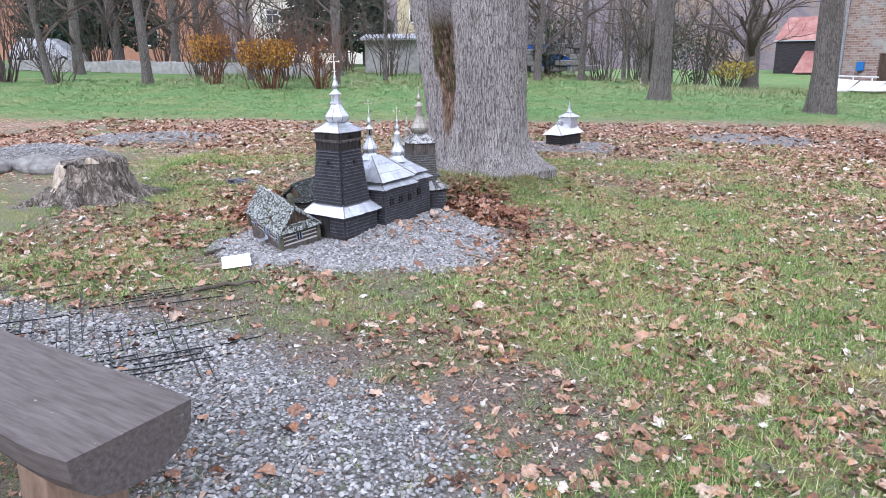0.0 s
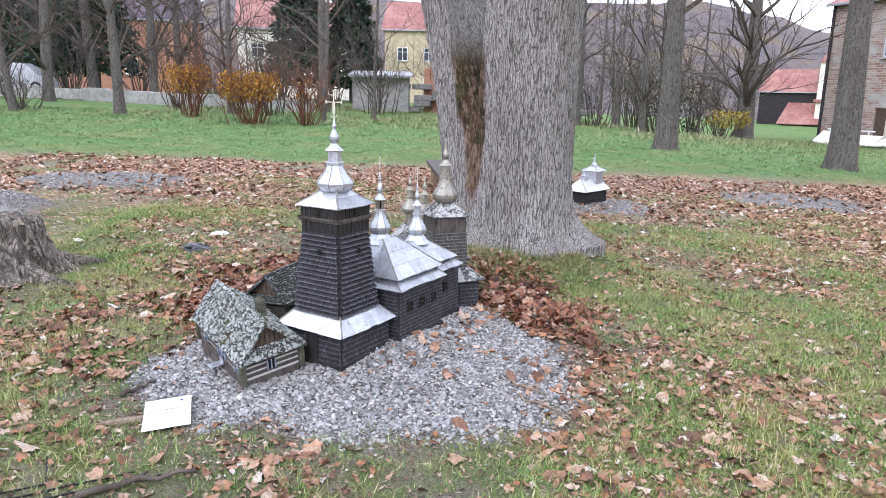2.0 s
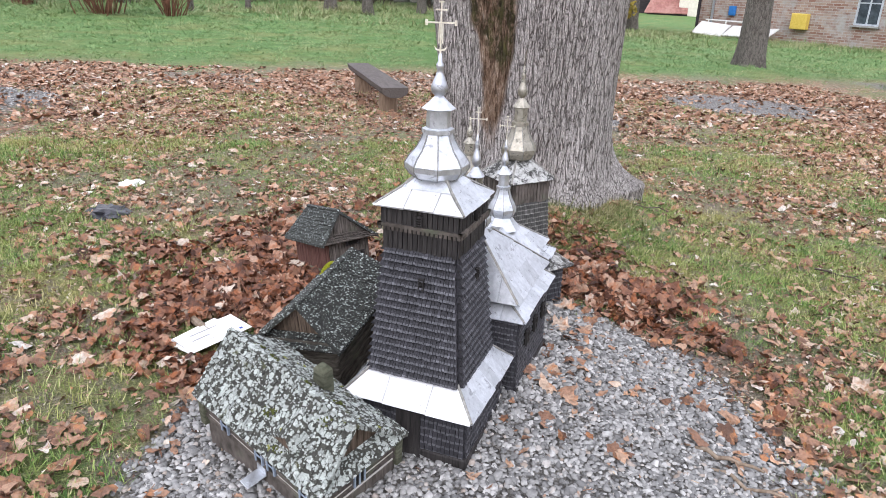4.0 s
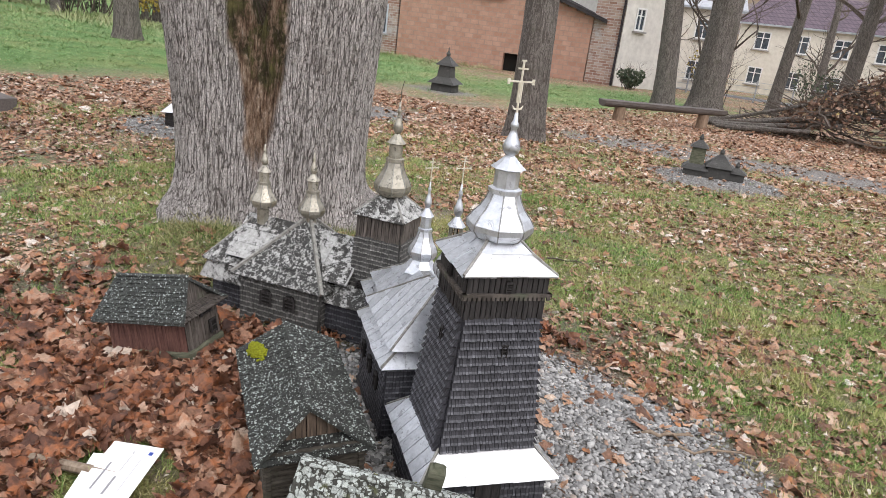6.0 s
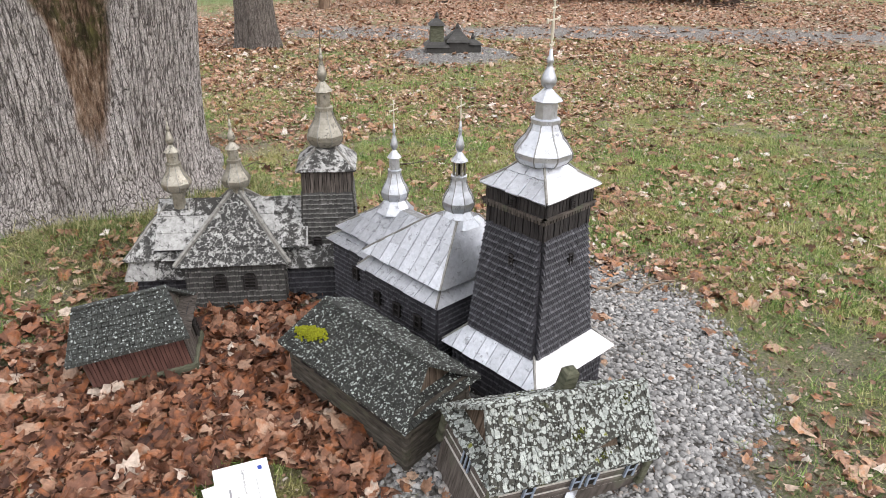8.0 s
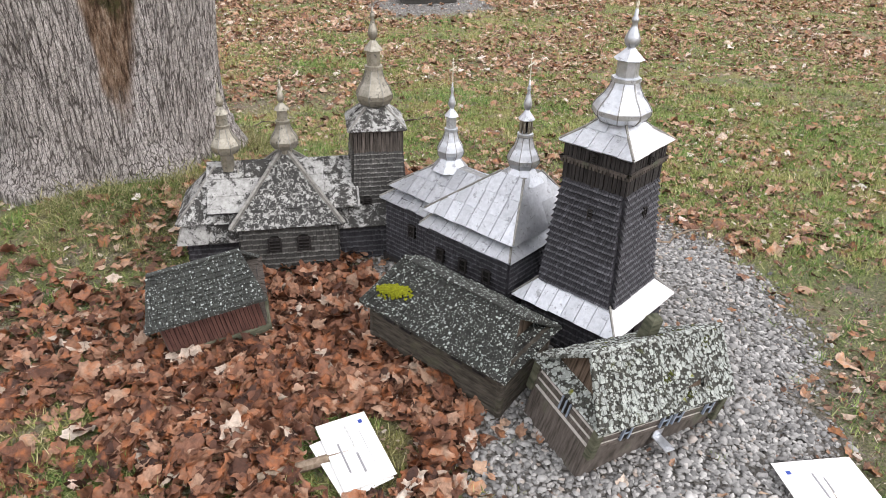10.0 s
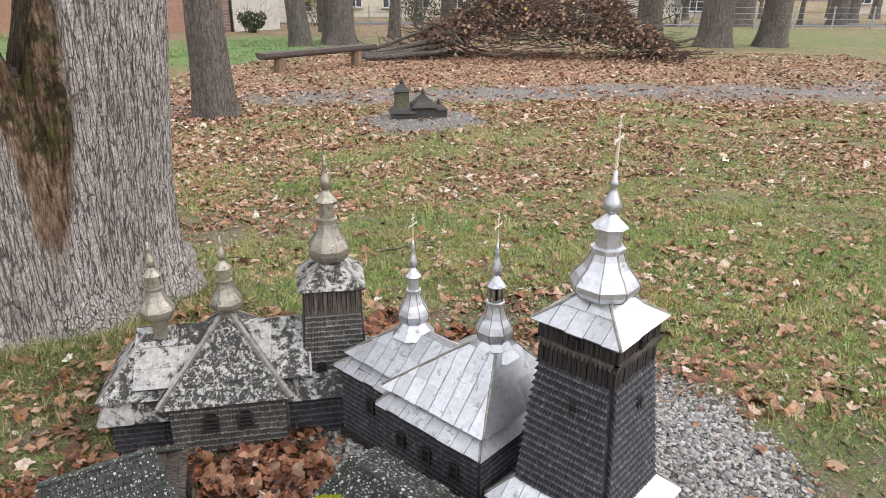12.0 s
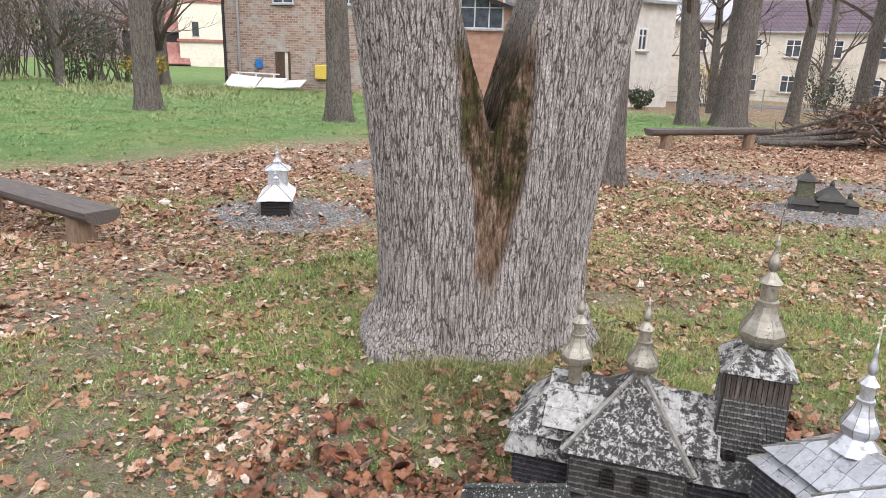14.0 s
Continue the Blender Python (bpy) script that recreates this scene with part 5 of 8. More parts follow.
for i in range(4):
    c, s = [(0, -1), (1, 0), (0, 1), (-1, 0)][i]
    t = Matrix.Rotation(i * math.pi / 2, 3, "Z")
    for z0, z1, h0 in ((0.778, 0.850, 0.128), (0.862, 0.922, 0.131)):
        p, q = t @ Vector((-h0, -h0, 0)), t @ Vector((h0, -h0, 0))
        boards(CH1, M_BOARD, (p.x, p.y), (q.x, q.y), z0 - O1, z1 - O1, 15, rng)
    bm = bmesh.new()
    m4 = Matrix.Rotation(i * math.pi / 2, 4, "Z")
    box(bm, 0, -0.138, 0.860 - O1, 0.290, 0.014, 0.010, m4)
    for k in range(19):
        lathe_x = -0.135 + 0.27 * k / 18
        box(bm, lathe_x, -0.141, 0.850 - O1, 0.0095, 0.006, 0.014, m4)
    part("scalloped_trim", bm, M_GREYWOOD, CH1, "scalloped wooden trim")
    little_window(CH1, t @ Vector((0.0, -0.136, 0.872 - O1)), i * math.pi / 2, 0.020, 0.036, arched=True)
    little_window(CH1, t @ Vector((0.015, -0.141, 0.655 - O1)), i * math.pi / 2, 0.016, 0.040)
tin_roof(CH1, (-0.150, -0.150, 0.150, 0.150, 0.922 - O1), (-0.082, -0.082, 0.082, 0.082, 0.972 - O1), [M_WHITETIN, M_METAL, M_METAL, M_METAL], (3, 5, 5, 5), rng)
tin_roof(CH1, (-0.083, -0.083, 0.083, 0.083, 0.971 - O1), (-0.05, -0.05, 0.05, 0.05, 1.005 - O1), M_METAL, (1, 2, 2, 2), rng)
spire(CH1, 0, 0, 0.995 - O1, 0.295, 0.105, M_METAL, M_SEAM, 0.160, M_CROSS, skirt=False, cturn=0.25)

# nave and chancel
wall_shingles(CH1, (-0.245, 0.262, 0.245, 0.72), 0.03, 0.37, 0.0, 15, 0.013, M_SHINGLE, rng, "dark shingle nave wall")
wall_shingles(CH1, (-0.178, 0.70, 0.178, 1.04), 0.03, 0.37, 0.0, 15, 0.013, M_SHINGLE, rng, "dark shingle chancel wall")
bm = bmesh.new()
box(bm, 0, 0.49, 0.012, 0.52, 0.50, 0.05, bevel=0.004)
box(bm, 0, 0.90, 0.012, 0.385, 0.32, 0.05, bevel=0.004)
part("sill_beam", bm, M_BOARD, CH1)
tin_roof(CH1, (-0.272, 0.240, 0.272, 0.735, 0.405 - O1), (-0.205, 0.285, 0.205, 0.70, 0.452 - O1), M_METAL, (6, 8, 4, 8), rng)
tin_roof(CH1, (-0.240, 0.252, 0.240, 0.735, 0.468 - O1), (-0.06, 0.35, 0.06, 0.47, 0.672 - O1), M_METAL, (6, 8, 4, 8), rng)
tin_roof(CH1, (-0.205, 0.70, 0.205, 1.06, 0.405 - O1), (-0.140, 0.70, 0.140, 1.0, 0.448 - O1), M_METAL, (0, 6, 5, 6), rng)
tin_roof(CH1, (-0.172, 0.56, 0.172, 1.03, 0.462 - O1), (-0.02, 0.52, 0.02, 0.84, 0.590 - O1), M_METAL, (0, 8, 5, 8), rng)
spire(CH1, 0, 0.405, 0.640 - O1, 0.33, 0.068, M_METAL, M_SEAM, 0.11, M_CROSS, open_lantern=True, cturn=0.3)
spire(CH1, 0, 0.805, 0.570 - O1, 0.31, 0.063, M_METAL, M_SEAM, 0.11, M_CROSS, cturn=0.3)
for y in (0.36, 0.49, 0.62, 0.86):
    x = 0.253 if y < 0.7 else 0.186
    little_window(CH1, (x, y, 0.20), math.pi / 2, 0.035, 0.062)
    little_window(CH1, (-x, y, 0.20), -math.pi / 2, 0.035, 0.062)

# --- the second church: flaked tin roofs, aged domes
CH2 = thing("model_church", pose(0.585, 1.03, 0.015, 0, 0, 20), "weathered model wooden church with flaked black and white tin roofs", "model church", "model buildings")
wall_shingles(CH2, (-0.19, -0.19, 0.19, 0.24), 0.0, 0.255, 0.0, 9, 0.014, M_SHINGLE, rng, "dark shingle porch wall")
tin_roof(CH2, (-0.228, -0.228, 0.228, 0.26, 0.298 - O1), (-0.130, -0.130, 0.130, 0.20, 0.375 - O1), M_FLAKED, (3, 3, 0, 3), rng)
wall_shingles(CH2, (-0.128, -0.128, 0.128, 0.128), 0.372 - O1, 0.645 - O1, 0.014, 12, 0.0125, M_OLDSHINGLE, rng, "weathered grey tower shingles")
bm = bmesh.new()
# near-black core in place of the belfry's shaded inside
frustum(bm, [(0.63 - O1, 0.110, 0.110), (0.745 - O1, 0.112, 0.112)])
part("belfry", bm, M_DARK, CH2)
for i in range(4):
    t = Matrix.Rotation(i * math.pi / 2, 3, "Z")
    p, q = t @ Vector((-0.114, -0.114, 0)), t @ Vector((0.114, -0.114, 0))
    boards(CH2, M_GREYWOOD, (p.x, p.y), (q.x, q.y), 0.632 - O1, 0.742 - O1, 12, rng)
tin_roof(CH2, (-0.132, -0.132, 0.132, 0.132, 0.742 - O1), (-0.045, -0.045, 0.045, 0.045, 0.828 - O1), M_FLAKED, (2, 2, 2, 2), rng)
spire(CH2, 0, 0, 0.828 - O1, 0.340, 0.088, M_OLDMETAL, M_RIM, 0, None, skirt=False, needle=0.10)
wall_shingles(CH2, (-0.245, 0.215, 0.245, 0.665), 0.0, 0.30, 0.0, 11, 0.014, M_OLDSHINGLE, rng, "grey shingle nave wall")
wall_shingles(CH2, (-0.135, 0.66, 0.135, 0.92), 0.0, 0.20, 0.0, 8, 0.014, M_SHINGLE, rng, "dark shingle chancel wall")
tin_roof(CH2, (-0.282, 0.185, 0.282, 0.70, 0.348 - O1), (-0.012, 0.425, 0.012, 0.45, 0.618 - O1), M_FLAKED2, (2, 2, 2, 2), rng, hip_r=0.012)
bm = bmesh.new()
for s in (-1, 1):
    for y0, y1 in ((0.10, 0.42), (0.46, 0.80)):
        sheets(CH2, M_FLAKED, (s * 0.20, y0 if s > 0 else y1, 0.40 - O1), (s * 0.20, y1 if s > 0 else y0, 0.40 - O1), (0, y1 if s > 0 else y0, 0.575 - O1), (0, y0 if s > 0 else y1, 0.575 - O1), 2, rng)
face(bm, [(-0.19, 0.12, 0.39 - O1), (0.19, 0.12, 0.39 - O1), (0, 0.12, 0.570 - O1)])
face(bm, [(0.19, 0.79, 0.39 - O1), (-0.19, 0.79, 0.39 - O1), (0, 0.79, 0.570 - O1)])
face(bm, [(-0.19, 0.12, 0.39 - O1), (0, 0.12, 0.570 - O1), (0, 0.79, 0.570 - O1), (-0.19, 0.79, 0.39 - O1)])
face(bm, [(0.19, 0.12, 0.39 - O1), (0.19, 0.79, 0.39 - O1), (0, 0.79, 0.570 - O1), (0, 0.12, 0.570 - O1)])
part("roof_deck", bm, M_SHINGLE, CH2)
tin_roof(CH2, (-0.190, 0.62, 0.190, 0.945, 0.345 - O1), (-0.03, 0.66, 0.03, 0.76, 0.560 - O1), M_FLAKED, (0, 2, 2, 2), rng)
tin_roof(CH2, (-0.195, 0.64, 0.195, 0.955, 0.245 - O1), (-0.165, 0.66, 0.165, 0.92, 0.345 - O1), M_FLAKED, (0, 2, 2, 2), rng)
for cx, cy in ((0.0, 0.432), (-0.03, 0.70)):
    bm = bmesh.new()
    lathe(bm, [(0.030, 0.545 - O1), (0.030, 0.645 - O1)], 8, cx, cy)
    part("dome_neck", bm, M_OLDMETAL, CH2)
    spire(CH2, cx, cy, 0.632 - O1, 0.250, 0.069, M_OLDMETAL, M_RIM, 0.055, M_IRON, skirt=False, cturn=0.5)
for y in (0.375, 0.51):
    little_window(CH2, (-0.253, y, 0.155), -math.pi / 2, 0.056, 0.080, M_BOARD, arched=True)
    little_window(CH2, (0.253, y, 0.155), math.pi / 2, 0.056, 0.080, M_BOARD, arched=True)
little_window(CH2, (-0.135, 0.06, 0.375 - O1), -math.pi / 2, 0.040, 0.040, arched=True)
bm = bmesh.new()
box(bm, 0, -0.205, 0.10, 0.10, 0.008, 0.20, bevel=0.002)
part("door", bm, M_BOARD, CH2)


# --- farm buildings: shingled half-hipped roofs
def farm_roof(root, hx, hy, z_eave, z_ridge, pent, size, rows, mat, rng, gable_mat, ridge_shift=0.0, k=0.72, over=0.02, pent_mat=None):
    """Ridge along x; board gables above a pent strip at both ends."""
    zp = lerp(z_eave, z_ridge, 1 - k)
    yr = ridge_shift
    xr = hx - pent
    deck = bmesh.new()
    a, b = (-hx, -hy, z_eave), (hx, -hy, z_eave)
    ra, rb = (-xr - over, yr, z_ridge), (xr + over, yr, z_ridge)
    c, d = (hx, hy, z_eave), (-hx, hy, z_eave)
    th = Vector((0, 0, -0.012))
    for q in ([a, b, rb, ra], [c, d, ra, rb]):
        top = [deck.verts.new(p) for p in q]
        low = [deck.verts.new(Vector(p) + th) for p in q]
        deck.faces.new(top)
        deck.faces.new(low[::-1])
        for i in range(4):
            deck.faces.new((top[i], low[i], low[(i + 1) % 4], top[(i + 1) % 4]))
    part("roof_deck", deck, mat, root)
    for q in ((a, b, rb, ra), (c, d, ra, rb)):
        bm = bmesh.new()
        shingles(bm, *q, rows, size, rng, 0.007, 0.003)
        part("roof_shingles", bm, mat, root, "lichen-covered wooden roof shingles", kind="stuff")
    for s in (-1, 1):
        yl, yh = lerp(-hy, yr, 1 - k) + 0.012, lerp(hy, yr, 1 - k) - 0.012
        x = s * (xr - 0.004)
        n = 9
        for i in range(n):
            bm = bmesh.new()
            u, w = lerp(yl, yh, (i + 0.05) / n), lerp(yl, yh, (i + 0.95) / n)

            def top_at(y):
                return zp + (z_ridge - zp) * (1 - (abs(y - yr) / (abs(yl - yr) if y < yr else abs(yh - yr))))
            zu, zw = max(zp + 0.002, top_at(u)), max(zp + 0.002, top_at(w))
            o = rng.uniform(0, 0.003) * s
            pts = [(x + o, u, zp - 0.01), (x + o, w, zp - 0.01), (x + o, w, zw)]
            if u < yr < w:
                pts.append((x + o, yr, z_ridge))
            pts.append((x + o, u, zu))
            f = face(bm, pts)
            r = bmesh.ops.extrude_face_region(bm, geom=[f])
            bmesh.ops.translate(bm, vec=(-s * 0.008, 0, 0), verts=[v for v in r["geom"] if isinstance(v, bmesh.types.BMVert)])
            part("gable_board", bm, gable_mat, root)
        p00, p10 = ((hx, -hy, z_eave), (hx, hy, z_eave)) if s > 0 else ((-hx, hy, z_eave), (-hx, -hy, z_eave))
        p01, p11 = ((xr, yl, zp), (xr, yh, zp)) if s > 0 else ((-xr, yh, zp), (-xr, yl, zp))
        bm = bmesh.new()
        shingles(bm, p00, p10, p11, p01, 4, size, rng, 0.006, 0.003)
        face(bm, [p00, p10, p11, p01])
        part("pent_roof", bm, pent_mat or mat, root, "narrow shingled pent roof under the gable", kind="stuff")
    bm = bmesh.new()
    box(bm, 0, yr, z_ridge + 0.004, 2 * (xr + over) - 0.005, 0.022, 0.012, bevel=0.003)
    part("ridge_board", bm, mat, root)


def log_walls(root, hx, hy, z0, z1, count, rng, mat, chink=True):
    bm = bmesh.new()
    box(bm, 0, 0, (z0 + z1) / 2, 2 * hx + (0.013 if chink else -0.012), 2 * hy + (0.013 if chink else -0.012), z1 - z0)
    part("chinking" if chink else "wall_core", bm, M_CHINK if chink else M_DARK, root)
    h = (z1 - z0) / count
    for i in range(count):
        z = z0 + (i + 0.5) * h
        for s in (-1, 1):
            bm = bmesh.new()
            box(bm, 0, s * hy, z + rng.uniform(-0.002, 0.002), 2 * hx + 0.03, 0.022, h * (0.70 if chink else 0.92), bevel=0.004)
            part("log", bm, mat, root)
            bm = bmesh.new()
            box(bm, s * hx, 0, z + (0.3 * h if chink else 0), 0.022, 2 * hy + 0.03, h * (0.66 if chink else 0.92), bevel=0.004)
            part("log", bm, mat, root)


# cottage with pale lichen, chinked log walls and a dormer
B1 = thing("model_cottage", pose(-0.519, -0.153, 0.106, 7.2, 8.5, -51.3), "small model log cottage, its roof crusted with pale grey lichen", "model house", "model buildings")
bm = bmesh.new()
box(bm, 0, 0, -0.055, 0.60, 0.325, 0.16, bevel=0.006)
part("sill", bm, M_GREYWOOD, B1, "grey plank sill on the gravel")
log_walls(B1, 0.292, 0.158, 0.022, 0.150, 4, rng, M_GREYWOOD)
farm_roof(B1, 0.327, 0.188, 0.134, 0.325, 0.044, 0.021, 13, M_LICHEN, rng, M_GABLE, -0.028, 0.72, 0.032)
for sx, sy in ((-1, -1), (-1, 1), (1, -1), (1, 1)):
    bm = bmesh.new()
    box(bm, sx * 0.300, sy * 0.166, 0.075, 0.030, 0.030, 0.15, bevel=0.004)
    part("corner_joint", bm, M_MOSSWOOD, B1, "pale worn log corner")
for x in (-0.17, 0.015, 0.075, 0.235):
    m = Matrix.Translation((x, -0.168, 0.080))
    bm = bmesh.new()
    box(bm, 0, 0, 0, 0.036, 0.010, 0.055, m)
    w = part("window", bm, M_DARK, B1)
    bm = bmesh.new()
    for q in (-1, 1):
        box(bm, q * 0.017, -0.005, 0, 0.007, 0.008, 0.060, m)
    box(bm, 0, -0.005, 0.0, 0.034, 0.006, 0.005, m)
    part("frame", bm, M_BLUEWIN, w, "blue-grey window bars")
for q in (-1, 1):
    m = Matrix.Translation((q * 0.302, -0.01, 0.080)) @ Matrix.Rotation(math.pi / 2, 4, "Z")
    bm = bmesh.new()
    box(bm, 0, 0, 0, 0.044, 0.010, 0.052, m)
    w = part("window", bm, M_DARK, B1)
    bm = bmesh.new()
    for u in (-1, 0, 1):
        box(bm, u * 0.021, -q * 0.006, 0, 0.006, 0.006, 0.056, m)
    part("frame", bm, M_BLUEWIN, w, "blue-grey window bars")


def cottage_slope(y):
    return lerp(0.134, 0.325, (y + 0.188) / 0.160) + 0.008


# dormer: a small triangular front under two wings of roof
bm = bmesh.new()
face(bm, [(0.045, -0.148, cottage_slope(-0.148) - 0.004), (0.155, -0.148, cottage_slope(-0.148) - 0.004), (0.135, -0.140, cottage_slope(-0.148) + 0.050)])
part("dormer_front", bm, M_GABLE, B1, "brown boarded dormer front")
bm = bmesh.new()
z0, z1 = cottage_slope(-0.150), cottage_slope(-0.085)
for q in ([(0.030, -0.155, z0 - 0.002), (0.137, -0.156, z0 + 0.060), (0.120, -0.070, z1 + 0.030), (0.030, -0.080, z1)], [(0.137, -0.156, z0 + 0.060), (0.168, -0.155, z0 - 0.002), (0.165, -0.090, z1), (0.120, -0.070, z1 + 0.030)]):
    f = face(bm, q)
    r = bmesh.ops.extrude_face_region(bm, geom=[f])
    bmesh.ops.translate(bm, vec=(0, 0, -0.008), verts=[v for v in r["geom"] if isinstance(v, bmesh.types.BMVert)])
part("dormer_roof", bm, M_LICHEN, B1)
bm = bmesh.new()
frustum(bm, [(0.235, 0.026, 0.022), (0.330, 0.024, 0.020), (0.345, 0.012, 0.010)], 0.06, 0.065)
part("chimney", bm, M_MOSSWOOD, B1, "small mossy chimney block")
bm = bmesh.new()
mr = random.Random(8)
for cx, cy in ((0.0, -0.12), (0.02, -0.11), (0.10, -0.165), (0.21, -0.06), (0.18, 0.03), (0.05, 0.005), (-0.12, 0.01), (-0.2, 0.02)):
    for i in range(14):
        x, y = cx + mr.gauss(0, 0.009), cy + mr.gauss(0, 0.007)
        z = cottage_slope(y) if y < -0.028 else lerp(0.325, 0.134, (y + 0.028) / 0.216) + 0.008
        r = bmesh.ops.create_icosphere(bm, subdivisions=1, radius=mr.uniform(0.002, 0.005))
        bmesh.ops.translate(bm, vec=(x, y, z), verts=r["verts"])
part("moss_tufts", bm, M_ROOFMOSS, B1, "dark green moss tufts", kind="stuff")
bm = bmesh.new()
box(bm, 0.015, -0.205, 0.000, 0.045, 0.070, 0.004, bevel=0.001)
box(bm, 0.015, -0.168, 0.015, 0.045, 0.004, 0.035)
lathe(bm, [(0.007, 0.0021), (0.007, 0.0041)], 10, 0.015, -0.222)
part("steel_bracket", bm, M_METAL, B1, "galvanised steel bracket at the foot")

# long barn with a speckled roof and a cushion of moss
B2 = thing("model_barn", pose(-0.348, 0.480, 0.101, -3.9, -4.2, 61.4), "long model barn with a dark lichen-speckled shingle roof and moss", "model house", "model buildings")
log_walls(B2, 0.302, 0.148, -0.08, 0.225, 9, rng, M_BARNWALL, chink=False)
farm_roof(B2, 0.340, 0.188, 0.210, 0.352, 0.085, 0.019, 14, M_LICHEN2, rng, M_GABLE, 0.009, 0.86, 0.014)
for x in (-0.22, -0.12, 0.12, 0.20):
    little_window(B2, (x, 0.161, 0.165), math.pi, 0.045, 0.018)
bm = bmesh.new()
mr = random.Random(5)
for i in range(420):
    u, v = mr.gauss(0, 0.40), mr.gauss(0, 0.36)
    if u * u + v * v > 1:
        continue
    x, y = 0.220 + 0.082 * u, 0.122 + 0.026 * v + 0.020 * u
    z = lerp(0.352, 0.210, (y - 0.009) / 0.179) + 0.008 + 0.014 * (1 - u * u - v * v)
    r = bmesh.ops.create_icosphere(bm, subdivisions=1, radius=0.003 + 0.005 * mr.random())
    bmesh.ops.translate(bm, vec=(x, y, z), verts=r["verts"])
part("moss_cushion", bm, M_MOSS, B2, "bright yellow-green moss cushion")

# granary with red-brown boards
B3 = thing("model_granary", pose(-0.307, 1.487, 0.041, 0.2, 10.4, 116.1), "small model granary of red-brown boards under a grey shingle roof", "model house", "model buildings")
bm = bmesh.new()
box(bm, 0, 0, -0.03, 0.424, 0.262, 0.16, bevel=0.006)
part("sill", bm, M_MOSSWOOD, B3, "mossy plank sill")
bm = bmesh.new()
box(bm, 0, 0, 0.125, 0.374, 0.224, 0.21)
part("wall_core", bm, M_DARK, B3)
for a, b, n in (((0.195, 0.120), (-0.195, 0.120), 24), ((-0.195, -0.120), (0.195, -0.120), 24), ((-0.195, 0.120), (-0.195, -0.120), 13), ((0.195, -0.120), (0.195, 0.120), 13)):
    boards(B3, M_REDWOOD if n == 24 else M_GREYWOOD, a, b, 0.045, 0.225, n, rng, 0.005)
little_window(B3, (-0.150, 0.127, 0.180), math.pi, 0.030, 0.038)
little_window(B3, (-0.202, -0.02, 0.175), -math.pi / 2, 0.075, 0.045)
little_window(B3, (-0.202, -0.06, 0.075), -math.pi / 2, 0.040, 0.060)
farm_roof(B3, 0.236, 0.170, 0.203, 0.361, 0.055, 0.022, 11, M_LICHEN3, rng, M_GREYWOOD, 0.027, 0.76, 0.004, M_GREYWOOD)


# --- small model churches farther off
def tier_roof(bm, hx, hy, z0, z1, tiers, cx=0, cy=0, tip=0.02):
    for i in range(tiers):
        a, b = i / tiers, (i + 1) / tiers
        h0 = lerp(1, tip / hx, a), lerp(1, tip / hy, a)
        h1 = lerp(1, tip / hx, b), lerp(1, tip / hy, b)
        za, zb = lerp(z0, z1, a), lerp(z0, z1, b)
        frustum(bm, [(za - 0.008, hx * h0[0] + 0.008, hy * h0[1] + 0.008), (zb, hx * h1[0] + 0.004, hy * h1[1] + 0.004)], cx, cy)


MC = thing("model_chapel", pose(2.98, 7.12, float(gz(2.98, 7.12)) - 0.01, 0, 0, -43), "small dark log model chapel under bright tin roofs on gravel", "model church", "model buildings")
log_walls(MC, 0.150, 0.31, 0.0, 0.21, 6, rng, M_BOARD, chink=False)
tin_roof(MC, (-0.20, -0.36, 0.20, 0.36, 0.20), (-0.02, -0.24, 0.02, 0.28, 0.37), M_WHITETIN, (4, 6, 4, 6), rng)
bm = bmesh.new()
frustum(bm, [(0.25, 0.115, 0.115), (0.50, 0.105, 0.105)], 0, 0.16)
part("turret", bm, M_METAL, MC, "tin-clad square turret")
tin_roof(MC, (-0.145, 0.015, 0.145, 0.305, 0.49), (-0.04, 0.12, 0.04, 0.20, 0.56), M_METAL, (3, 3, 3, 3), rng)
spire(MC, 0, 0.16, 0.55, 0.17, 0.055, M_METAL, M_SEAM, 0.0, None, skirt=False)
bm = bmesh.new()
frustum(bm, [(0.33, 0.05, 0.05), (0.41, 0.045, 0.045)], 0, -0.14)
part("ridge_turret", bm, M_METAL, MC)
spire(MC, 0, -0.14, 0.40, 0.11, 0.04, M_METAL, M_SEAM, 0.0, None)

MD = thing("model_church", pose(8.68, 2.22, float(gz(8.68, 2.22)) - 0.01, 0, 0, -70), "little all-dark wooden model church with stepped shingle roofs", "model church", "model buildings")
for cx, hx, z1, rz0, rz1, tiers in ((-0.28, 0.11, 0.42, 0.42, 0.52, 4), (0.05, 0.17, 0.19, 0.18, 0.36, 7), (0.30, 0.12, 0.14, 0.13, 0.20, 3)):
    bm = bmesh.new()
    frustum(bm, [(0, hx, hx), (z1, hx * 0.9, hx * 0.9)], cx, 0)
    part("wall", bm, M_MOSSWOOD if cx < 0 else M_OLDSHINGLE, MD)
    bm = bmesh.new()
    tier_roof(bm, hx * 1.15, hx * 1.15, rz0, rz1, tiers, cx, 0)
    part("stepped_roof", bm, M_OLDSHINGLE, MD)
bm = bmesh.new()
tier_roof(bm, 0.19, 0.19, 0.10, 0.17, 2, -0.28, 0, 0.12)
frustum(bm, [(0.0, 0.165, 0.165), (0.10, 0.165, 0.165)], -0.28, 0)
part("porch", bm, M_OLDSHINGLE, MD)
for cx, z in ((-0.28, 0.52), (0.05, 0.355), (0.30, 0.20)):
    bm = bmesh.new()
    lathe(bm, [(0.028, z - 0.01), (0.034, z + 0.03), (0.02, z + 0.06), (0.006, z + 0.085)], 8, cx, 0)
    part("finial", bm, M_OLDSHINGLE, MD)

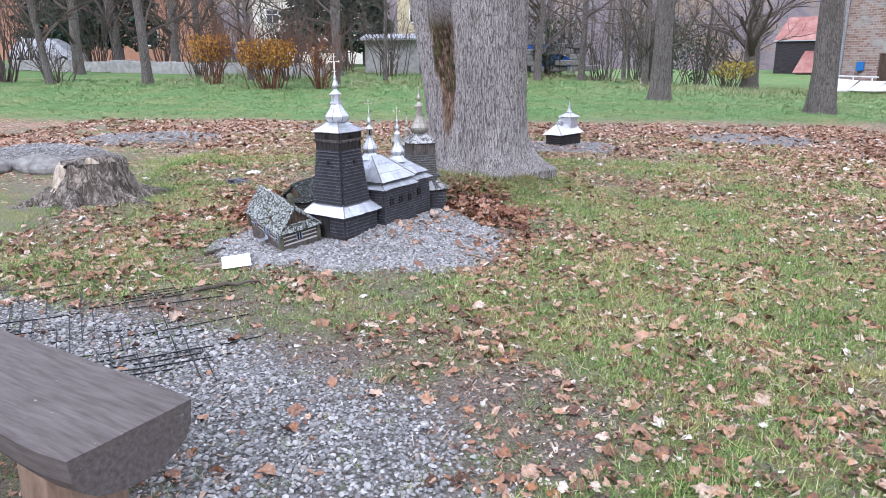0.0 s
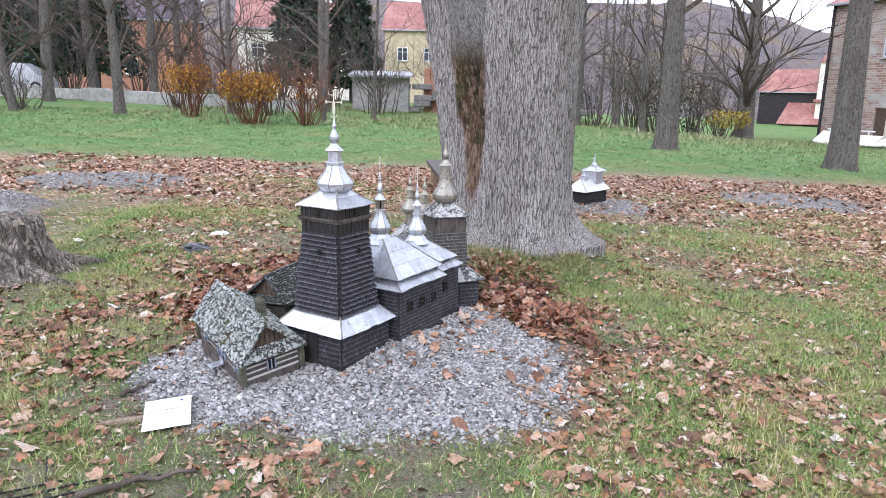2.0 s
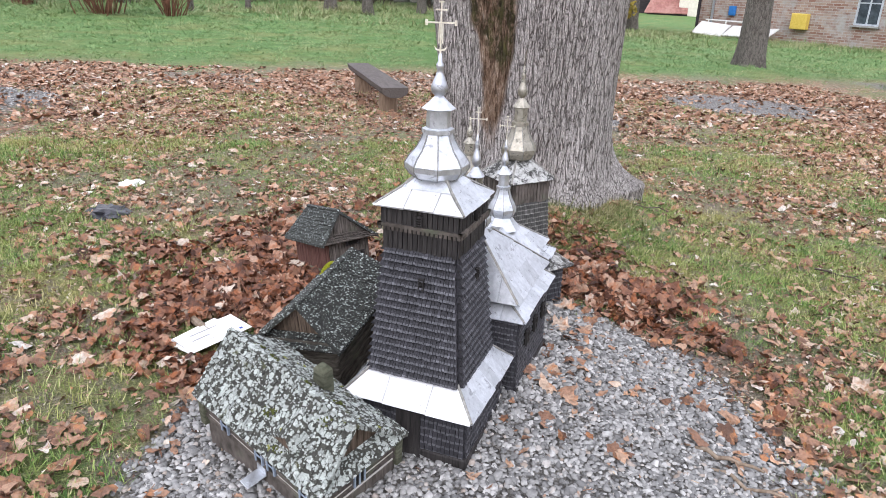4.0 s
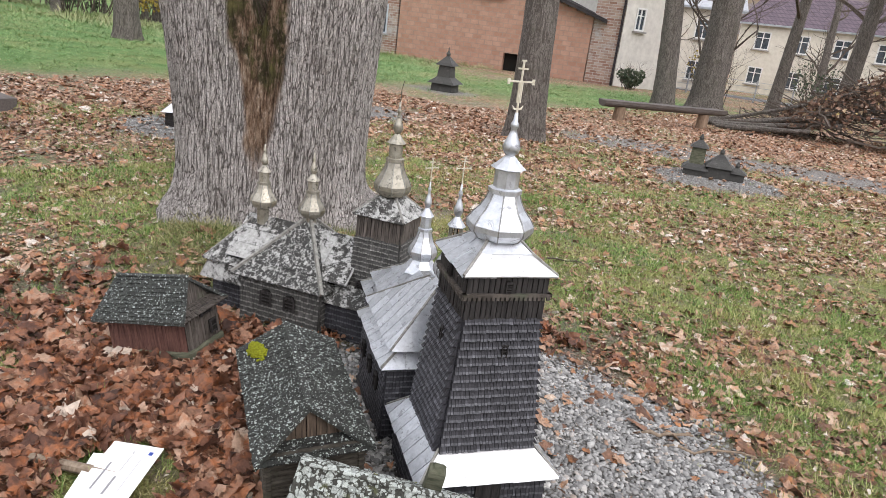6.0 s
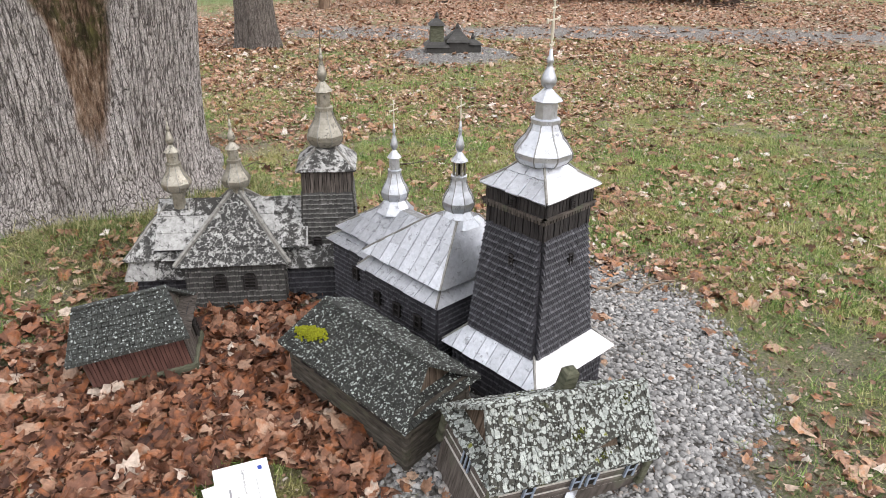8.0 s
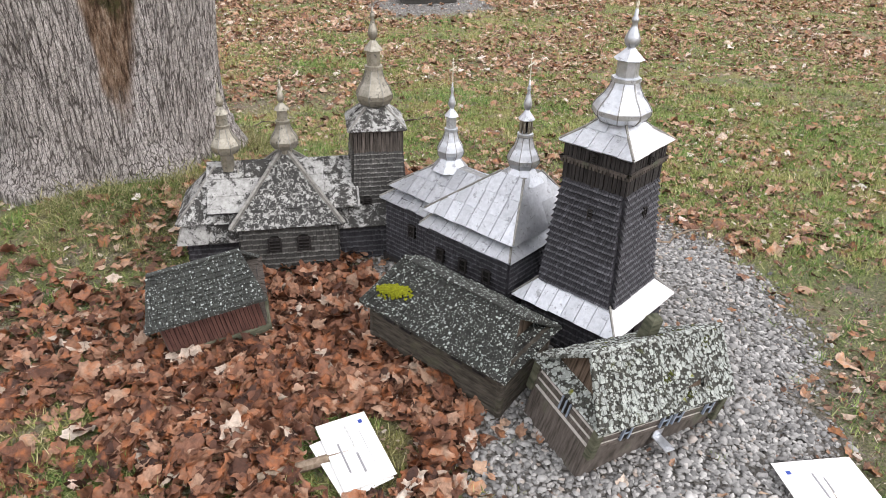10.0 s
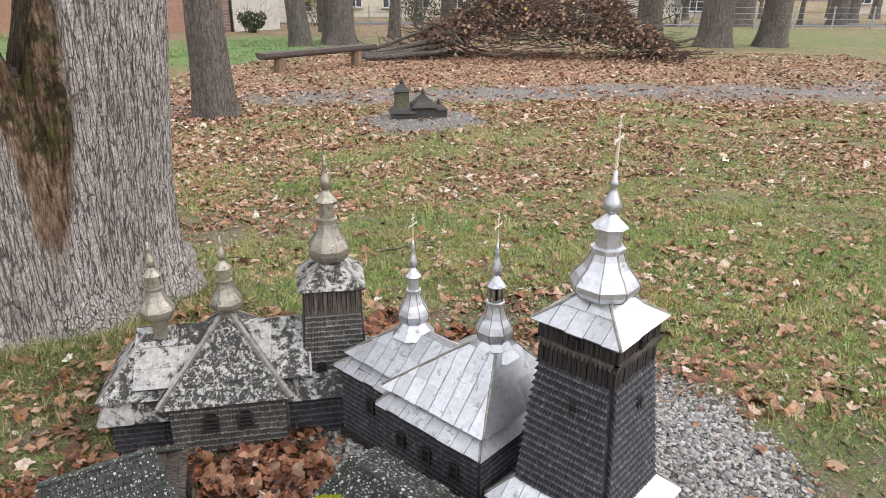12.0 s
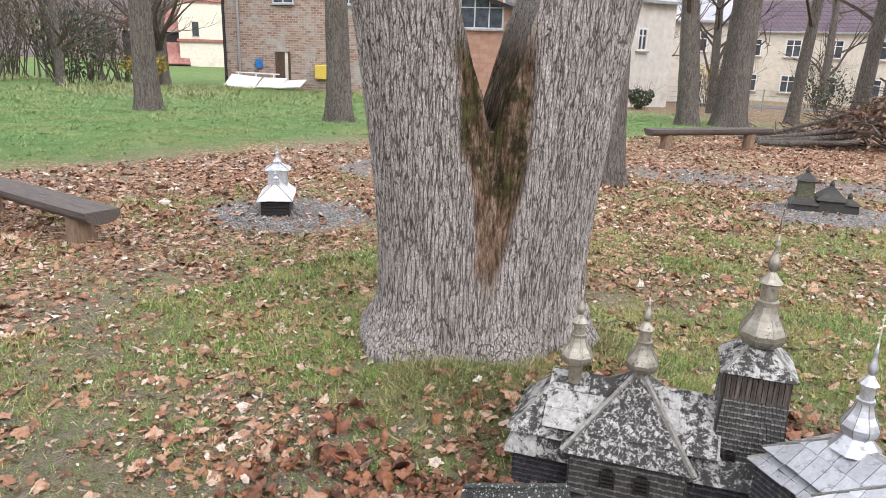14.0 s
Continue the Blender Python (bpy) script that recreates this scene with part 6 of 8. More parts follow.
ME = thing("model_belfry", pose(13.85, 12.0, float(gz(13.85, 12.0)) - 0.02, 0, 0, 20), "dark wooden model belfry with tiered shingle roofs", "model church", "model buildings")
bm = bmesh.new()
frustum(bm, [(0, 0.32, 0.32), (0.25, 0.30, 0.30)])
frustum(bm, [(0.25, 0.22, 0.22), (0.75, 0.17, 0.17)])
part("wall", bm, M_OLDSHINGLE, ME)
bm = bmesh.new()
tier_roof(bm, 0.40, 0.40, 0.25, 0.42, 3, 0, 0, 0.2)
part("skirt_roof", bm, M_OLDSHINGLE, ME)
bm = bmesh.new()
tier_roof(bm, 0.26, 0.26, 0.75, 1.0, 4, 0, 0, 0.03)
lathe(bm, [(0.05, 1.0), (0.07, 1.06), (0.02, 1.14), (0.01, 1.24)], 8)
part("stepped_roof", bm, M_OLDSHINGLE, ME)
# ---------------------------------------------------------------- loose things in the park
def bench(x, y, turn, length, width, height, thick, leg_at, label):
    """Half-log seat, flat side up, on two log blocks; the seat runs along local x from its end at 0."""
    b = thing("log_bench", pose(x, y, float(gz(x, y)), 0, 0, turn), label, "bench", "log benches")
    bm = bmesh.new()
    n, m = 15, 22
    loops = []
    for i in range(m):
        u = i / (m - 1)
        cx = u * length
        ring = []
        e = 1 - 0.04 * (1 if i in (0, m - 1) else 0)
        for k in range(n):
            if k < 5:
                yy, zz = lerp(-0.5, 0.5, k / 4) * width, 0.0
            else:
                a = math.pi * (k - 4) / (n - 4)
                yy, zz = 0.5 * width * math.cos(a), -thick * math.sin(a) ** 0.7
            w = 0.018 * noise.noise(Vector((cx * 2.5, yy * 5, zz * 5 + x)))
            ring.append(bm.verts.new((cx, yy * e + w, height + zz * e + 0.4 * w)))
        loops.append(ring)
    for a, c in zip(loops, loops[1:]):
        for k in range(n):
            bm.faces.new((a[k], c[k], c[(k + 1) % n], a[(k + 1) % n]))
    bm.faces.new(loops[0])
    bm.faces.new(loops[-1][::-1])
    bmesh.ops.recalc_face_normals(bm, faces=bm.faces)
    part("seat", bm, M_BENCH, b, "split-log seat with worn grey-brown paint")
    for q in leg_at:
        bm = bmesh.new()
        pts = [(q, 0, -0.08), (q, 0, 0.1), (q + 0.01, 0, height - thick * 0.75)]
        tube(bm, pts, [width * 0.36, width * 0.36, width * 0.34], 14)
        part("leg", bm, M_BENCHLEG, b, "short upright log leg")
    return b


bench(-0.06, -3.97, 149, 2.2, 0.43, 0.42, 0.19, (0.38, 1.8), "brown half-log bench beside the gravel path")
bench(0.80, 6.95, 95, 2.8, 0.36, 0.36, 0.14, (0.42, 2.3), "weathered half-log bench on the leafy lawn")
bench(14.6, 7.35, -33, 3.7, 0.42, 0.50, 0.17, (0.55, 3.1), "long weathered log bench near the brush pile")

# stump
ST = thing("tree_stump", pose(-3.02, 1.60, float(gz(-3.02, 1.60)) - 0.04), "old sawn tree stump with split sides and pale fresh cut", "stump")
bm = bmesh.new()
stem_mesh(bm, [(0.05 * i / 13, 0, 0.50 * i / 13) for i in range(14)], [0.40 - 0.11 * (i / 13) for i in range(14)], 64, 0.10, 4.2, 0.55, 0.16, 5)
for v in bm.verts:
    if v.co.z > 0.47:
        v.co.z += 0.11 * noise.noise(v.co * 7) - 0.02
for f in bm.faces:
    c = f.calc_center_median()
    a = math.degrees(math.atan2(c.y, c.x))
    if c.z > 0.22 + 0.06 * noise.noise(c * 9) and -142 < a < -108 or c.z > 0.475 and -70 < a < 10:
        f.material_index = 1
part("stump_body", bm, [M_STUMP, M_FRESHWOOD], ST, smooth=True)
for i in range(4):
    bm = bmesh.new()
    a = radians(-150 + i * 60)
    tube(bm, [(0.36 * math.cos(a), 0.36 * math.sin(a), 0.12), (0.56 * math.cos(a + 0.1), 0.56 * math.sin(a + 0.1), 0.05), (0.85 * math.cos(a + 0.2), 0.85 * math.sin(a + 0.2), 0.0)], [0.12, 0.08, 0.03], 8)
    part("root", bm, M_STUMP, ST, smooth=True)


# flat stones by the gravel mound
for i, (x, y, sx, sy, sz) in enumerate(((-4.55, 3.35, 0.5, 0.28, 0.2), (-4.15, 3.55, 0.32, 0.24, 0.16), (-5.05, 3.25, 0.3, 0.2, 0.14))):
    bm = bmesh.new()
    bmesh.ops.create_icosphere(bm, subdivisions=3, radius=0.5)
    for v in bm.verts:
        v.co *= 1 + 0.22 * noise.noise(v.co * 2.2 + Vector((i * 5, 0, 0)))
        v.co = Vector((v.co.x * sx * 1.6, v.co.y * sy * 1.6, v.co.z * sz * 1.6))
    o = part("field_stone", bm, M_STONEBLOCK)
    o.matrix_world = pose(x, y, float(gz(x, y)) + 0.03, 0, 0, i * 40)
    tagged(o, "flat grey field stone beside a gravel mound", "stone", "field stones")


def sign(m, label, lines, second=False, wide=0.21, words=""):
    """Laminated sheet on a lying stick; local x is along the sheet's top edge, y up the sheet."""
    t = thing("paper_sign", m, label, "sign", "paper signs")
    bm = bmesh.new()
    box(bm, 0, 0, 0, wide, 0.297, 0.003, bevel=0.001)
    part("sheet", bm, M_PAPER, t, "white laminated sheet")
    bm = bmesh.new()
    for y, w, h, x in lines:
        box(bm, x, y, 0.0022, w, h, 0.0012)
    part("printed_lines", bm, M_INK, t, "unreadable grey print")
    if words:
        tc = bpy.data.curves.new("lettering", "FONT")
        tc.body, tc.size = words, 0.0135
        to = bpy.data.objects.new("lettering", tc)
        me = bpy.data.meshes.new_from_object(to)
        bpy.data.objects.remove(to)
        me.materials.clear()
        me.materials.append(M_INK)
        me.transform(Matrix.Translation((0.0, 0.118, 0.0024)) @ Matrix.Rotation(radians(-90), 4, "Z"))
        lt = new("lettering", me)
        lt.parent = t
        tagged(lt, "grey printed words")
    bm = bmesh.new()
    box(bm, 0.060, 0.110, 0.0022, 0.014, 0.016, 0.0014)
    part("emblem", bm, M_BLUEINK, t, "small blue emblem")
    if second:
        bm = bmesh.new()
        box(bm, -0.030, -0.03, -0.010, 0.18, 0.26, 0.003, pose(0, 0, 0, 0, 0, 7))
        part("second_sheet", bm, M_PAPER, t, "second sheet underneath")
    bm = bmesh.new()
    tube(bm, [(-0.32, 0.03, -0.020), (-0.1, 0.01, -0.016), (0.05, 0.0, -0.014)], [0.017, 0.019, 0.015], 8)
    part("stick", bm, M_STAKE, t, "bare stick holding the sheet")
    return t


SG = Matrix.Translation((-0.895, 0.742, 0.080)) @ Matrix.Rotation(radians(-54), 4, "Z") @ Matrix.Rotation(radians(4), 4, "X")
sign(SG, "pair of white laminated paper signs on a stick", [(-0.058, 0.008, 0.085, 0.002), (-0.02, 0.007, 0.13, -0.045), (0.0, 0.0012, 0.16, 0.042)], True, 0.18, "Zagroda łemkowska")
SG = Matrix.Translation((-0.735, -0.815, 0.052)) @ Matrix.Rotation(radians(18), 4, "Z") @ Matrix.Rotation(radians(-3), 4, "Y") @ Matrix.Rotation(radians(2), 4, "X")
sign(SG, "white laminated paper sign lying on short grass", [(0.03, 0.10, 0.007, 0.0), (0.0, 0.06, 0.005, 0.0)])

# rubbish and sticks
M_BAG = plain("dark_plastic", (0.02, 0.02, 0.025), (0.05, 0.05, 0.06), 12, 0.35, 0, 0.6, 0.01)
for nm, x, y, s, mt, lb in (("plastic_bag", -1.78, 2.75, 0.13, M_BAG, "crumpled dark plastic bag on the leaves"), ("paper_scrap", -1.80, 3.55, 0.09, M_PAPER, "crumpled white paper scrap on the leaves")):
    bm = bmesh.new()
    bmesh.ops.create_icosphere(bm, subdivisions=3, radius=s)
    for v in bm.verts:
        v.co *= 1 + 0.5 * noise.noise(v.co * 22)
        v.co.z = max(0, v.co.z * 0.45)
    o = part(nm, bm, mt)
    o.matrix_world = pose(x, y, float(gz(x, y)) + 0.004)
    tagged(o, lb, "litter")
STICKS = [(1.05, -0.55, 0.42, -48, 0.009), (1.0, -0.38, 0.24, -46, 0.011), (-0.62, -1.42, 0.42, 24, 0.016), (-2.05, -1.55, 0.9, 22, 0.010), (2.0, 2.4, 0.5, -50, 0.007),
          (2.9, 1.2, 0.45, -48, 0.007), (-0.98, -0.55, 0.20, 60, 0.014)]
for i, (x, y, ln, a, r) in enumerate(STICKS):
    bm = bmesh.new()
    pts = [(ln * (k / 6 - 0.5), 0.03 * ln * noise.noise(Vector((k * 0.8, i * 3.1, 0))) * 4, r * 0.8 + 0.01 * (k % 2)) for k in range(7)]
    tube(bm, pts, [r * (1.0 - 0.09 * k) for k in range(7)], 7)
    if ln > 0.4:
        tube(bm, [pts[3], (pts[3][0] + 0.08 * ln, 0.12 * ln, 0.02)], [r * 0.6, r * 0.3], 5)
    o = part("fallen_stick", bm, M_STAKE if i < 2 else M_TWIG, smooth=True)
    o.matrix_world = pose(x, y, float(gz(x, y)) + 0.006, 0, 0, a)
    tagged(o, "pale broken stick on the gravel" if i < 2 else "thin dark fallen twig on the ground", "stick", "fallen sticks")

# black ground mesh showing through the path's gravel
GM = thing("ground_mesh", pose(-1.25, -2.35, float(gz(-1.25, -2.35))), "torn black plastic ground mesh in the path gravel", "mesh")
M_BLACKNET = plain("black_plastic", (0.012, 0.012, 0.013), (0.03, 0.03, 0.032), 30, 0.5)
gg = random.Random(4)
for i in range(23):
    for way in (0, 1):
        a = radians(28 if way == 0 else 118)
        off = (i - 11) * 0.062
        for piece in range(2):
            mid_ = gg.uniform(-0.75, 0.75)
            half = gg.uniform(0.10, 0.38)
            pts = []
            for k in range(8):
                s_ = lerp(mid_ - half, mid_ + half, k / 7)
                x, y = math.cos(a) * s_ - math.sin(a) * off, math.sin(a) * s_ + math.cos(a) * off
                z = float(gz(x - 1.25, y - 2.35) - gz(-1.25, -2.35)) + 0.008 + 0.007 * noise.noise(Vector((x * 5, y * 5, way)))
                pts.append((x, y, z))
            bm = bmesh.new()
            tube(bm, pts, [0.0042] * 8, 4)
            part("mesh_strand", bm, M_BLACKNET, GM)

# ---------------------------------------------------------------- brush pile
M_BRUSHLEAF = island("brush_leaf", [(0.0, (0.085, 0.052, 0.038)), (0.4, (0.22, 0.125, 0.085)), (0.75, (0.36, 0.235, 0.165)), (0.95, (0.52, 0.40, 0.30)), (1.0, (0.50, 0.38, 0.10))], 0.8, 30)
BP = thing("brush_pile", pose(21.0, 1.6, float(gz(21.0, 1.6)) - 0.05), "large heap of cut branches with withered brown leaves", "brush pile")
bg = random.Random(31)


def pile_h(u, v):
    """Height of the heap; u along, v across."""
    lump = 1 + 0.30 * math.sin(2.1 * u + 0.7) * math.cos(1.7 * v) + 0.16 * math.sin(5.3 * u + 2.0 * v)
    return 1.75 * lump * max(0.0, 1 - (abs(u + 0.9) / 4.3) ** 2.6) * max(0.0, 1 - (abs(v) / 2.3) ** 2)


bm = bmesh.new()
for i in range(1100):
    u, v = bg.uniform(-5.0, 4.2), bg.gauss(0, 0.9)
    h = pile_h(u, v)
    ln = bg.uniform(0.8, 2.6)
    a, e = bg.gauss(1.4, 0.7) + (math.pi if bg.random() < 0.5 else 0), bg.uniform(-0.3, 0.5)
    z = h * bg.uniform(0.45, 1.12) + 0.05
    pts = []
    for k in range(5):
        s_ = (k / 4 - 0.5) * ln
        pts.append((v + math.cos(a) * s_ + 0.10 * bg.gauss(0, 1), u + math.sin(a) * s_ + 0.1 * bg.gauss(0, 1), max(0.05, z + math.sin(e) * s_ + 0.06 * bg.gauss(0, 1))))
    r = bg.choice((0.006, 0.007, 0.009, 0.012, 0.016, 0.022, 0.035))
    tube(bm, pts, [r * (1 - 0.15 * k) for k in range(5)], 4, cap=False)
part("branch_tangle", bm, M_TWIG, BP, "tangle of dark cut branches", kind="stuff")
for i, (u0, v0, u1, v1, z1, r) in enumerate(((4.7, -1.9, 0.3, -0.6, 1.1, 0.08), (4.4, -2.1, 1.2, -1.2, 0.5, 0.10), (5.0, -1.5, 1.0, -0.2, 1.5, 0.06), (4.2, -2.3, 1.8, -2.0, 0.25, 0.09))):
    bm = bmesh.new()
    tube(bm, [(lerp(v0, v1, k / 6) + 0.08 * math.sin(k * 1.7 + i), lerp(u0, u1, k / 6), 0.12 + z1 * (k / 6) ** 1.3) for k in range(7)], [r * (1 - 0.07 * k) for k in range(7)], 8)
    part("thick_limb", bm, M_BARK2, BP, "thick grey cut limb")
nl = 8000
uu, vv = nrg.uniform(-5.2, 3.4, nl), nrg.normal(0, 1.0, nl)
hh = np.array([pile_h(a, b) for a, b in zip(uu, vv)])
kp = hh > 0.1
uu, vv, hh = uu[kp], vv[kp], hh[kp]
bl = scatter("withered_leaves", leaf_shapes, LEAF, np.stack([vv, uu, hh * nrg.uniform(0.70, 1.22, len(uu)) + 0.05], -1), np.repeat(nrg.uniform(0.06, 0.14, len(uu))[:, None], 3, 1), 1.0, M_BRUSHLEAF,
             "withered brown leaves still on the branches", "", nrg)
bl.parent = BP
# ---------------------------------------------------------------- buildings
M_BRICK = brickwork("old_brick", (0.27, 0.135, 0.095), (0.43, 0.33, 0.27), (0.46, 0.43, 0.39), 0.42, 0.14, (0.43, 0.41, 0.385), 0.50)
M_BLOCK = brickwork("orange_block", (0.42, 0.23, 0.16), (0.50, 0.30, 0.22), (0.38, 0.26, 0.20), 0.50, 0.26)
M_CREAM = plain("cream_plaster", (0.62, 0.575, 0.49), (0.75, 0.705, 0.62), 3, 0.9, 0, 0.1, 0.01, stain=(0.5, 0.46, 0.38), stain_scale=0.4, stain_cut=(0.55, 0.8))
M_WHITEPL = plain("white_plaster", (0.58, 0.56, 0.51), (0.72, 0.70, 0.64), 3, 0.9, 0, 0.1, 0.01, stain=(0.45, 0.42, 0.38), stain_scale=0.5, stain_cut=(0.55, 0.8))
M_REDROOF = plain("rusty_red_roof", (0.22, 0.085, 0.070), (0.36, 0.165, 0.135), 2.5, 0.6, 0.1, 0.2, 0.01, stain=(0.42, 0.24, 0.19), stain_scale=0.5, stain_cut=(0.5, 0.7))
M_TILEROOF = brickwork("purple_brown_tiles", (0.115, 0.085, 0.105), (0.15, 0.11, 0.13), (0.07, 0.05, 0.065), 0.35, 0.33)
M_GREYROOF = plain("grey_sheet_roof", (0.30, 0.31, 0.33), (0.42, 0.43, 0.45), 3, 0.5, 0.2, 0.1)
M_DARKTIMBER = plain("dark_timber_wall", (0.018, 0.016, 0.018), (0.055, 0.048, 0.050), 6, 0.8, 0, 0.3, 0.01, (0.2, 0.2, 2))
M_GLASS = plain("window_glass", (0.035, 0.045, 0.055), (0.10, 0.12, 0.14), 2, 0.08, 0, 0.05)
M_WFRAME = plain("painted_window_frame", (0.38, 0.42, 0.46), (0.55, 0.58, 0.62), 8, 0.6)
M_WHITEFRAME = plain("white_window_frame", (0.70, 0.70, 0.68), (0.80, 0.80, 0.78), 8, 0.5)
M_DOORWOOD = plain("old_brown_door", (0.06, 0.040, 0.030), (0.14, 0.095, 0.070), 8, 0.7, 0, 0.3, 0.01, (4, 4, 0.4))
M_PIPE = plain("zinc_pipe", (0.34, 0.36, 0.38), (0.48, 0.50, 0.52), 6, 0.4, 0.6)
M_YELLOWBOX = plain("yellow_enamel", (0.62, 0.44, 0.07), (0.72, 0.54, 0.12), 10, 0.4)
M_BLUEBOX = plain("blue_enamel", (0.02, 0.14, 0.42), (0.04, 0.20, 0.52), 10, 0.4)
M_PANEL = plain("pale_board_panel", (0.58, 0.57, 0.54), (0.74, 0.73, 0.70), 4, 0.7, 0, 0.2, 0.01, (6, 0.4, 1))
M_CONCRETE = plain("grey_concrete", (0.26, 0.25, 0.235), (0.42, 0.41, 0.39), 4, 0.9, 0, 0.4, 0.01)
M_ASPHALT = plain("asphalt", (0.10, 0.10, 0.105), (0.16, 0.16, 0.165), 20, 0.8, 0, 0.3, 0.01)
M_ORANGEWALL = plain("ochre_red_wall", (0.34, 0.17, 0.11), (0.44, 0.24, 0.16), 2, 0.9)
M_YELLOWWALL = plain("yellow_wall", (0.46, 0.38, 0.24), (0.56, 0.48, 0.33), 2, 0.9)


def wall_frame(a, b):
    """A frame whose x runs from a to b along a wall's foot, and -y outward (to the right of the way)."""
    a, b = Vector((*a, 0)), Vector((*b, 0))
    ang = math.atan2(b.y - a.y, b.x - a.x)
    return Matrix.Translation((a.x, a.y, float(gz(a.x, a.y)))) @ Matrix.Rotation(ang, 4, "Z"), (b - a).length


def house_window(parent, m, x, z, w, h, frame_mat, panes=2, sill=True):
    bm = bmesh.new()
    box(bm, x, 0.06, z + h / 2, w, 0.06, h, m)
    win = part("window", bm, M_GLASS, parent, "dark glazed window")
    bm = bmesh.new()
    t = 0.09
    for s in (-1, 1):
        box(bm, x + s * (w / 2 - t / 2), 0.01, z + h / 2, t, 0.10, h, m)
        box(bm, x, 0.01, z + h / 2 + s * (h / 2 - t / 2), w - 2 * t, 0.10, t, m)
    for k in range(1, panes):
        box(bm, x - w / 2 + w * k / panes, 0.015, z + h / 2, t * 0.8, 0.08, h - 2 * t, m)
    box(bm, x, 0.015, z + h * 0.66, w - 2 * t, 0.07, t * 0.7, m)
    part("frame", bm, frame_mat, win)
    if sill:
        bm = bmesh.new()
        box(bm, x, -0.08, z - 0.05, w + 0.2, 0.2, 0.08, m)
        part("sill", bm, M_CONCRETE, win)


def house(name, a, b, depth, height, roof_h, wall_mat, roof_mat, label, windows=(), frame_mat=M_WHITEFRAME, overhang=0.35, base=0.6, hip=0.0, category="house"):
    """A building whose front stands on a-b (its outside to the right of that way); windows: (x, z, w, h, panes). Openings are cut through the front wall."""
    m, ln = wall_frame(a, b)
    t = thing(name, m, label, category, "buildings")
    bm = bmesh.new()
    xs = sorted({0.0, ln, *[q for w in windows for q in (w[0] - w[2] / 2, w[0] + w[2] / 2)]})
    zs = sorted({-base, height, *[q for w in windows for q in (w[1], w[1] + w[3])]})
    for x0, x1 in zip(xs, xs[1:]):
        for z0, z1 in zip(zs, zs[1:]):
            cx, cz = (x0 + x1) / 2, (z0 + z1) / 2
            if any(abs(cx - w[0]) < w[2] / 2 and w[1] < cz < w[1] + w[3] for w in windows):
                continue
            box(bm, cx, 0.15, cz, x1 - x0, 0.3, z1 - z0)
    bmesh.ops.remove_doubles(bm, verts=bm.verts, dist=0.0005)
    part("front_wall", bm, wall_mat, t)
    for cx, cy, sx, sy in ((0.15, depth / 2 + 0.15, 0.3, depth - 0.3), (ln - 0.15, depth / 2 + 0.15, 0.3, depth - 0.3), (ln / 2, depth - 0.15, ln - 0.62, 0.3)):
        bm = bmesh.new()
        box(bm, cx, cy, (height - base) / 2, sx, sy, height + base)
        part("wall", bm, wall_mat, t)
    if roof_h:
        bm = bmesh.new()
        o = overhang
        q = [(-o, -o, height), (ln + o, -o, height), (ln + o, depth + o, height), (-o, depth + o, height)]
        r = [(hip, depth / 2, height + roof_h), (ln - hip, depth / 2, height + roof_h)]
        v = [bm.verts.new(p) for p in q + r]
        for f in ((0, 1, 5, 4), (2, 3, 4, 5), (1, 2, 5), (3, 0, 4), (3, 2, 1, 0)):
            bm.faces.new([v[i] for i in f])
        part("roof", bm, roof_mat, t)
        bm = bmesh.new()
        box(bm, ln / 2, -o, height - 0.06, ln + 2 * o, 0.12, 0.14)
        part("eaves_gutter", bm, M_PIPE, t)
    else:
        bm = bmesh.new()
        box(bm, ln / 2, depth / 2, height + 0.1, ln + 0.4, depth + 0.4, 0.2)
        part("roof", bm, roof_mat, t)
    ident = Matrix.Identity(4)
    for w in windows:
        if w[4]:
            house_window(t, ident, w[0], w[1], w[2], w[3], frame_mat, w[4])
    return t


# long brick house
WALL0, WALLD = Vector((25.1, 41.7)), Vector((0.345, -0.939))


def on_wall(d):
    """A place d metres along the line of the old house's fronts."""
    q = WALL0 + WALLD * d
    return (q.x, q.y)


BH = house("brick_house", on_wall(0.8), on_wall(12.9), 9, 8.5, 2.5, M_BRICK, M_REDROOF, "two-storey old house of bare patched brickwork",
           [(4.4, 5.2, 1.5, 2.3, 2), (8.9, 5.2, 1.5, 2.3, 2), (4.25, 0.15, 1.15, 2.15, 0), (10.8, 1.2, 1.3, 1.7, 2)], M_WFRAME)
bm = bmesh.new()
for k in range(5):
    box(bm, 4.25 - 0.46 + k * 0.23, 0.10, 1.22, 0.215, 0.06, 2.14, mat=1 if k == 3 else 0)
part("door", bm, [M_DOORWOOD, M_CREAM], BH, "old brown double door with a pale gap")
bm = bmesh.new()
tube(bm, [(1.15, -0.12, -0.2), (1.15, -0.12, 4.5), (1.13, -0.12, 8.4)], [0.08, 0.08, 0.08], 8)
part("downpipe", bm, M_PIPE, BH, "zinc rain downpipe")
bm = bmesh.new()
box(bm, 2.6, -0.12, 1.55, 0.44, 0.18, 0.55, bevel=0.02)
part("blue_box", bm, M_BLUEBOX, BH, "small blue wall box")
bm = bmesh.new()
box(bm, 7.2, -0.2, 1.2, 0.95, 0.36, 0.85, bevel=0.03)
part("yellow_box", bm, M_YELLOWBOX, BH, "yellow gas meter box")
bm = bmesh.new()
tube(bm, [(0.06, -0.10, -0.4), (0.05, -0.10, 8.4)], [0.09, 0.09], 6)
part("corner_post", bm, M_DARKTIMBER, BH, "dark corner post")

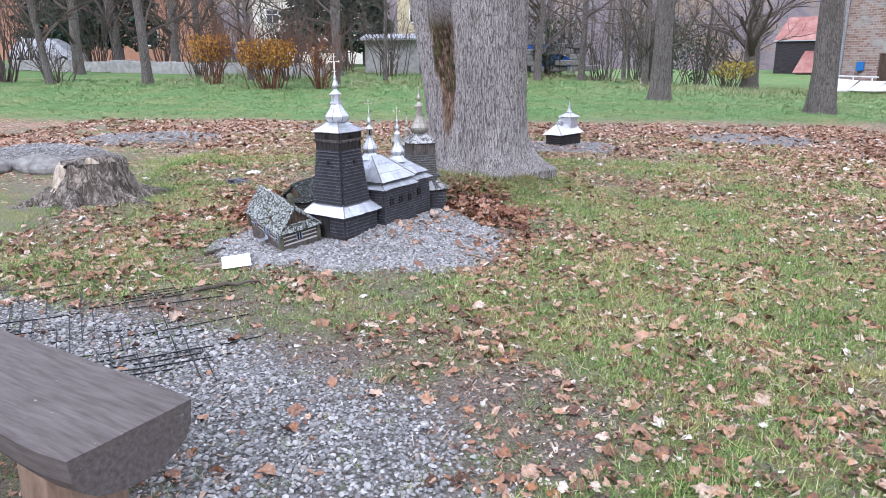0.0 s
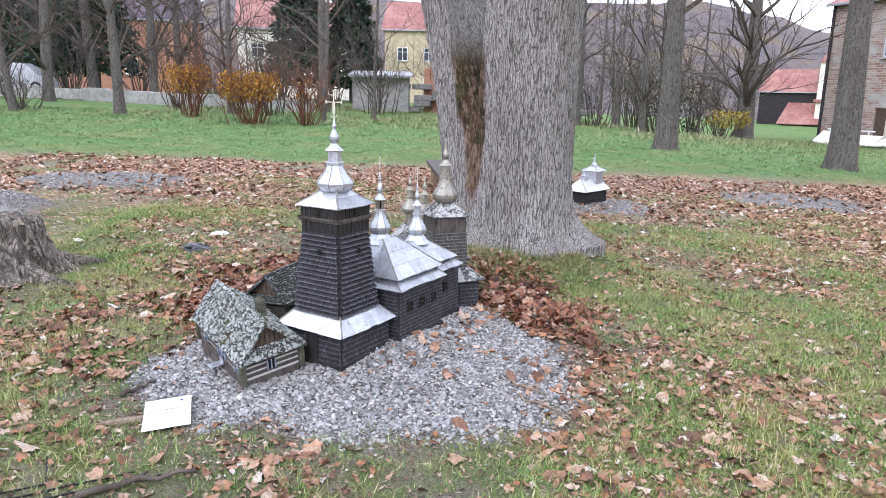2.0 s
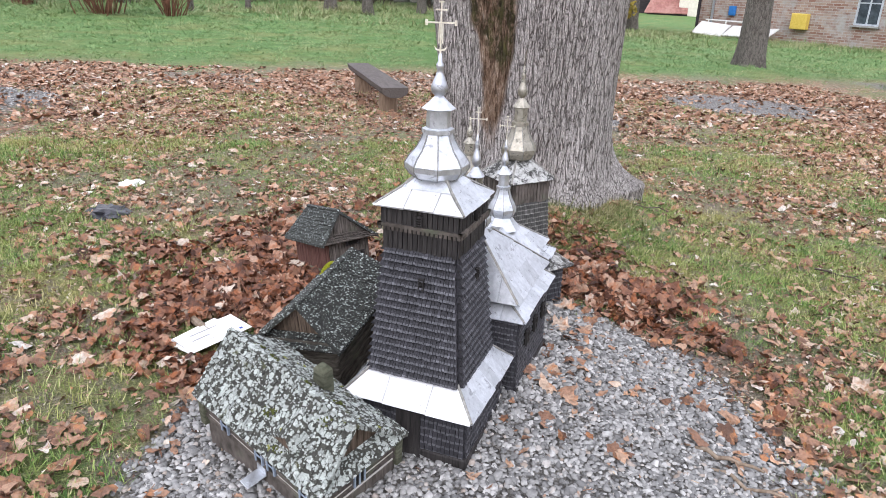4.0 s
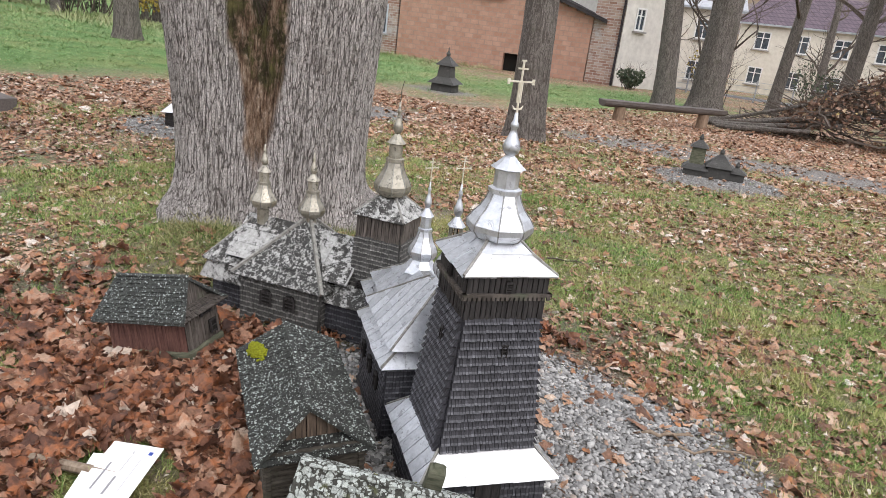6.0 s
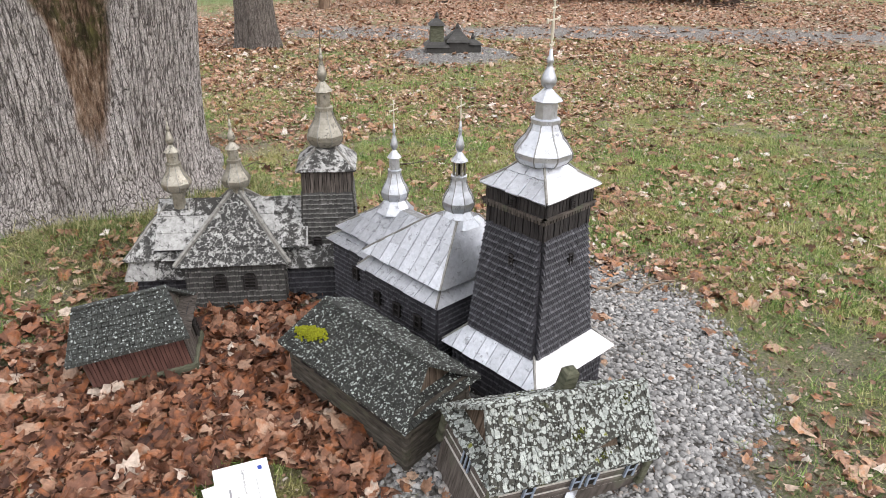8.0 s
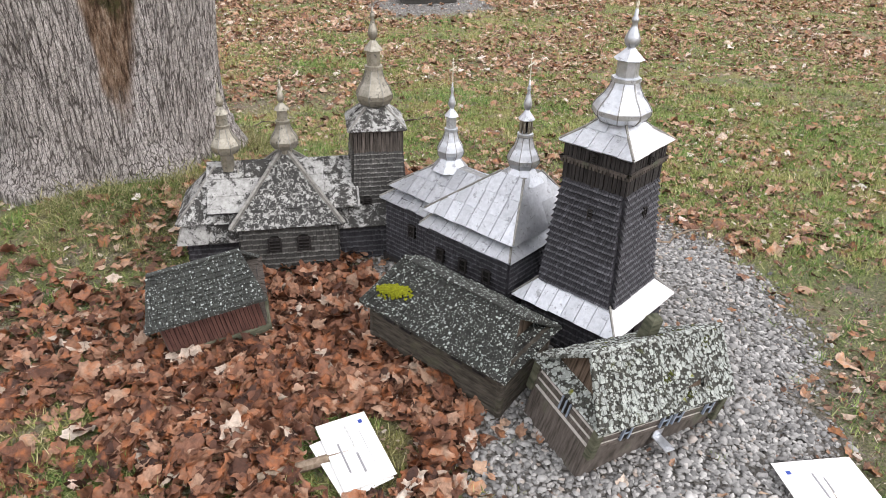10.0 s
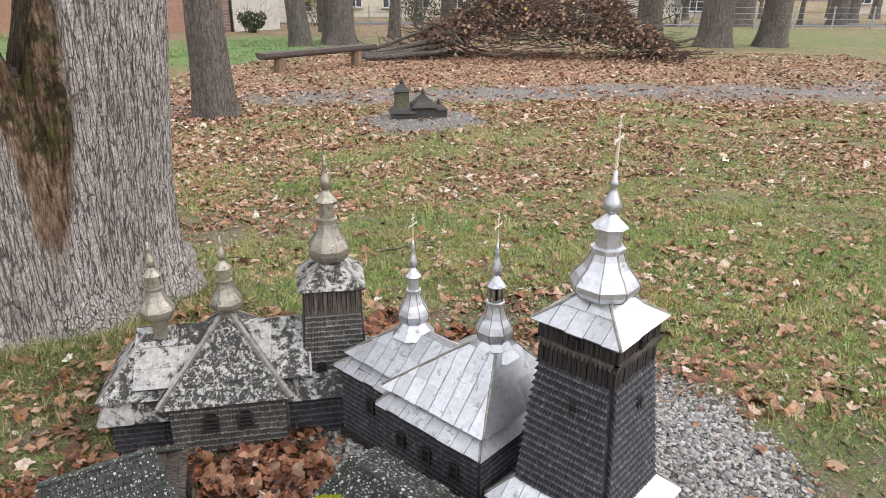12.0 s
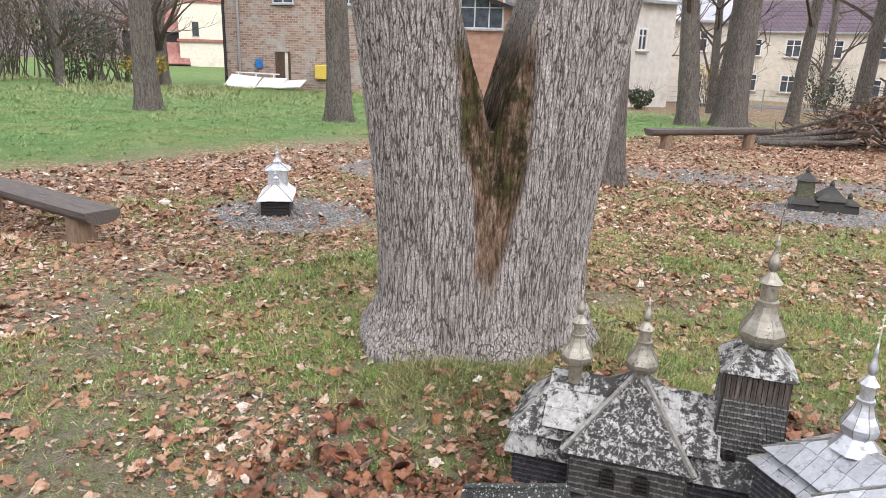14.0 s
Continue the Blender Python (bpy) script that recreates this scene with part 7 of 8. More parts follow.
# block-built annex whose verge slopes down to its end
AM, ALEN = wall_frame(on_wall(13.0), on_wall(24.5))
AN = thing("block_annex", AM, "annex of bare orange hollow blocks with a dark sloping roof edge", "house", "buildings")
AHOLES = [(4.6, 3.95, 3.4, 1.75, 4), (7.15, -0.35, 0.85, 1.35, 0)]


def verge(x):
    """Height of the annex front at x along it."""
    return 7.2 - 0.325 * x


bm = bmesh.new()
xs = sorted({*[0.5 * k for k in range(24)], ALEN, *[q for w in AHOLES for q in (w[0] - w[2] / 2, w[0] + w[2] / 2)]})
for x0, x1 in zip(xs, xs[1:]):
    cx = (x0 + x1) / 2
    spans, low = [], -0.8
    for w in sorted((w for w in AHOLES if abs(cx - w[0]) < w[2] / 2), key=lambda w: w[1]):
        spans.append((low, w[1]))
        low = w[1] + w[3]
    for z0, z1 in spans + [(low, verge(cx))]:
        box(bm, cx, 0.15, (z0 + z1) / 2, x1 - x0, 0.3, z1 - z0)
bmesh.ops.remove_doubles(bm, verts=bm.verts, dist=0.0005)
part("front_wall", bm, M_BLOCK, AN)
bm = bmesh.new()
box(bm, ALEN - 0.15, 4.4, 1.3, 0.3, 8.2, 4.2)
part("wall", bm, M_BLOCK, AN)
bm = bmesh.new()
box(bm, ALEN / 2, 8.4, 1.3, ALEN - 0.7, 0.3, 4.2)
part("wall", bm, M_BLOCK, AN)
bm = bmesh.new()
q = [(-0.1, -0.45, verge(-0.1) + 0.22), (ALEN + 0.75, -0.45, verge(ALEN + 0.75) + 0.22), (ALEN + 0.75, 8.8, verge(ALEN + 0.75) + 0.22), (-0.1, 8.8, verge(-0.1) + 0.22)]
f = face(bm, q)
r = bmesh.ops.extrude_face_region(bm, geom=[f])
bmesh.ops.translate(bm, vec=(0, 0, -0.2), verts=[v for v in r["geom"] if isinstance(v, bmesh.types.BMVert)])
part("roof", bm, M_DARKTIMBER, AN, "dark roof with a deep sloping verge")
house_window(AN, Matrix.Identity(4), *AHOLES[0][:4], M_WFRAME, 4)
bm = bmesh.new()
# near-black slab set in the hole for the cellar's shade
box(bm, 7.15, 0.55, 0.3, 0.9, 0.3, 1.4)
part("cellar_opening", bm, M_DARK, AN, "near-black slab as the shaded cellar opening")
BE = house("brick_end", on_wall(24.55), on_wall(26.1), 7, 5.6, 2.0, M_BRICK, M_DARKTIMBER, "brick end of the old house with a downpipe", [])
bm = bmesh.new()
tube(bm, [(1.5, -0.1, -0.4), (1.5, -0.1, 5.4)], [0.07, 0.07], 6)
part("downpipe", bm, M_DARKTIMBER, BE, "dark rain downpipe")
house("plaster_end", on_wall(26.15), (37.4, 15.9), 7, 5.6, 2.0, M_WHITEPL, M_GREYROOF, "house end with crumbling pinkish white plaster", [(1.1, 3.0, 0.7, 1.2, 2)])

# cream church front and the red-roofed barn in the village beyond
CP = house("cream_church", (52.4, 91.3), (58.0, 87.75), 7, 8.9, 0, M_CREAM, M_REDROOF, "cream church front with an arched window and red ledge", [(2.2, 4.5, 0.85, 1.9, 1)], M_DOORWOOD, base=3.2, category="church")
bm = bmesh.new()
box(bm, 3.3, -0.14, 3.9, 7.2, 0.36, 0.42, bevel=0.04)
part("ledge", bm, M_REDROOF, CP, "terracotta ledge")
bm = bmesh.new()
box(bm, 3.3, -0.10, -2.0, 6.9, 0.24, 2.4)
part("plinth", bm, M_YELLOWWALL, CP, "yellowish plinth")
bm = bmesh.new()
lathe(bm, [(3.7, 9.1), (3.6, 9.6), (2.7, 10.8), (1.5, 11.8), (0.2, 12.3)], 8, 3.3, 3.6, math.pi / 8)
part("dome_roof", bm, M_REDROOF, CP)
BN = house("timber_barn", (47.1, 96.6), (54.8, 92.5), 6, 5.0, 3.2, M_DARKTIMBER, M_REDROOF, "dark timber barn with a faded red metal roof", [], base=2.0, hip=1.2, category="barn")
bm = bmesh.new()
f = face(bm, [(2.6, -3.0, 0.75), (8.4, -3.0, 0.75), (8.4, 0.05, 3.6), (3.8, 0.05, 3.6)])
r = bmesh.ops.extrude_face_region(bm, geom=[f])
bmesh.ops.translate(bm, vec=(0, 0, -0.12), verts=[v for v in r["geom"] if isinstance(v, bmesh.types.BMVert)])
part("lean_to_roof", bm, M_REDROOF, BN, "faded red lean-to roof")
bm = bmesh.new()
box(bm, 5.7, -1.4, -0.6, 5.4, 2.7, 2.6)
part("lean_to", bm, M_DARKTIMBER, BN)

# pale panels heaped before the brick house
PX, PY = on_wall(1.6)
PN = thing("panel_heap", pose(PX - 1.0, PY - 0.3, float(gz(PX - 1.0, PY - 0.3)), 0, 0, -69.8), "heap of pale boards and rails before the brick house", "boards")
for i, (x, ln, tilt) in enumerate(((1.2, 2.2, 38), (3.3, 1.7, 30), (4.8, 1.5, 22))):
    bm = bmesh.new()
    box(bm, 0, 0, 0, ln, 1.1, 0.06, pose(x, 0, 0.40, tilt, 3 - i * 4, 0))
    part("panel", bm, M_PANEL, PN, "pale leaning panel")
for i in range(3):
    bm = bmesh.new()
    tube(bm, [(0.6 + i * 1.3, 0.4, 0.0), (0.6 + i * 1.3, 0.45, 0.95)], [0.04, 0.04], 6)
    part("rail_post", bm, M_WHITEFRAME, PN)
bm = bmesh.new()
tube(bm, [(0.4, 0.45, 0.93), (3.6, 0.45, 0.92)], [0.04, 0.04], 6)
part("rail", bm, M_WHITEFRAME, PN)

# houses to the east
house("cream_house", (43.5, 24.2), (47.2, 15.6), 8, 5.4, 2.2, M_CREAM, M_GREYROOF, "two-storey cream house with white windows", [(x, z, 1.05, 1.3, 2) for x in (1.6, 4.4, 7.2) for z in (0.7, 3.4)])
house("cream_house", (60.5, 20), (60.5, 6), 9, 5.6, 2.6, M_CREAM, M_TILEROOF, "farther cream house under a dark tiled roof", [(x, z, 1.2, 1.4, 2) for x in (2, 5, 8, 11) for z in (0.8, 3.6)])
house("tiled_house", (61.5, 0.0), (62.0, -15.5), 10, 2.3, 4.4, M_WHITEPL, M_TILEROOF, "low white house under a large purple-brown tiled roof", [(x, 0.6, 1.2, 1.2, 2) for x in (3, 7, 11)], hip=3.5)
house("cream_house", (76, -26), (70, -42), 10, 5.0, 3.0, M_CREAM, M_TILEROOF, "distant cream house beyond the trees", [(x, 1.0, 1.3, 1.5, 2) for x in (3, 7, 11)])
# houses to the north-west
house("ochre_house", (-50, 68), (-25, 76), 12, 7.0, 4.0, M_ORANGEWALL, M_TILEROOF, "long ochre-red house behind the trees", [(x, 1.2, 1.4, 1.6, 2) for x in (3, 7, 11, 15, 19)])
house("yellow_house", (-20, 72), (-8, 75), 10, 7.0, 3.5, M_CREAM, M_REDROOF, "pale yellow house behind the shrubs", [(x, z, 1.3, 1.5, 2) for x in (2, 5.5, 9) for z in (1.0, 4.0)])
house("yellow_house", (-5, 78), (5, 78), 9, 8.0, 3.5, M_YELLOWWALL, M_REDROOF, "yellow house half hidden by trees", [(x, z, 1.2, 1.5, 2) for x in (2, 5, 7.5) for z in (1.2, 4.6)])


# low walls, shed, fence, road
def strip(name, pts, width, mat, label, category, lift=0.02):
    bm = bmesh.new()
    for (ax, ay), (bx, by) in zip(pts, pts[1:]):
        d = Vector((bx - ax, by - ay)).normalized()
        n = Vector((-d.y, d.x)) * width / 2
        steps = max(2, int(math.hypot(bx - ax, by - ay) / 3))
        for k in range(steps):
            q = []
            for u, s in ((k, -1), (k + 1, -1), (k + 1, 1), (k, 1)):
                x, y = lerp(ax, bx, u / steps) + s * n.x, lerp(ay, by, u / steps) + s * n.y
                q.append((x, y, float(gz(x, y)) + lift))
            face(bm, q)
    o = part(name, bm, mat)
    return tagged(o, label, category, kind="structure")


strip("road", [(-70, 40), (-28, 41), (-14, 46), (-8, 60)], 5.0, M_ASPHALT, "grey asphalt road beyond the low wall", "road")
strip("road", [(54, 55), (46.5, 18), (46, -10), (52, -45)], 5.0, M_ASPHALT, "grey asphalt road east of the park", "road")
LW = thing("low_wall", pose(-24, 36.0, float(gz(-24, 36.0))), "low grey concrete wall of stacked slabs along the road", "wall")
lg = random.Random(3)
for i in range(15):
    bm = bmesh.new()
    u = i / 15
    x, y = lerp(0, 19.0, u), lerp(0, -3.6, u)
    box(bm, 0, 0, 0.30, 1.30, 0.5, 0.66 + lg.uniform(-0.14, 0.14), pose(x, y, float(gz(x - 24, y + 36.0) - gz(-24, 36.0)), 0, 0, -10.7 + lg.uniform(-2, 2)), bevel=0.03)
    part("slab", bm, M_CONCRETE, LW)
RW = thing("stone_ruin", pose(-1.5, 37.5, float(gz(-1.5, 37.5))), "crumbling grey stone wall with a sheet-roofed shed", "wall")
for i in range(60):
    bm = bmesh.new()
    u, k = lg.uniform(0, 11), i % 5
    box(bm, u, lg.uniform(-0.1, 0.1), 0.18 + 0.32 * k, lg.uniform(0.6, 1.1), 0.5, 0.33, pose(0, 0, 0, 0, 0, -6 + lg.uniform(-3, 3)), bevel=0.05)
    part("stone", bm, M_STONEBLOCK, RW)
bm = bmesh.new()
box(bm, -1.0, 0.6, 1.0, 3.2, 2.4, 2.0)
part("shed_wall", bm, M_CONCRETE, RW)
bm = bmesh.new()
box(bm, -1.0, 0.5, 2.1, 3.6, 2.9, 0.12, pose(0, 0, 0, 6, 0, 0))
part("shed_roof", bm, M_GREYROOF, RW)
bm = bmesh.new()
box(bm, 2.6, 0.9, 1.2, 2.2, 1.8, 2.6)
part("brick_shed", bm, M_ORANGEWALL, RW, "rusty red shed")

FE = thing("park_fence", pose(40.5, 14, float(gz(40.5, 14))), "grey wire fence with iron posts beside the road", "fence")
for i in range(22):
    y = 3.5 - i * 2.0
    z = float(gz(40.5, 14 + y) - gz(40.5, 14))
    bm = bmesh.new()
    box(bm, 0, y, z + 0.6, 0.07, 0.07, 1.3)
    part("post", bm, M_PIPE, FE)
for k in range(4):
    bm = bmesh.new()
    tube(bm, [(0, 3.5, 0.25 + 0.3 * k + float(gz(40.5, 17.5) - gz(40.5, 14))), (0, -38.5, 0.25 + 0.3 * k + float(gz(40.5, -24.5) - gz(40.5, 14)))], [0.018, 0.018], 4)
    part("wire", bm, M_PIPE, FE)
SGN = thing("road_sign", pose(38.2, 13.8, float(gz(38.2, 13.8)), 0, 0, 22), "small yellow road sign on a grey post", "sign")
bm = bmesh.new()
tube(bm, [(0, 0, 0), (0, 0, 2.6)], [0.03, 0.03], 6)
part("post", bm, M_PIPE, SGN)
bm = bmesh.new()
box(bm, 0, 0, 2.15, 0.05, 0.62, 0.5, bevel=0.02)
part("panel", bm, M_YELLOWBOX, SGN)


def car(x, y, turn, paint, label):
    c = thing("parked_car", pose(x, y, float(gz(x, y)), 0, 0, turn), label, "car", "cars")
    bm = bmesh.new()
    prof = [(-2.1, 0.35), (-2.15, 0.8), (-1.95, 1.05), (-1.5, 1.65), (-1.1, 1.8), (0.5, 1.78), (1.0, 1.55), (1.45, 1.1), (2.05, 0.95), (2.15, 0.55), (2.1, 0.35)]
    loops = []
    for s, k in ((-0.85, 1.0), (0.85, 1.0)):
        loops.append([bm.verts.new((px_, s * (0.86 if pz_ > 1.3 else 1.0), pz_)) for px_, pz_ in prof])
    n = len(prof)
    for i in range(n):
        bm.faces.new((loops[0][i], loops[0][(i + 1) % n], loops[1][(i + 1) % n], loops[1][i]))
    bm.faces.new(loops[0][::-1])
    bm.faces.new(loops[1])
    bmesh.ops.recalc_face_normals(bm, faces=bm.faces)
    part("body", bm, paint, c)
    for s in (-1, 1):
        bm = bmesh.new()
        for x0, x1 in ((-1.35, -0.35), (-0.25, 0.75)):
            face(bm, [(x0, s * 0.80, 1.12), (x1, s * 0.80, 1.12), (x1 - 0.05, s * 0.745, 1.62), (x0 + 0.1, s * 0.745, 1.62)])
        part("side_window", bm, M_GLASS, c)
        for wx in (-1.35, 1.35):
            bm = bmesh.new()
            tube(bm, [(wx, s * 0.66, 0.32), (wx, s * 0.88, 0.32)], [0.32, 0.32], 16)
            wheel = part("wheel", bm, M_BLACKNET, c)
            bm = bmesh.new()
            tube(bm, [(wx, s * 0.86, 0.32), (wx, s * 0.895, 0.32)], [0.19, 0.18], 12)
            part("rim", bm, M_PIPE, wheel)
    return c


M_CARBLUE = plain("blue_car_paint", (0.015, 0.08, 0.36), (0.02, 0.11, 0.44), 2, 0.25, 0.2, 0.02)
M_CARWHITE = plain("silver_car_paint", (0.50, 0.51, 0.53), (0.60, 0.61, 0.63), 2, 0.25, 0.3, 0.02)
car(6.6, 41.5, 12, M_CARBLUE, "blue hatchback parked behind rough grass")
car(-26.0, 42.2, 5, M_CARWHITE, "silver car parked by the road")

# ---------------------------------------------------------------- shrubs, conifers, thicket
M_ORANGELEAF = island("orange_leaf", [(0.0, (0.22, 0.085, 0.012)), (0.5, (0.42, 0.20, 0.025)), (1.0, (0.56, 0.32, 0.05))], 0.8, 10)
M_YELLOWLEAF = island("yellow_leaf", [(0.0, (0.22, 0.16, 0.03)), (0.6, (0.42, 0.32, 0.05)), (1.0, (0.50, 0.42, 0.10))], 0.8, 10)
M_NEEDLE = island("dark_needles", [(0.0, (0.022, 0.040, 0.028)), (0.6, (0.045, 0.078, 0.052)), (1.0, (0.085, 0.125, 0.085))], 0.9, 10)
M_SHRUBGREEN = island("grey_green_leaf", [(0.0, (0.05, 0.07, 0.045)), (0.6, (0.09, 0.12, 0.075)), (1.0, (0.14, 0.16, 0.10))], 0.9, 10)
M_REDTWIG = plain("russet_twigs", (0.10, 0.045, 0.028), (0.22, 0.105, 0.065), 8, 0.9)


def shrub(x, y, w, h, seed, leaf_mat, leaves, label, twigs=26, twig_mat=None, leaf_low=0.45, leaf_size=0.09, category="shrub"):
    g = random.Random(seed)
    t = thing("shrub", pose(x, y, float(gz(x, y)) - 0.05), label, category, "shrubs")
    bm = bmesh.new()
    for k in range(twigs):
        a, r = g.uniform(0, 6.28), abs(g.gauss(0, 0.3))
        branches(bm, (math.cos(a) * r * w * 0.5, math.sin(a) * r * w * 0.5, 0), (math.cos(a) * 0.35 * w / h, math.sin(a) * 0.35 * w / h, 1), h * g.uniform(0.6, 0.95), 0.012 + 0.006 * h, 2, g, 3, 0, 3)
    part("stem_tangle", bm, twig_mat or M_TWIG, t, "bundle of bare upright twigs", kind="stuff")
    if leaves:
        q = np.random.default_rng(seed)
        z = h * (leaf_low + (1 - leaf_low) * q.beta(1.6, 1.5, leaves))
        rr = 0.5 * w * np.sqrt(q.uniform(0, 1, leaves)) * (1 - 0.35 * ((z / h - 0.75) / 0.4) ** 2).clip(0.2, 1.1)
        aa = q.uniform(0, 6.28, leaves)
        o = scatter("foliage", leaf_shapes, LEAF, np.stack([rr * np.cos(aa), rr * np.sin(aa), z], -1), np.repeat(q.uniform(0.6, 1.3, leaves)[:, None] * leaf_size, 3, 1), 1.2, leaf_mat, "loose crown of small leaves", "", q)
        o.parent = t
    return t


shrub(-9.5, 25.4, 2.0, 2.2, 1, M_ORANGELEAF, 900, "rounded shrub with thinning orange autumn leaves", 30, M_REDTWIG, 0.45, 0.10)
shrub(-6.4, 23.0, 2.4, 2.0, 2, M_ORANGELEAF, 1700, "dense rounded shrub with bright orange autumn leaves", 46, M_REDTWIG, 0.42, 0.10)
shrub(-4.4, 23.5, 1.6, 1.8, 3, M_ORANGELEAF, 60, "russet shrub nearly bare of leaves", 40, M_REDTWIG)
shrub(-16.4, 25.4, 2.4, 1.7, 5, M_SHRUBGREEN, 30, "low bare shrub on the lawn edge", 30)
shrub(-18.6, 25.4, 2.8, 4.4, 6, M_SHRUBGREEN, 0, "tall bare shrub on the lawn edge", 26)
shrub(18.4, 38.6, 2.7, 1.8, 7, M_YELLOWLEAF, 420, "shrub with the last yellow leaves", 20, None, 0.4, 0.16)
shrub(32.4, 10.9, 2.2, 2.2, 8, M_REDTWIG, 0, "bare brown shrub by the fence", 24)
shrub(33.0, 15.6, 1.5, 1.1, 12, M_SHRUBGREEN, 500, "low green shrub at the house wall", 16, None, 0.1, 0.14)
for i, (x, y, w, h) in enumerate(((-29.4, 34.0, 4.9, 4.5), (-24.1, 36.2, 4.9, 5.0), (-21.1, 39.2, 4.2, 4.8), (-19.1, 44.4, 4.9, 5.3), (-12.9, 40.5, 4.4, 4.5), (-8.8, 38.6, 3.7, 4.4), (-5.5, 38.3, 3.4, 4.2), (-2.4, 34.1, 3.0, 3.4), (-30.1, 26.1, 4.9, 5.6), (-11.7, 30.2, 2.4, 3.0), (-7.0, 28.9, 2.4, 3.0))):
    shrub(x, y, w, h, 140 + i, M_SHRUBGREEN, 25, "tangle of bare brown shrub stems along the road", 22, None, 0.1, 0.12)
for i, (x, y, w, h) in enumerate(((13.6, 36.8, 4.2, 3.9), (18.4, 44.9, 4.7, 4.7), (9.8, 35.7, 3.9, 3.1), (6.8, 36.6, 3.0, 3.4), (3.7, 36.8, 3.2, 3.2), (0.9, 39.1, 3.0, 3.9), (20.9, 46.0, 3.5, 3.7), (16.6, 52.2, 5.2, 6.2))):
    shrub(x, y, w, h, 40 + i, M_SHRUBGREEN, 700 if i in (0, 1, 3, 7) else 40, "tangled grey-green thicket shrub" if i in (0, 1, 3, 7) else "tangled bare thicket shrub", 24, None, 0.05, 0.17)


def conifer(x, y, h, r, seed):
    g = np.random.default_rng(seed)
    t = thing("conifer", pose(x, y, float(gz(x, y)) - 0.1), "tall dark green spruce behind the lawn", "tree", "conifers")
    bm = bmesh.new()
    tube(bm, [(0, 0, 0), (0.05, 0, h * 0.5), (0, 0, h)], [0.22, 0.14, 0.02], 8)
    part("trunk", bm, M_BARK2, t)
    n = 5000
    u = g.beta(1.1, 1.5, n)
    a = g.uniform(0, 6.28, n)
    tier = 0.72 + 0.28 * np.abs(np.sin(u * h * 2.2 + a * 0.5))
    rr = r * (1 - u) ** 0.85 * np.sqrt(g.uniform(0.15, 1, n)) * tier
    z = 0.12 * h + u * 0.88 * h - 0.22 * rr
    o = scatter("needle_sprays", np.stack(bits), BIT, np.stack([rr * np.cos(a), rr * np.sin(a), z], -1), np.stack([g.uniform(0.20, 0.38, n), g.uniform(0.35, 0.7, n), g.uniform(0.15, 0.3, n)], -1), 0.5, M_NEEDLE, "drooping dark needle sprays", "", g)
    o.parent = t


conifer(-23.5, 47.6, 15, 3.8, 1)
conifer(-27.7, 51.1, 14.5, 3.4, 2)
conifer(-8.9, 47.3, 14, 3.1, 3)
conifer(-5.5, 49.0, 13, 2.7, 4)
conifer(-34, 58.0, 16, 3.6, 5)

LEFT = [(-12.4, 25.2, 0.21, 10.5, 12, (-0.01, 0.0)), (-16.3, 24.6, 0.15, 9.5, 12, (-0.07, 0.02)), (-21.8, 43.5, 0.33, 15.0, 9, (-0.03, 0)), (-8.6, 28.6, 0.15, 9.8, 10, (0.01, 0)),
        (-2.1, 28.7, 0.10, 7.3, 9, (0, 0)), (-4.1, 26.2, 0.10, 8.9, 9, (0.02, 0.01)), (-15.8, 37.6, 0.27, 12.3, 14, (0.02, 0)), (1.1, 30.7, 0.26, 11.1, 10, (0.01, 0)), (2.6, 28.8, 0.22, 10.8, 10, (-0.01, 0)),
        (-5.2, 34.0, 0.26, 13.0, 10, (0.0, 0)), (-18.9, 32.5, 0.27, 13.0, 12, (0.02, 0.01)), (5.6, 31.8, 0.21, 9.5, 12, (0.0, 0)), (8.2, 34.1, 0.19, 10.0, 12, (0.01, 0)), (11.2, 32.4, 0.18, 9.6, 12, (0, 0)),
        (16.4, 45.0, 0.24, 13.3, 10, (0.0, 0)), (-26.0, 32.7, 0.27, 13.5, 14, (0.02, 0)), (-30.5, 35.9, 0.30, 14.0, 12, (0, 0)), (22.6, 46.5, 0.22, 10.4, 12, (0, 0)), (3.9, 39.2, 0.19, 10.0, 12, (0, 0)),
        (-17.5, 46.8, 0.29, 14.0, 12, (0, 0)), (38.6, 17.2, 0.20, 9.5, 10, (0, 0.02)), (44.5, 9.4, 0.26, 11.0, 10, (0, 0)), (34.5, 12.4, 0.24, 11.0, 10, (0.01, 0.03)), (52.2, 1.8, 0.28, 12.0, 10, (0, 0)),
        (55.6, -9.2, 0.30, 12.2, 10, (0, 0)), (59.5, -24.1, 0.34, 13.7, 8, (0, 0)), (66.0, -34.0, 0.35, 14.0, 8, (0, 0))]
for i, (x, y, r, h, limbs, lean) in enumerate(LEFT):
    bare_tree(x, y, r, h, 70 + i, lean, limbs + 6, 2, 0.14, "slender bare grey-brown tree beyond the lawn", limb_len=0.30)

# the thin wood beyond the lawn
wood = random.Random(77)
for i in range(34):
    x, y = (wood.uniform(2, 21), wood.uniform(42, 60)) if i < 24 else (wood.uniform(-34, 0), wood.uniform(46, 60))
    bare_tree(x, y, wood.uniform(0.07, 0.16), wood.uniform(8, 13), 300 + i, (wood.gauss(0, 0.02), wood.gauss(0, 0.02)), 13, 2, 0.16, "thin bare tree in the wood beyond the lawn", limb_len=0.28)
for i in range(16):
    bare_tree(wood.uniform(47, 68), wood.uniform(-32, 26), wood.uniform(0.10, 0.22), wood.uniform(8, 12), 400 + i, (wood.gauss(0, 0.03), wood.gauss(0, 0.03)), 12, 2, 0.15, "bare grey-brown tree beside the far road", limb_len=0.30)
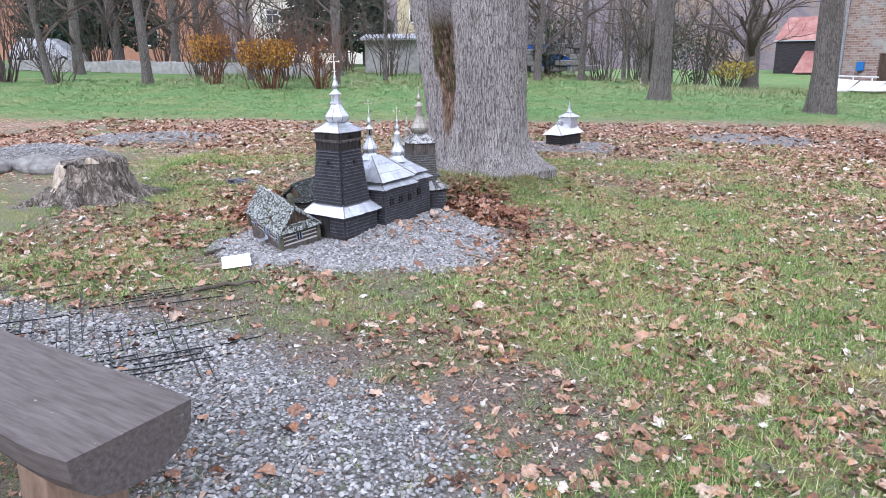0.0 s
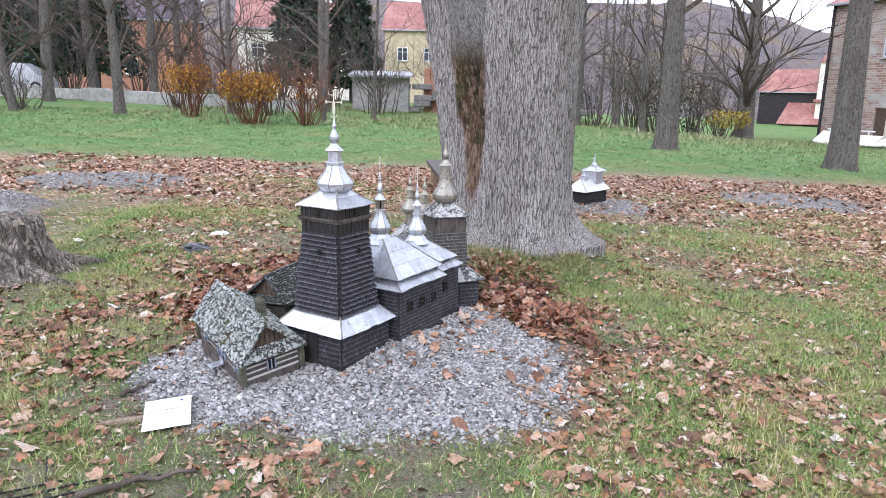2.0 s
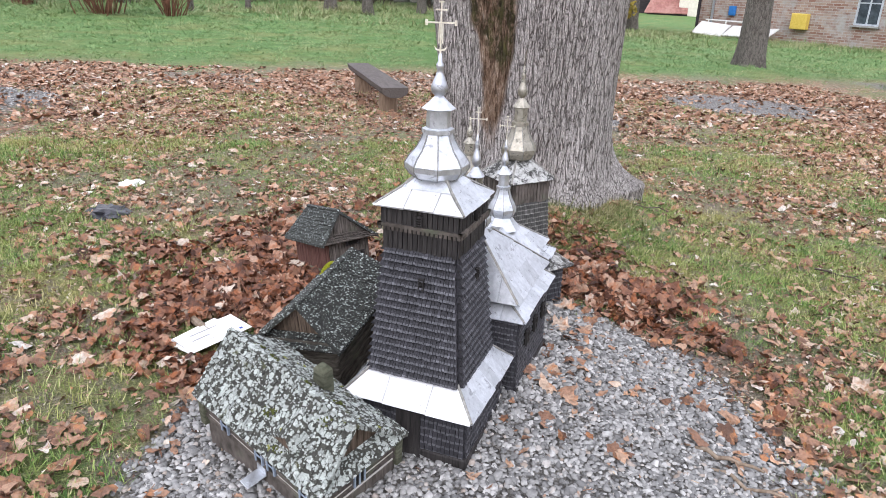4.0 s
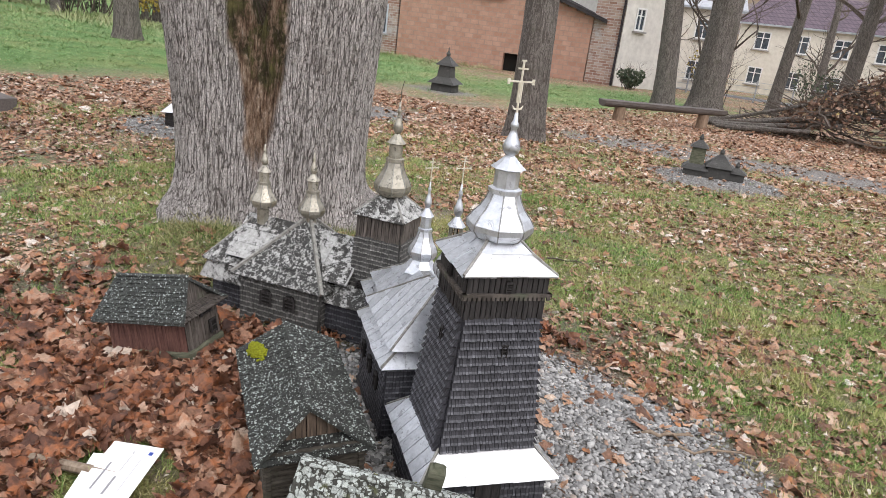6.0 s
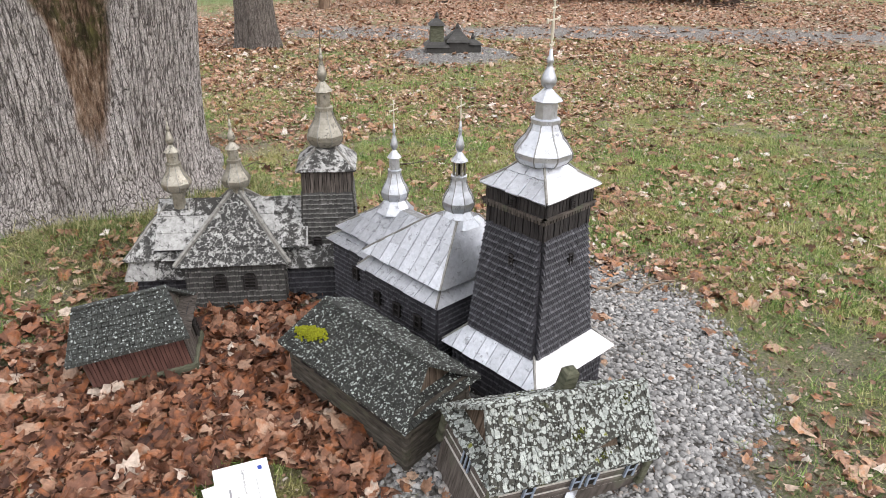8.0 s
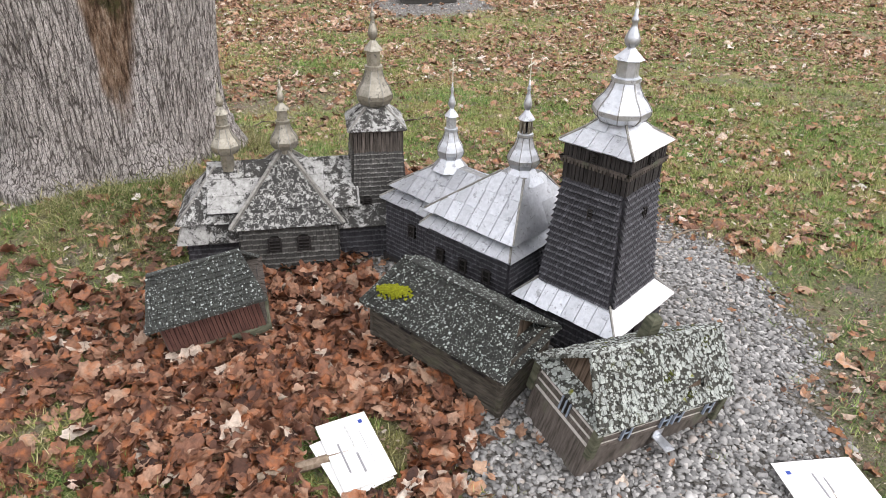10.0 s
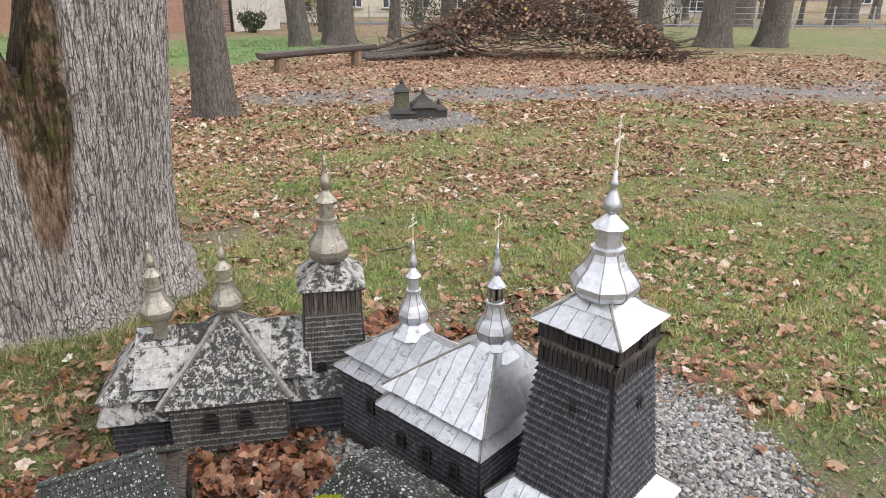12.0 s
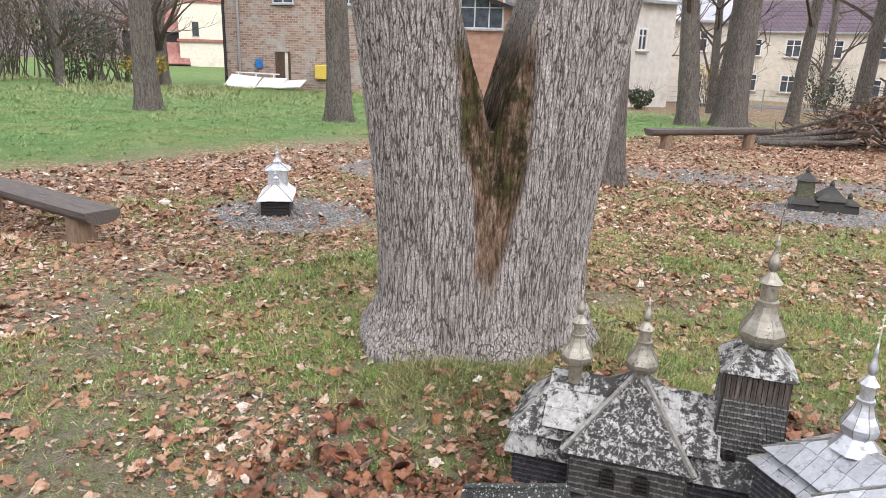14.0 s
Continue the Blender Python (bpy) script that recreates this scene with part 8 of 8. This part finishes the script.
for i, (x, y, w, h) in enumerate(((38.9, 8.0, 2.6, 2.1), (43.0, 2.4, 3.2, 2.6), (45.0, -6.9, 3.0, 2.6), (41.7, 15.0, 2.4, 2.6), (50.5, 10.8, 3.4, 2.9), (57.2, -3.0, 4.8, 3.8))):
    shrub(x, y, w, h, 240 + i, M_YELLOWLEAF if i % 2 else M_SHRUBGREEN, 260, "half-bare shrub beside the road fence", 18, None, 0.2, 0.13)
# rough grass before the wood and the brick house
rx, ry = nrg.uniform(-12, 31, 9000), nrg.uniform(23, 42, 9000)
keep = (rx < 28.0 - 0.36 * (ry - 32)) & (nrg.uniform(0, 1, 9000) < np.clip(0.35 + 0.5 * wob(rx, ry, 0.25) + 0.03 * (ry - 30), 0.05, 1))
rx, ry = rx[keep], ry[keep]
s = nrg.uniform(0.16, 0.36, len(rx))
M_ROUGH = blade_mat("rough_grass_blade", [(0.0, (0.09, 0.15, 0.05)), (0.6, (0.19, 0.27, 0.09)), (1.0, (0.36, 0.36, 0.18))], [(0.0, (0.20, 0.19, 0.09)), (0.6, (0.36, 0.33, 0.18)), (1.0, (0.52, 0.46, 0.29))], 0.25)
scatter("rough_grass", tufts, TUFT, np.stack([rx, ry, gz(rx, ry)], -1), np.stack([s * 1.6, s * 1.6, s], -1), 0.15, M_ROUGH, "tall rough grass going to straw before the wood", "grass", nrg)

# ---------------------------------------------------------------- wooded hills round the park
def hills():
    m, n, l, b = nodes_of("wooded_hill")
    v = coords(n, l)
    col = ramp(n, l, noise_tex(n, l, v, 0.12, 10, 0.75), [(0.3, (0.10, 0.085, 0.09)), (0.5, (0.17, 0.145, 0.145)), (0.62, (0.22, 0.165, 0.10)), (0.75, (0.13, 0.13, 0.10))])
    l.new(col, b.inputs["Base Color"])
    b.inputs["Roughness"].default_value = 1.0
    bump(n, l, b, noise_tex(n, l, v, 0.5, 8), 1.0, 2.0)
    bm = bmesh.new()
    rows = []
    for k in range(7):
        ring = []
        for i in range(220):
            a = 2 * math.pi * i / 220
            rad = 115 + 38 * k
            hgt = 15.0 + 22 * (k / 6) ** 0.8 * (1.0 + 0.45 * noise.noise(Vector((math.cos(a) * 2.2, math.sin(a) * 2.2, 1.3)))) if k else -6.0
            gap = math.exp(-((a - 1.02) / 0.10) ** 2)
            hgt -= 12 * gap * (k > 0)
            jag = 2.6 * noise.noise(Vector((math.cos(a) * 60, math.sin(a) * 60, k * 3.1))) if k else 0
            ring.append(bm.verts.new((math.cos(a) * rad, math.sin(a) * rad, hgt + jag)))
        rows.append(ring)
    for p, q in zip(rows, rows[1:]):
        for i in range(220):
            bm.faces.new((p[i], p[(i + 1) % 220], q[(i + 1) % 220], q[i]))
    o = part("backdrop", bm, m, smooth=True)
    tagged(o, "hazy brown wooded hills beyond the village", "hills", kind="structure")


hills()
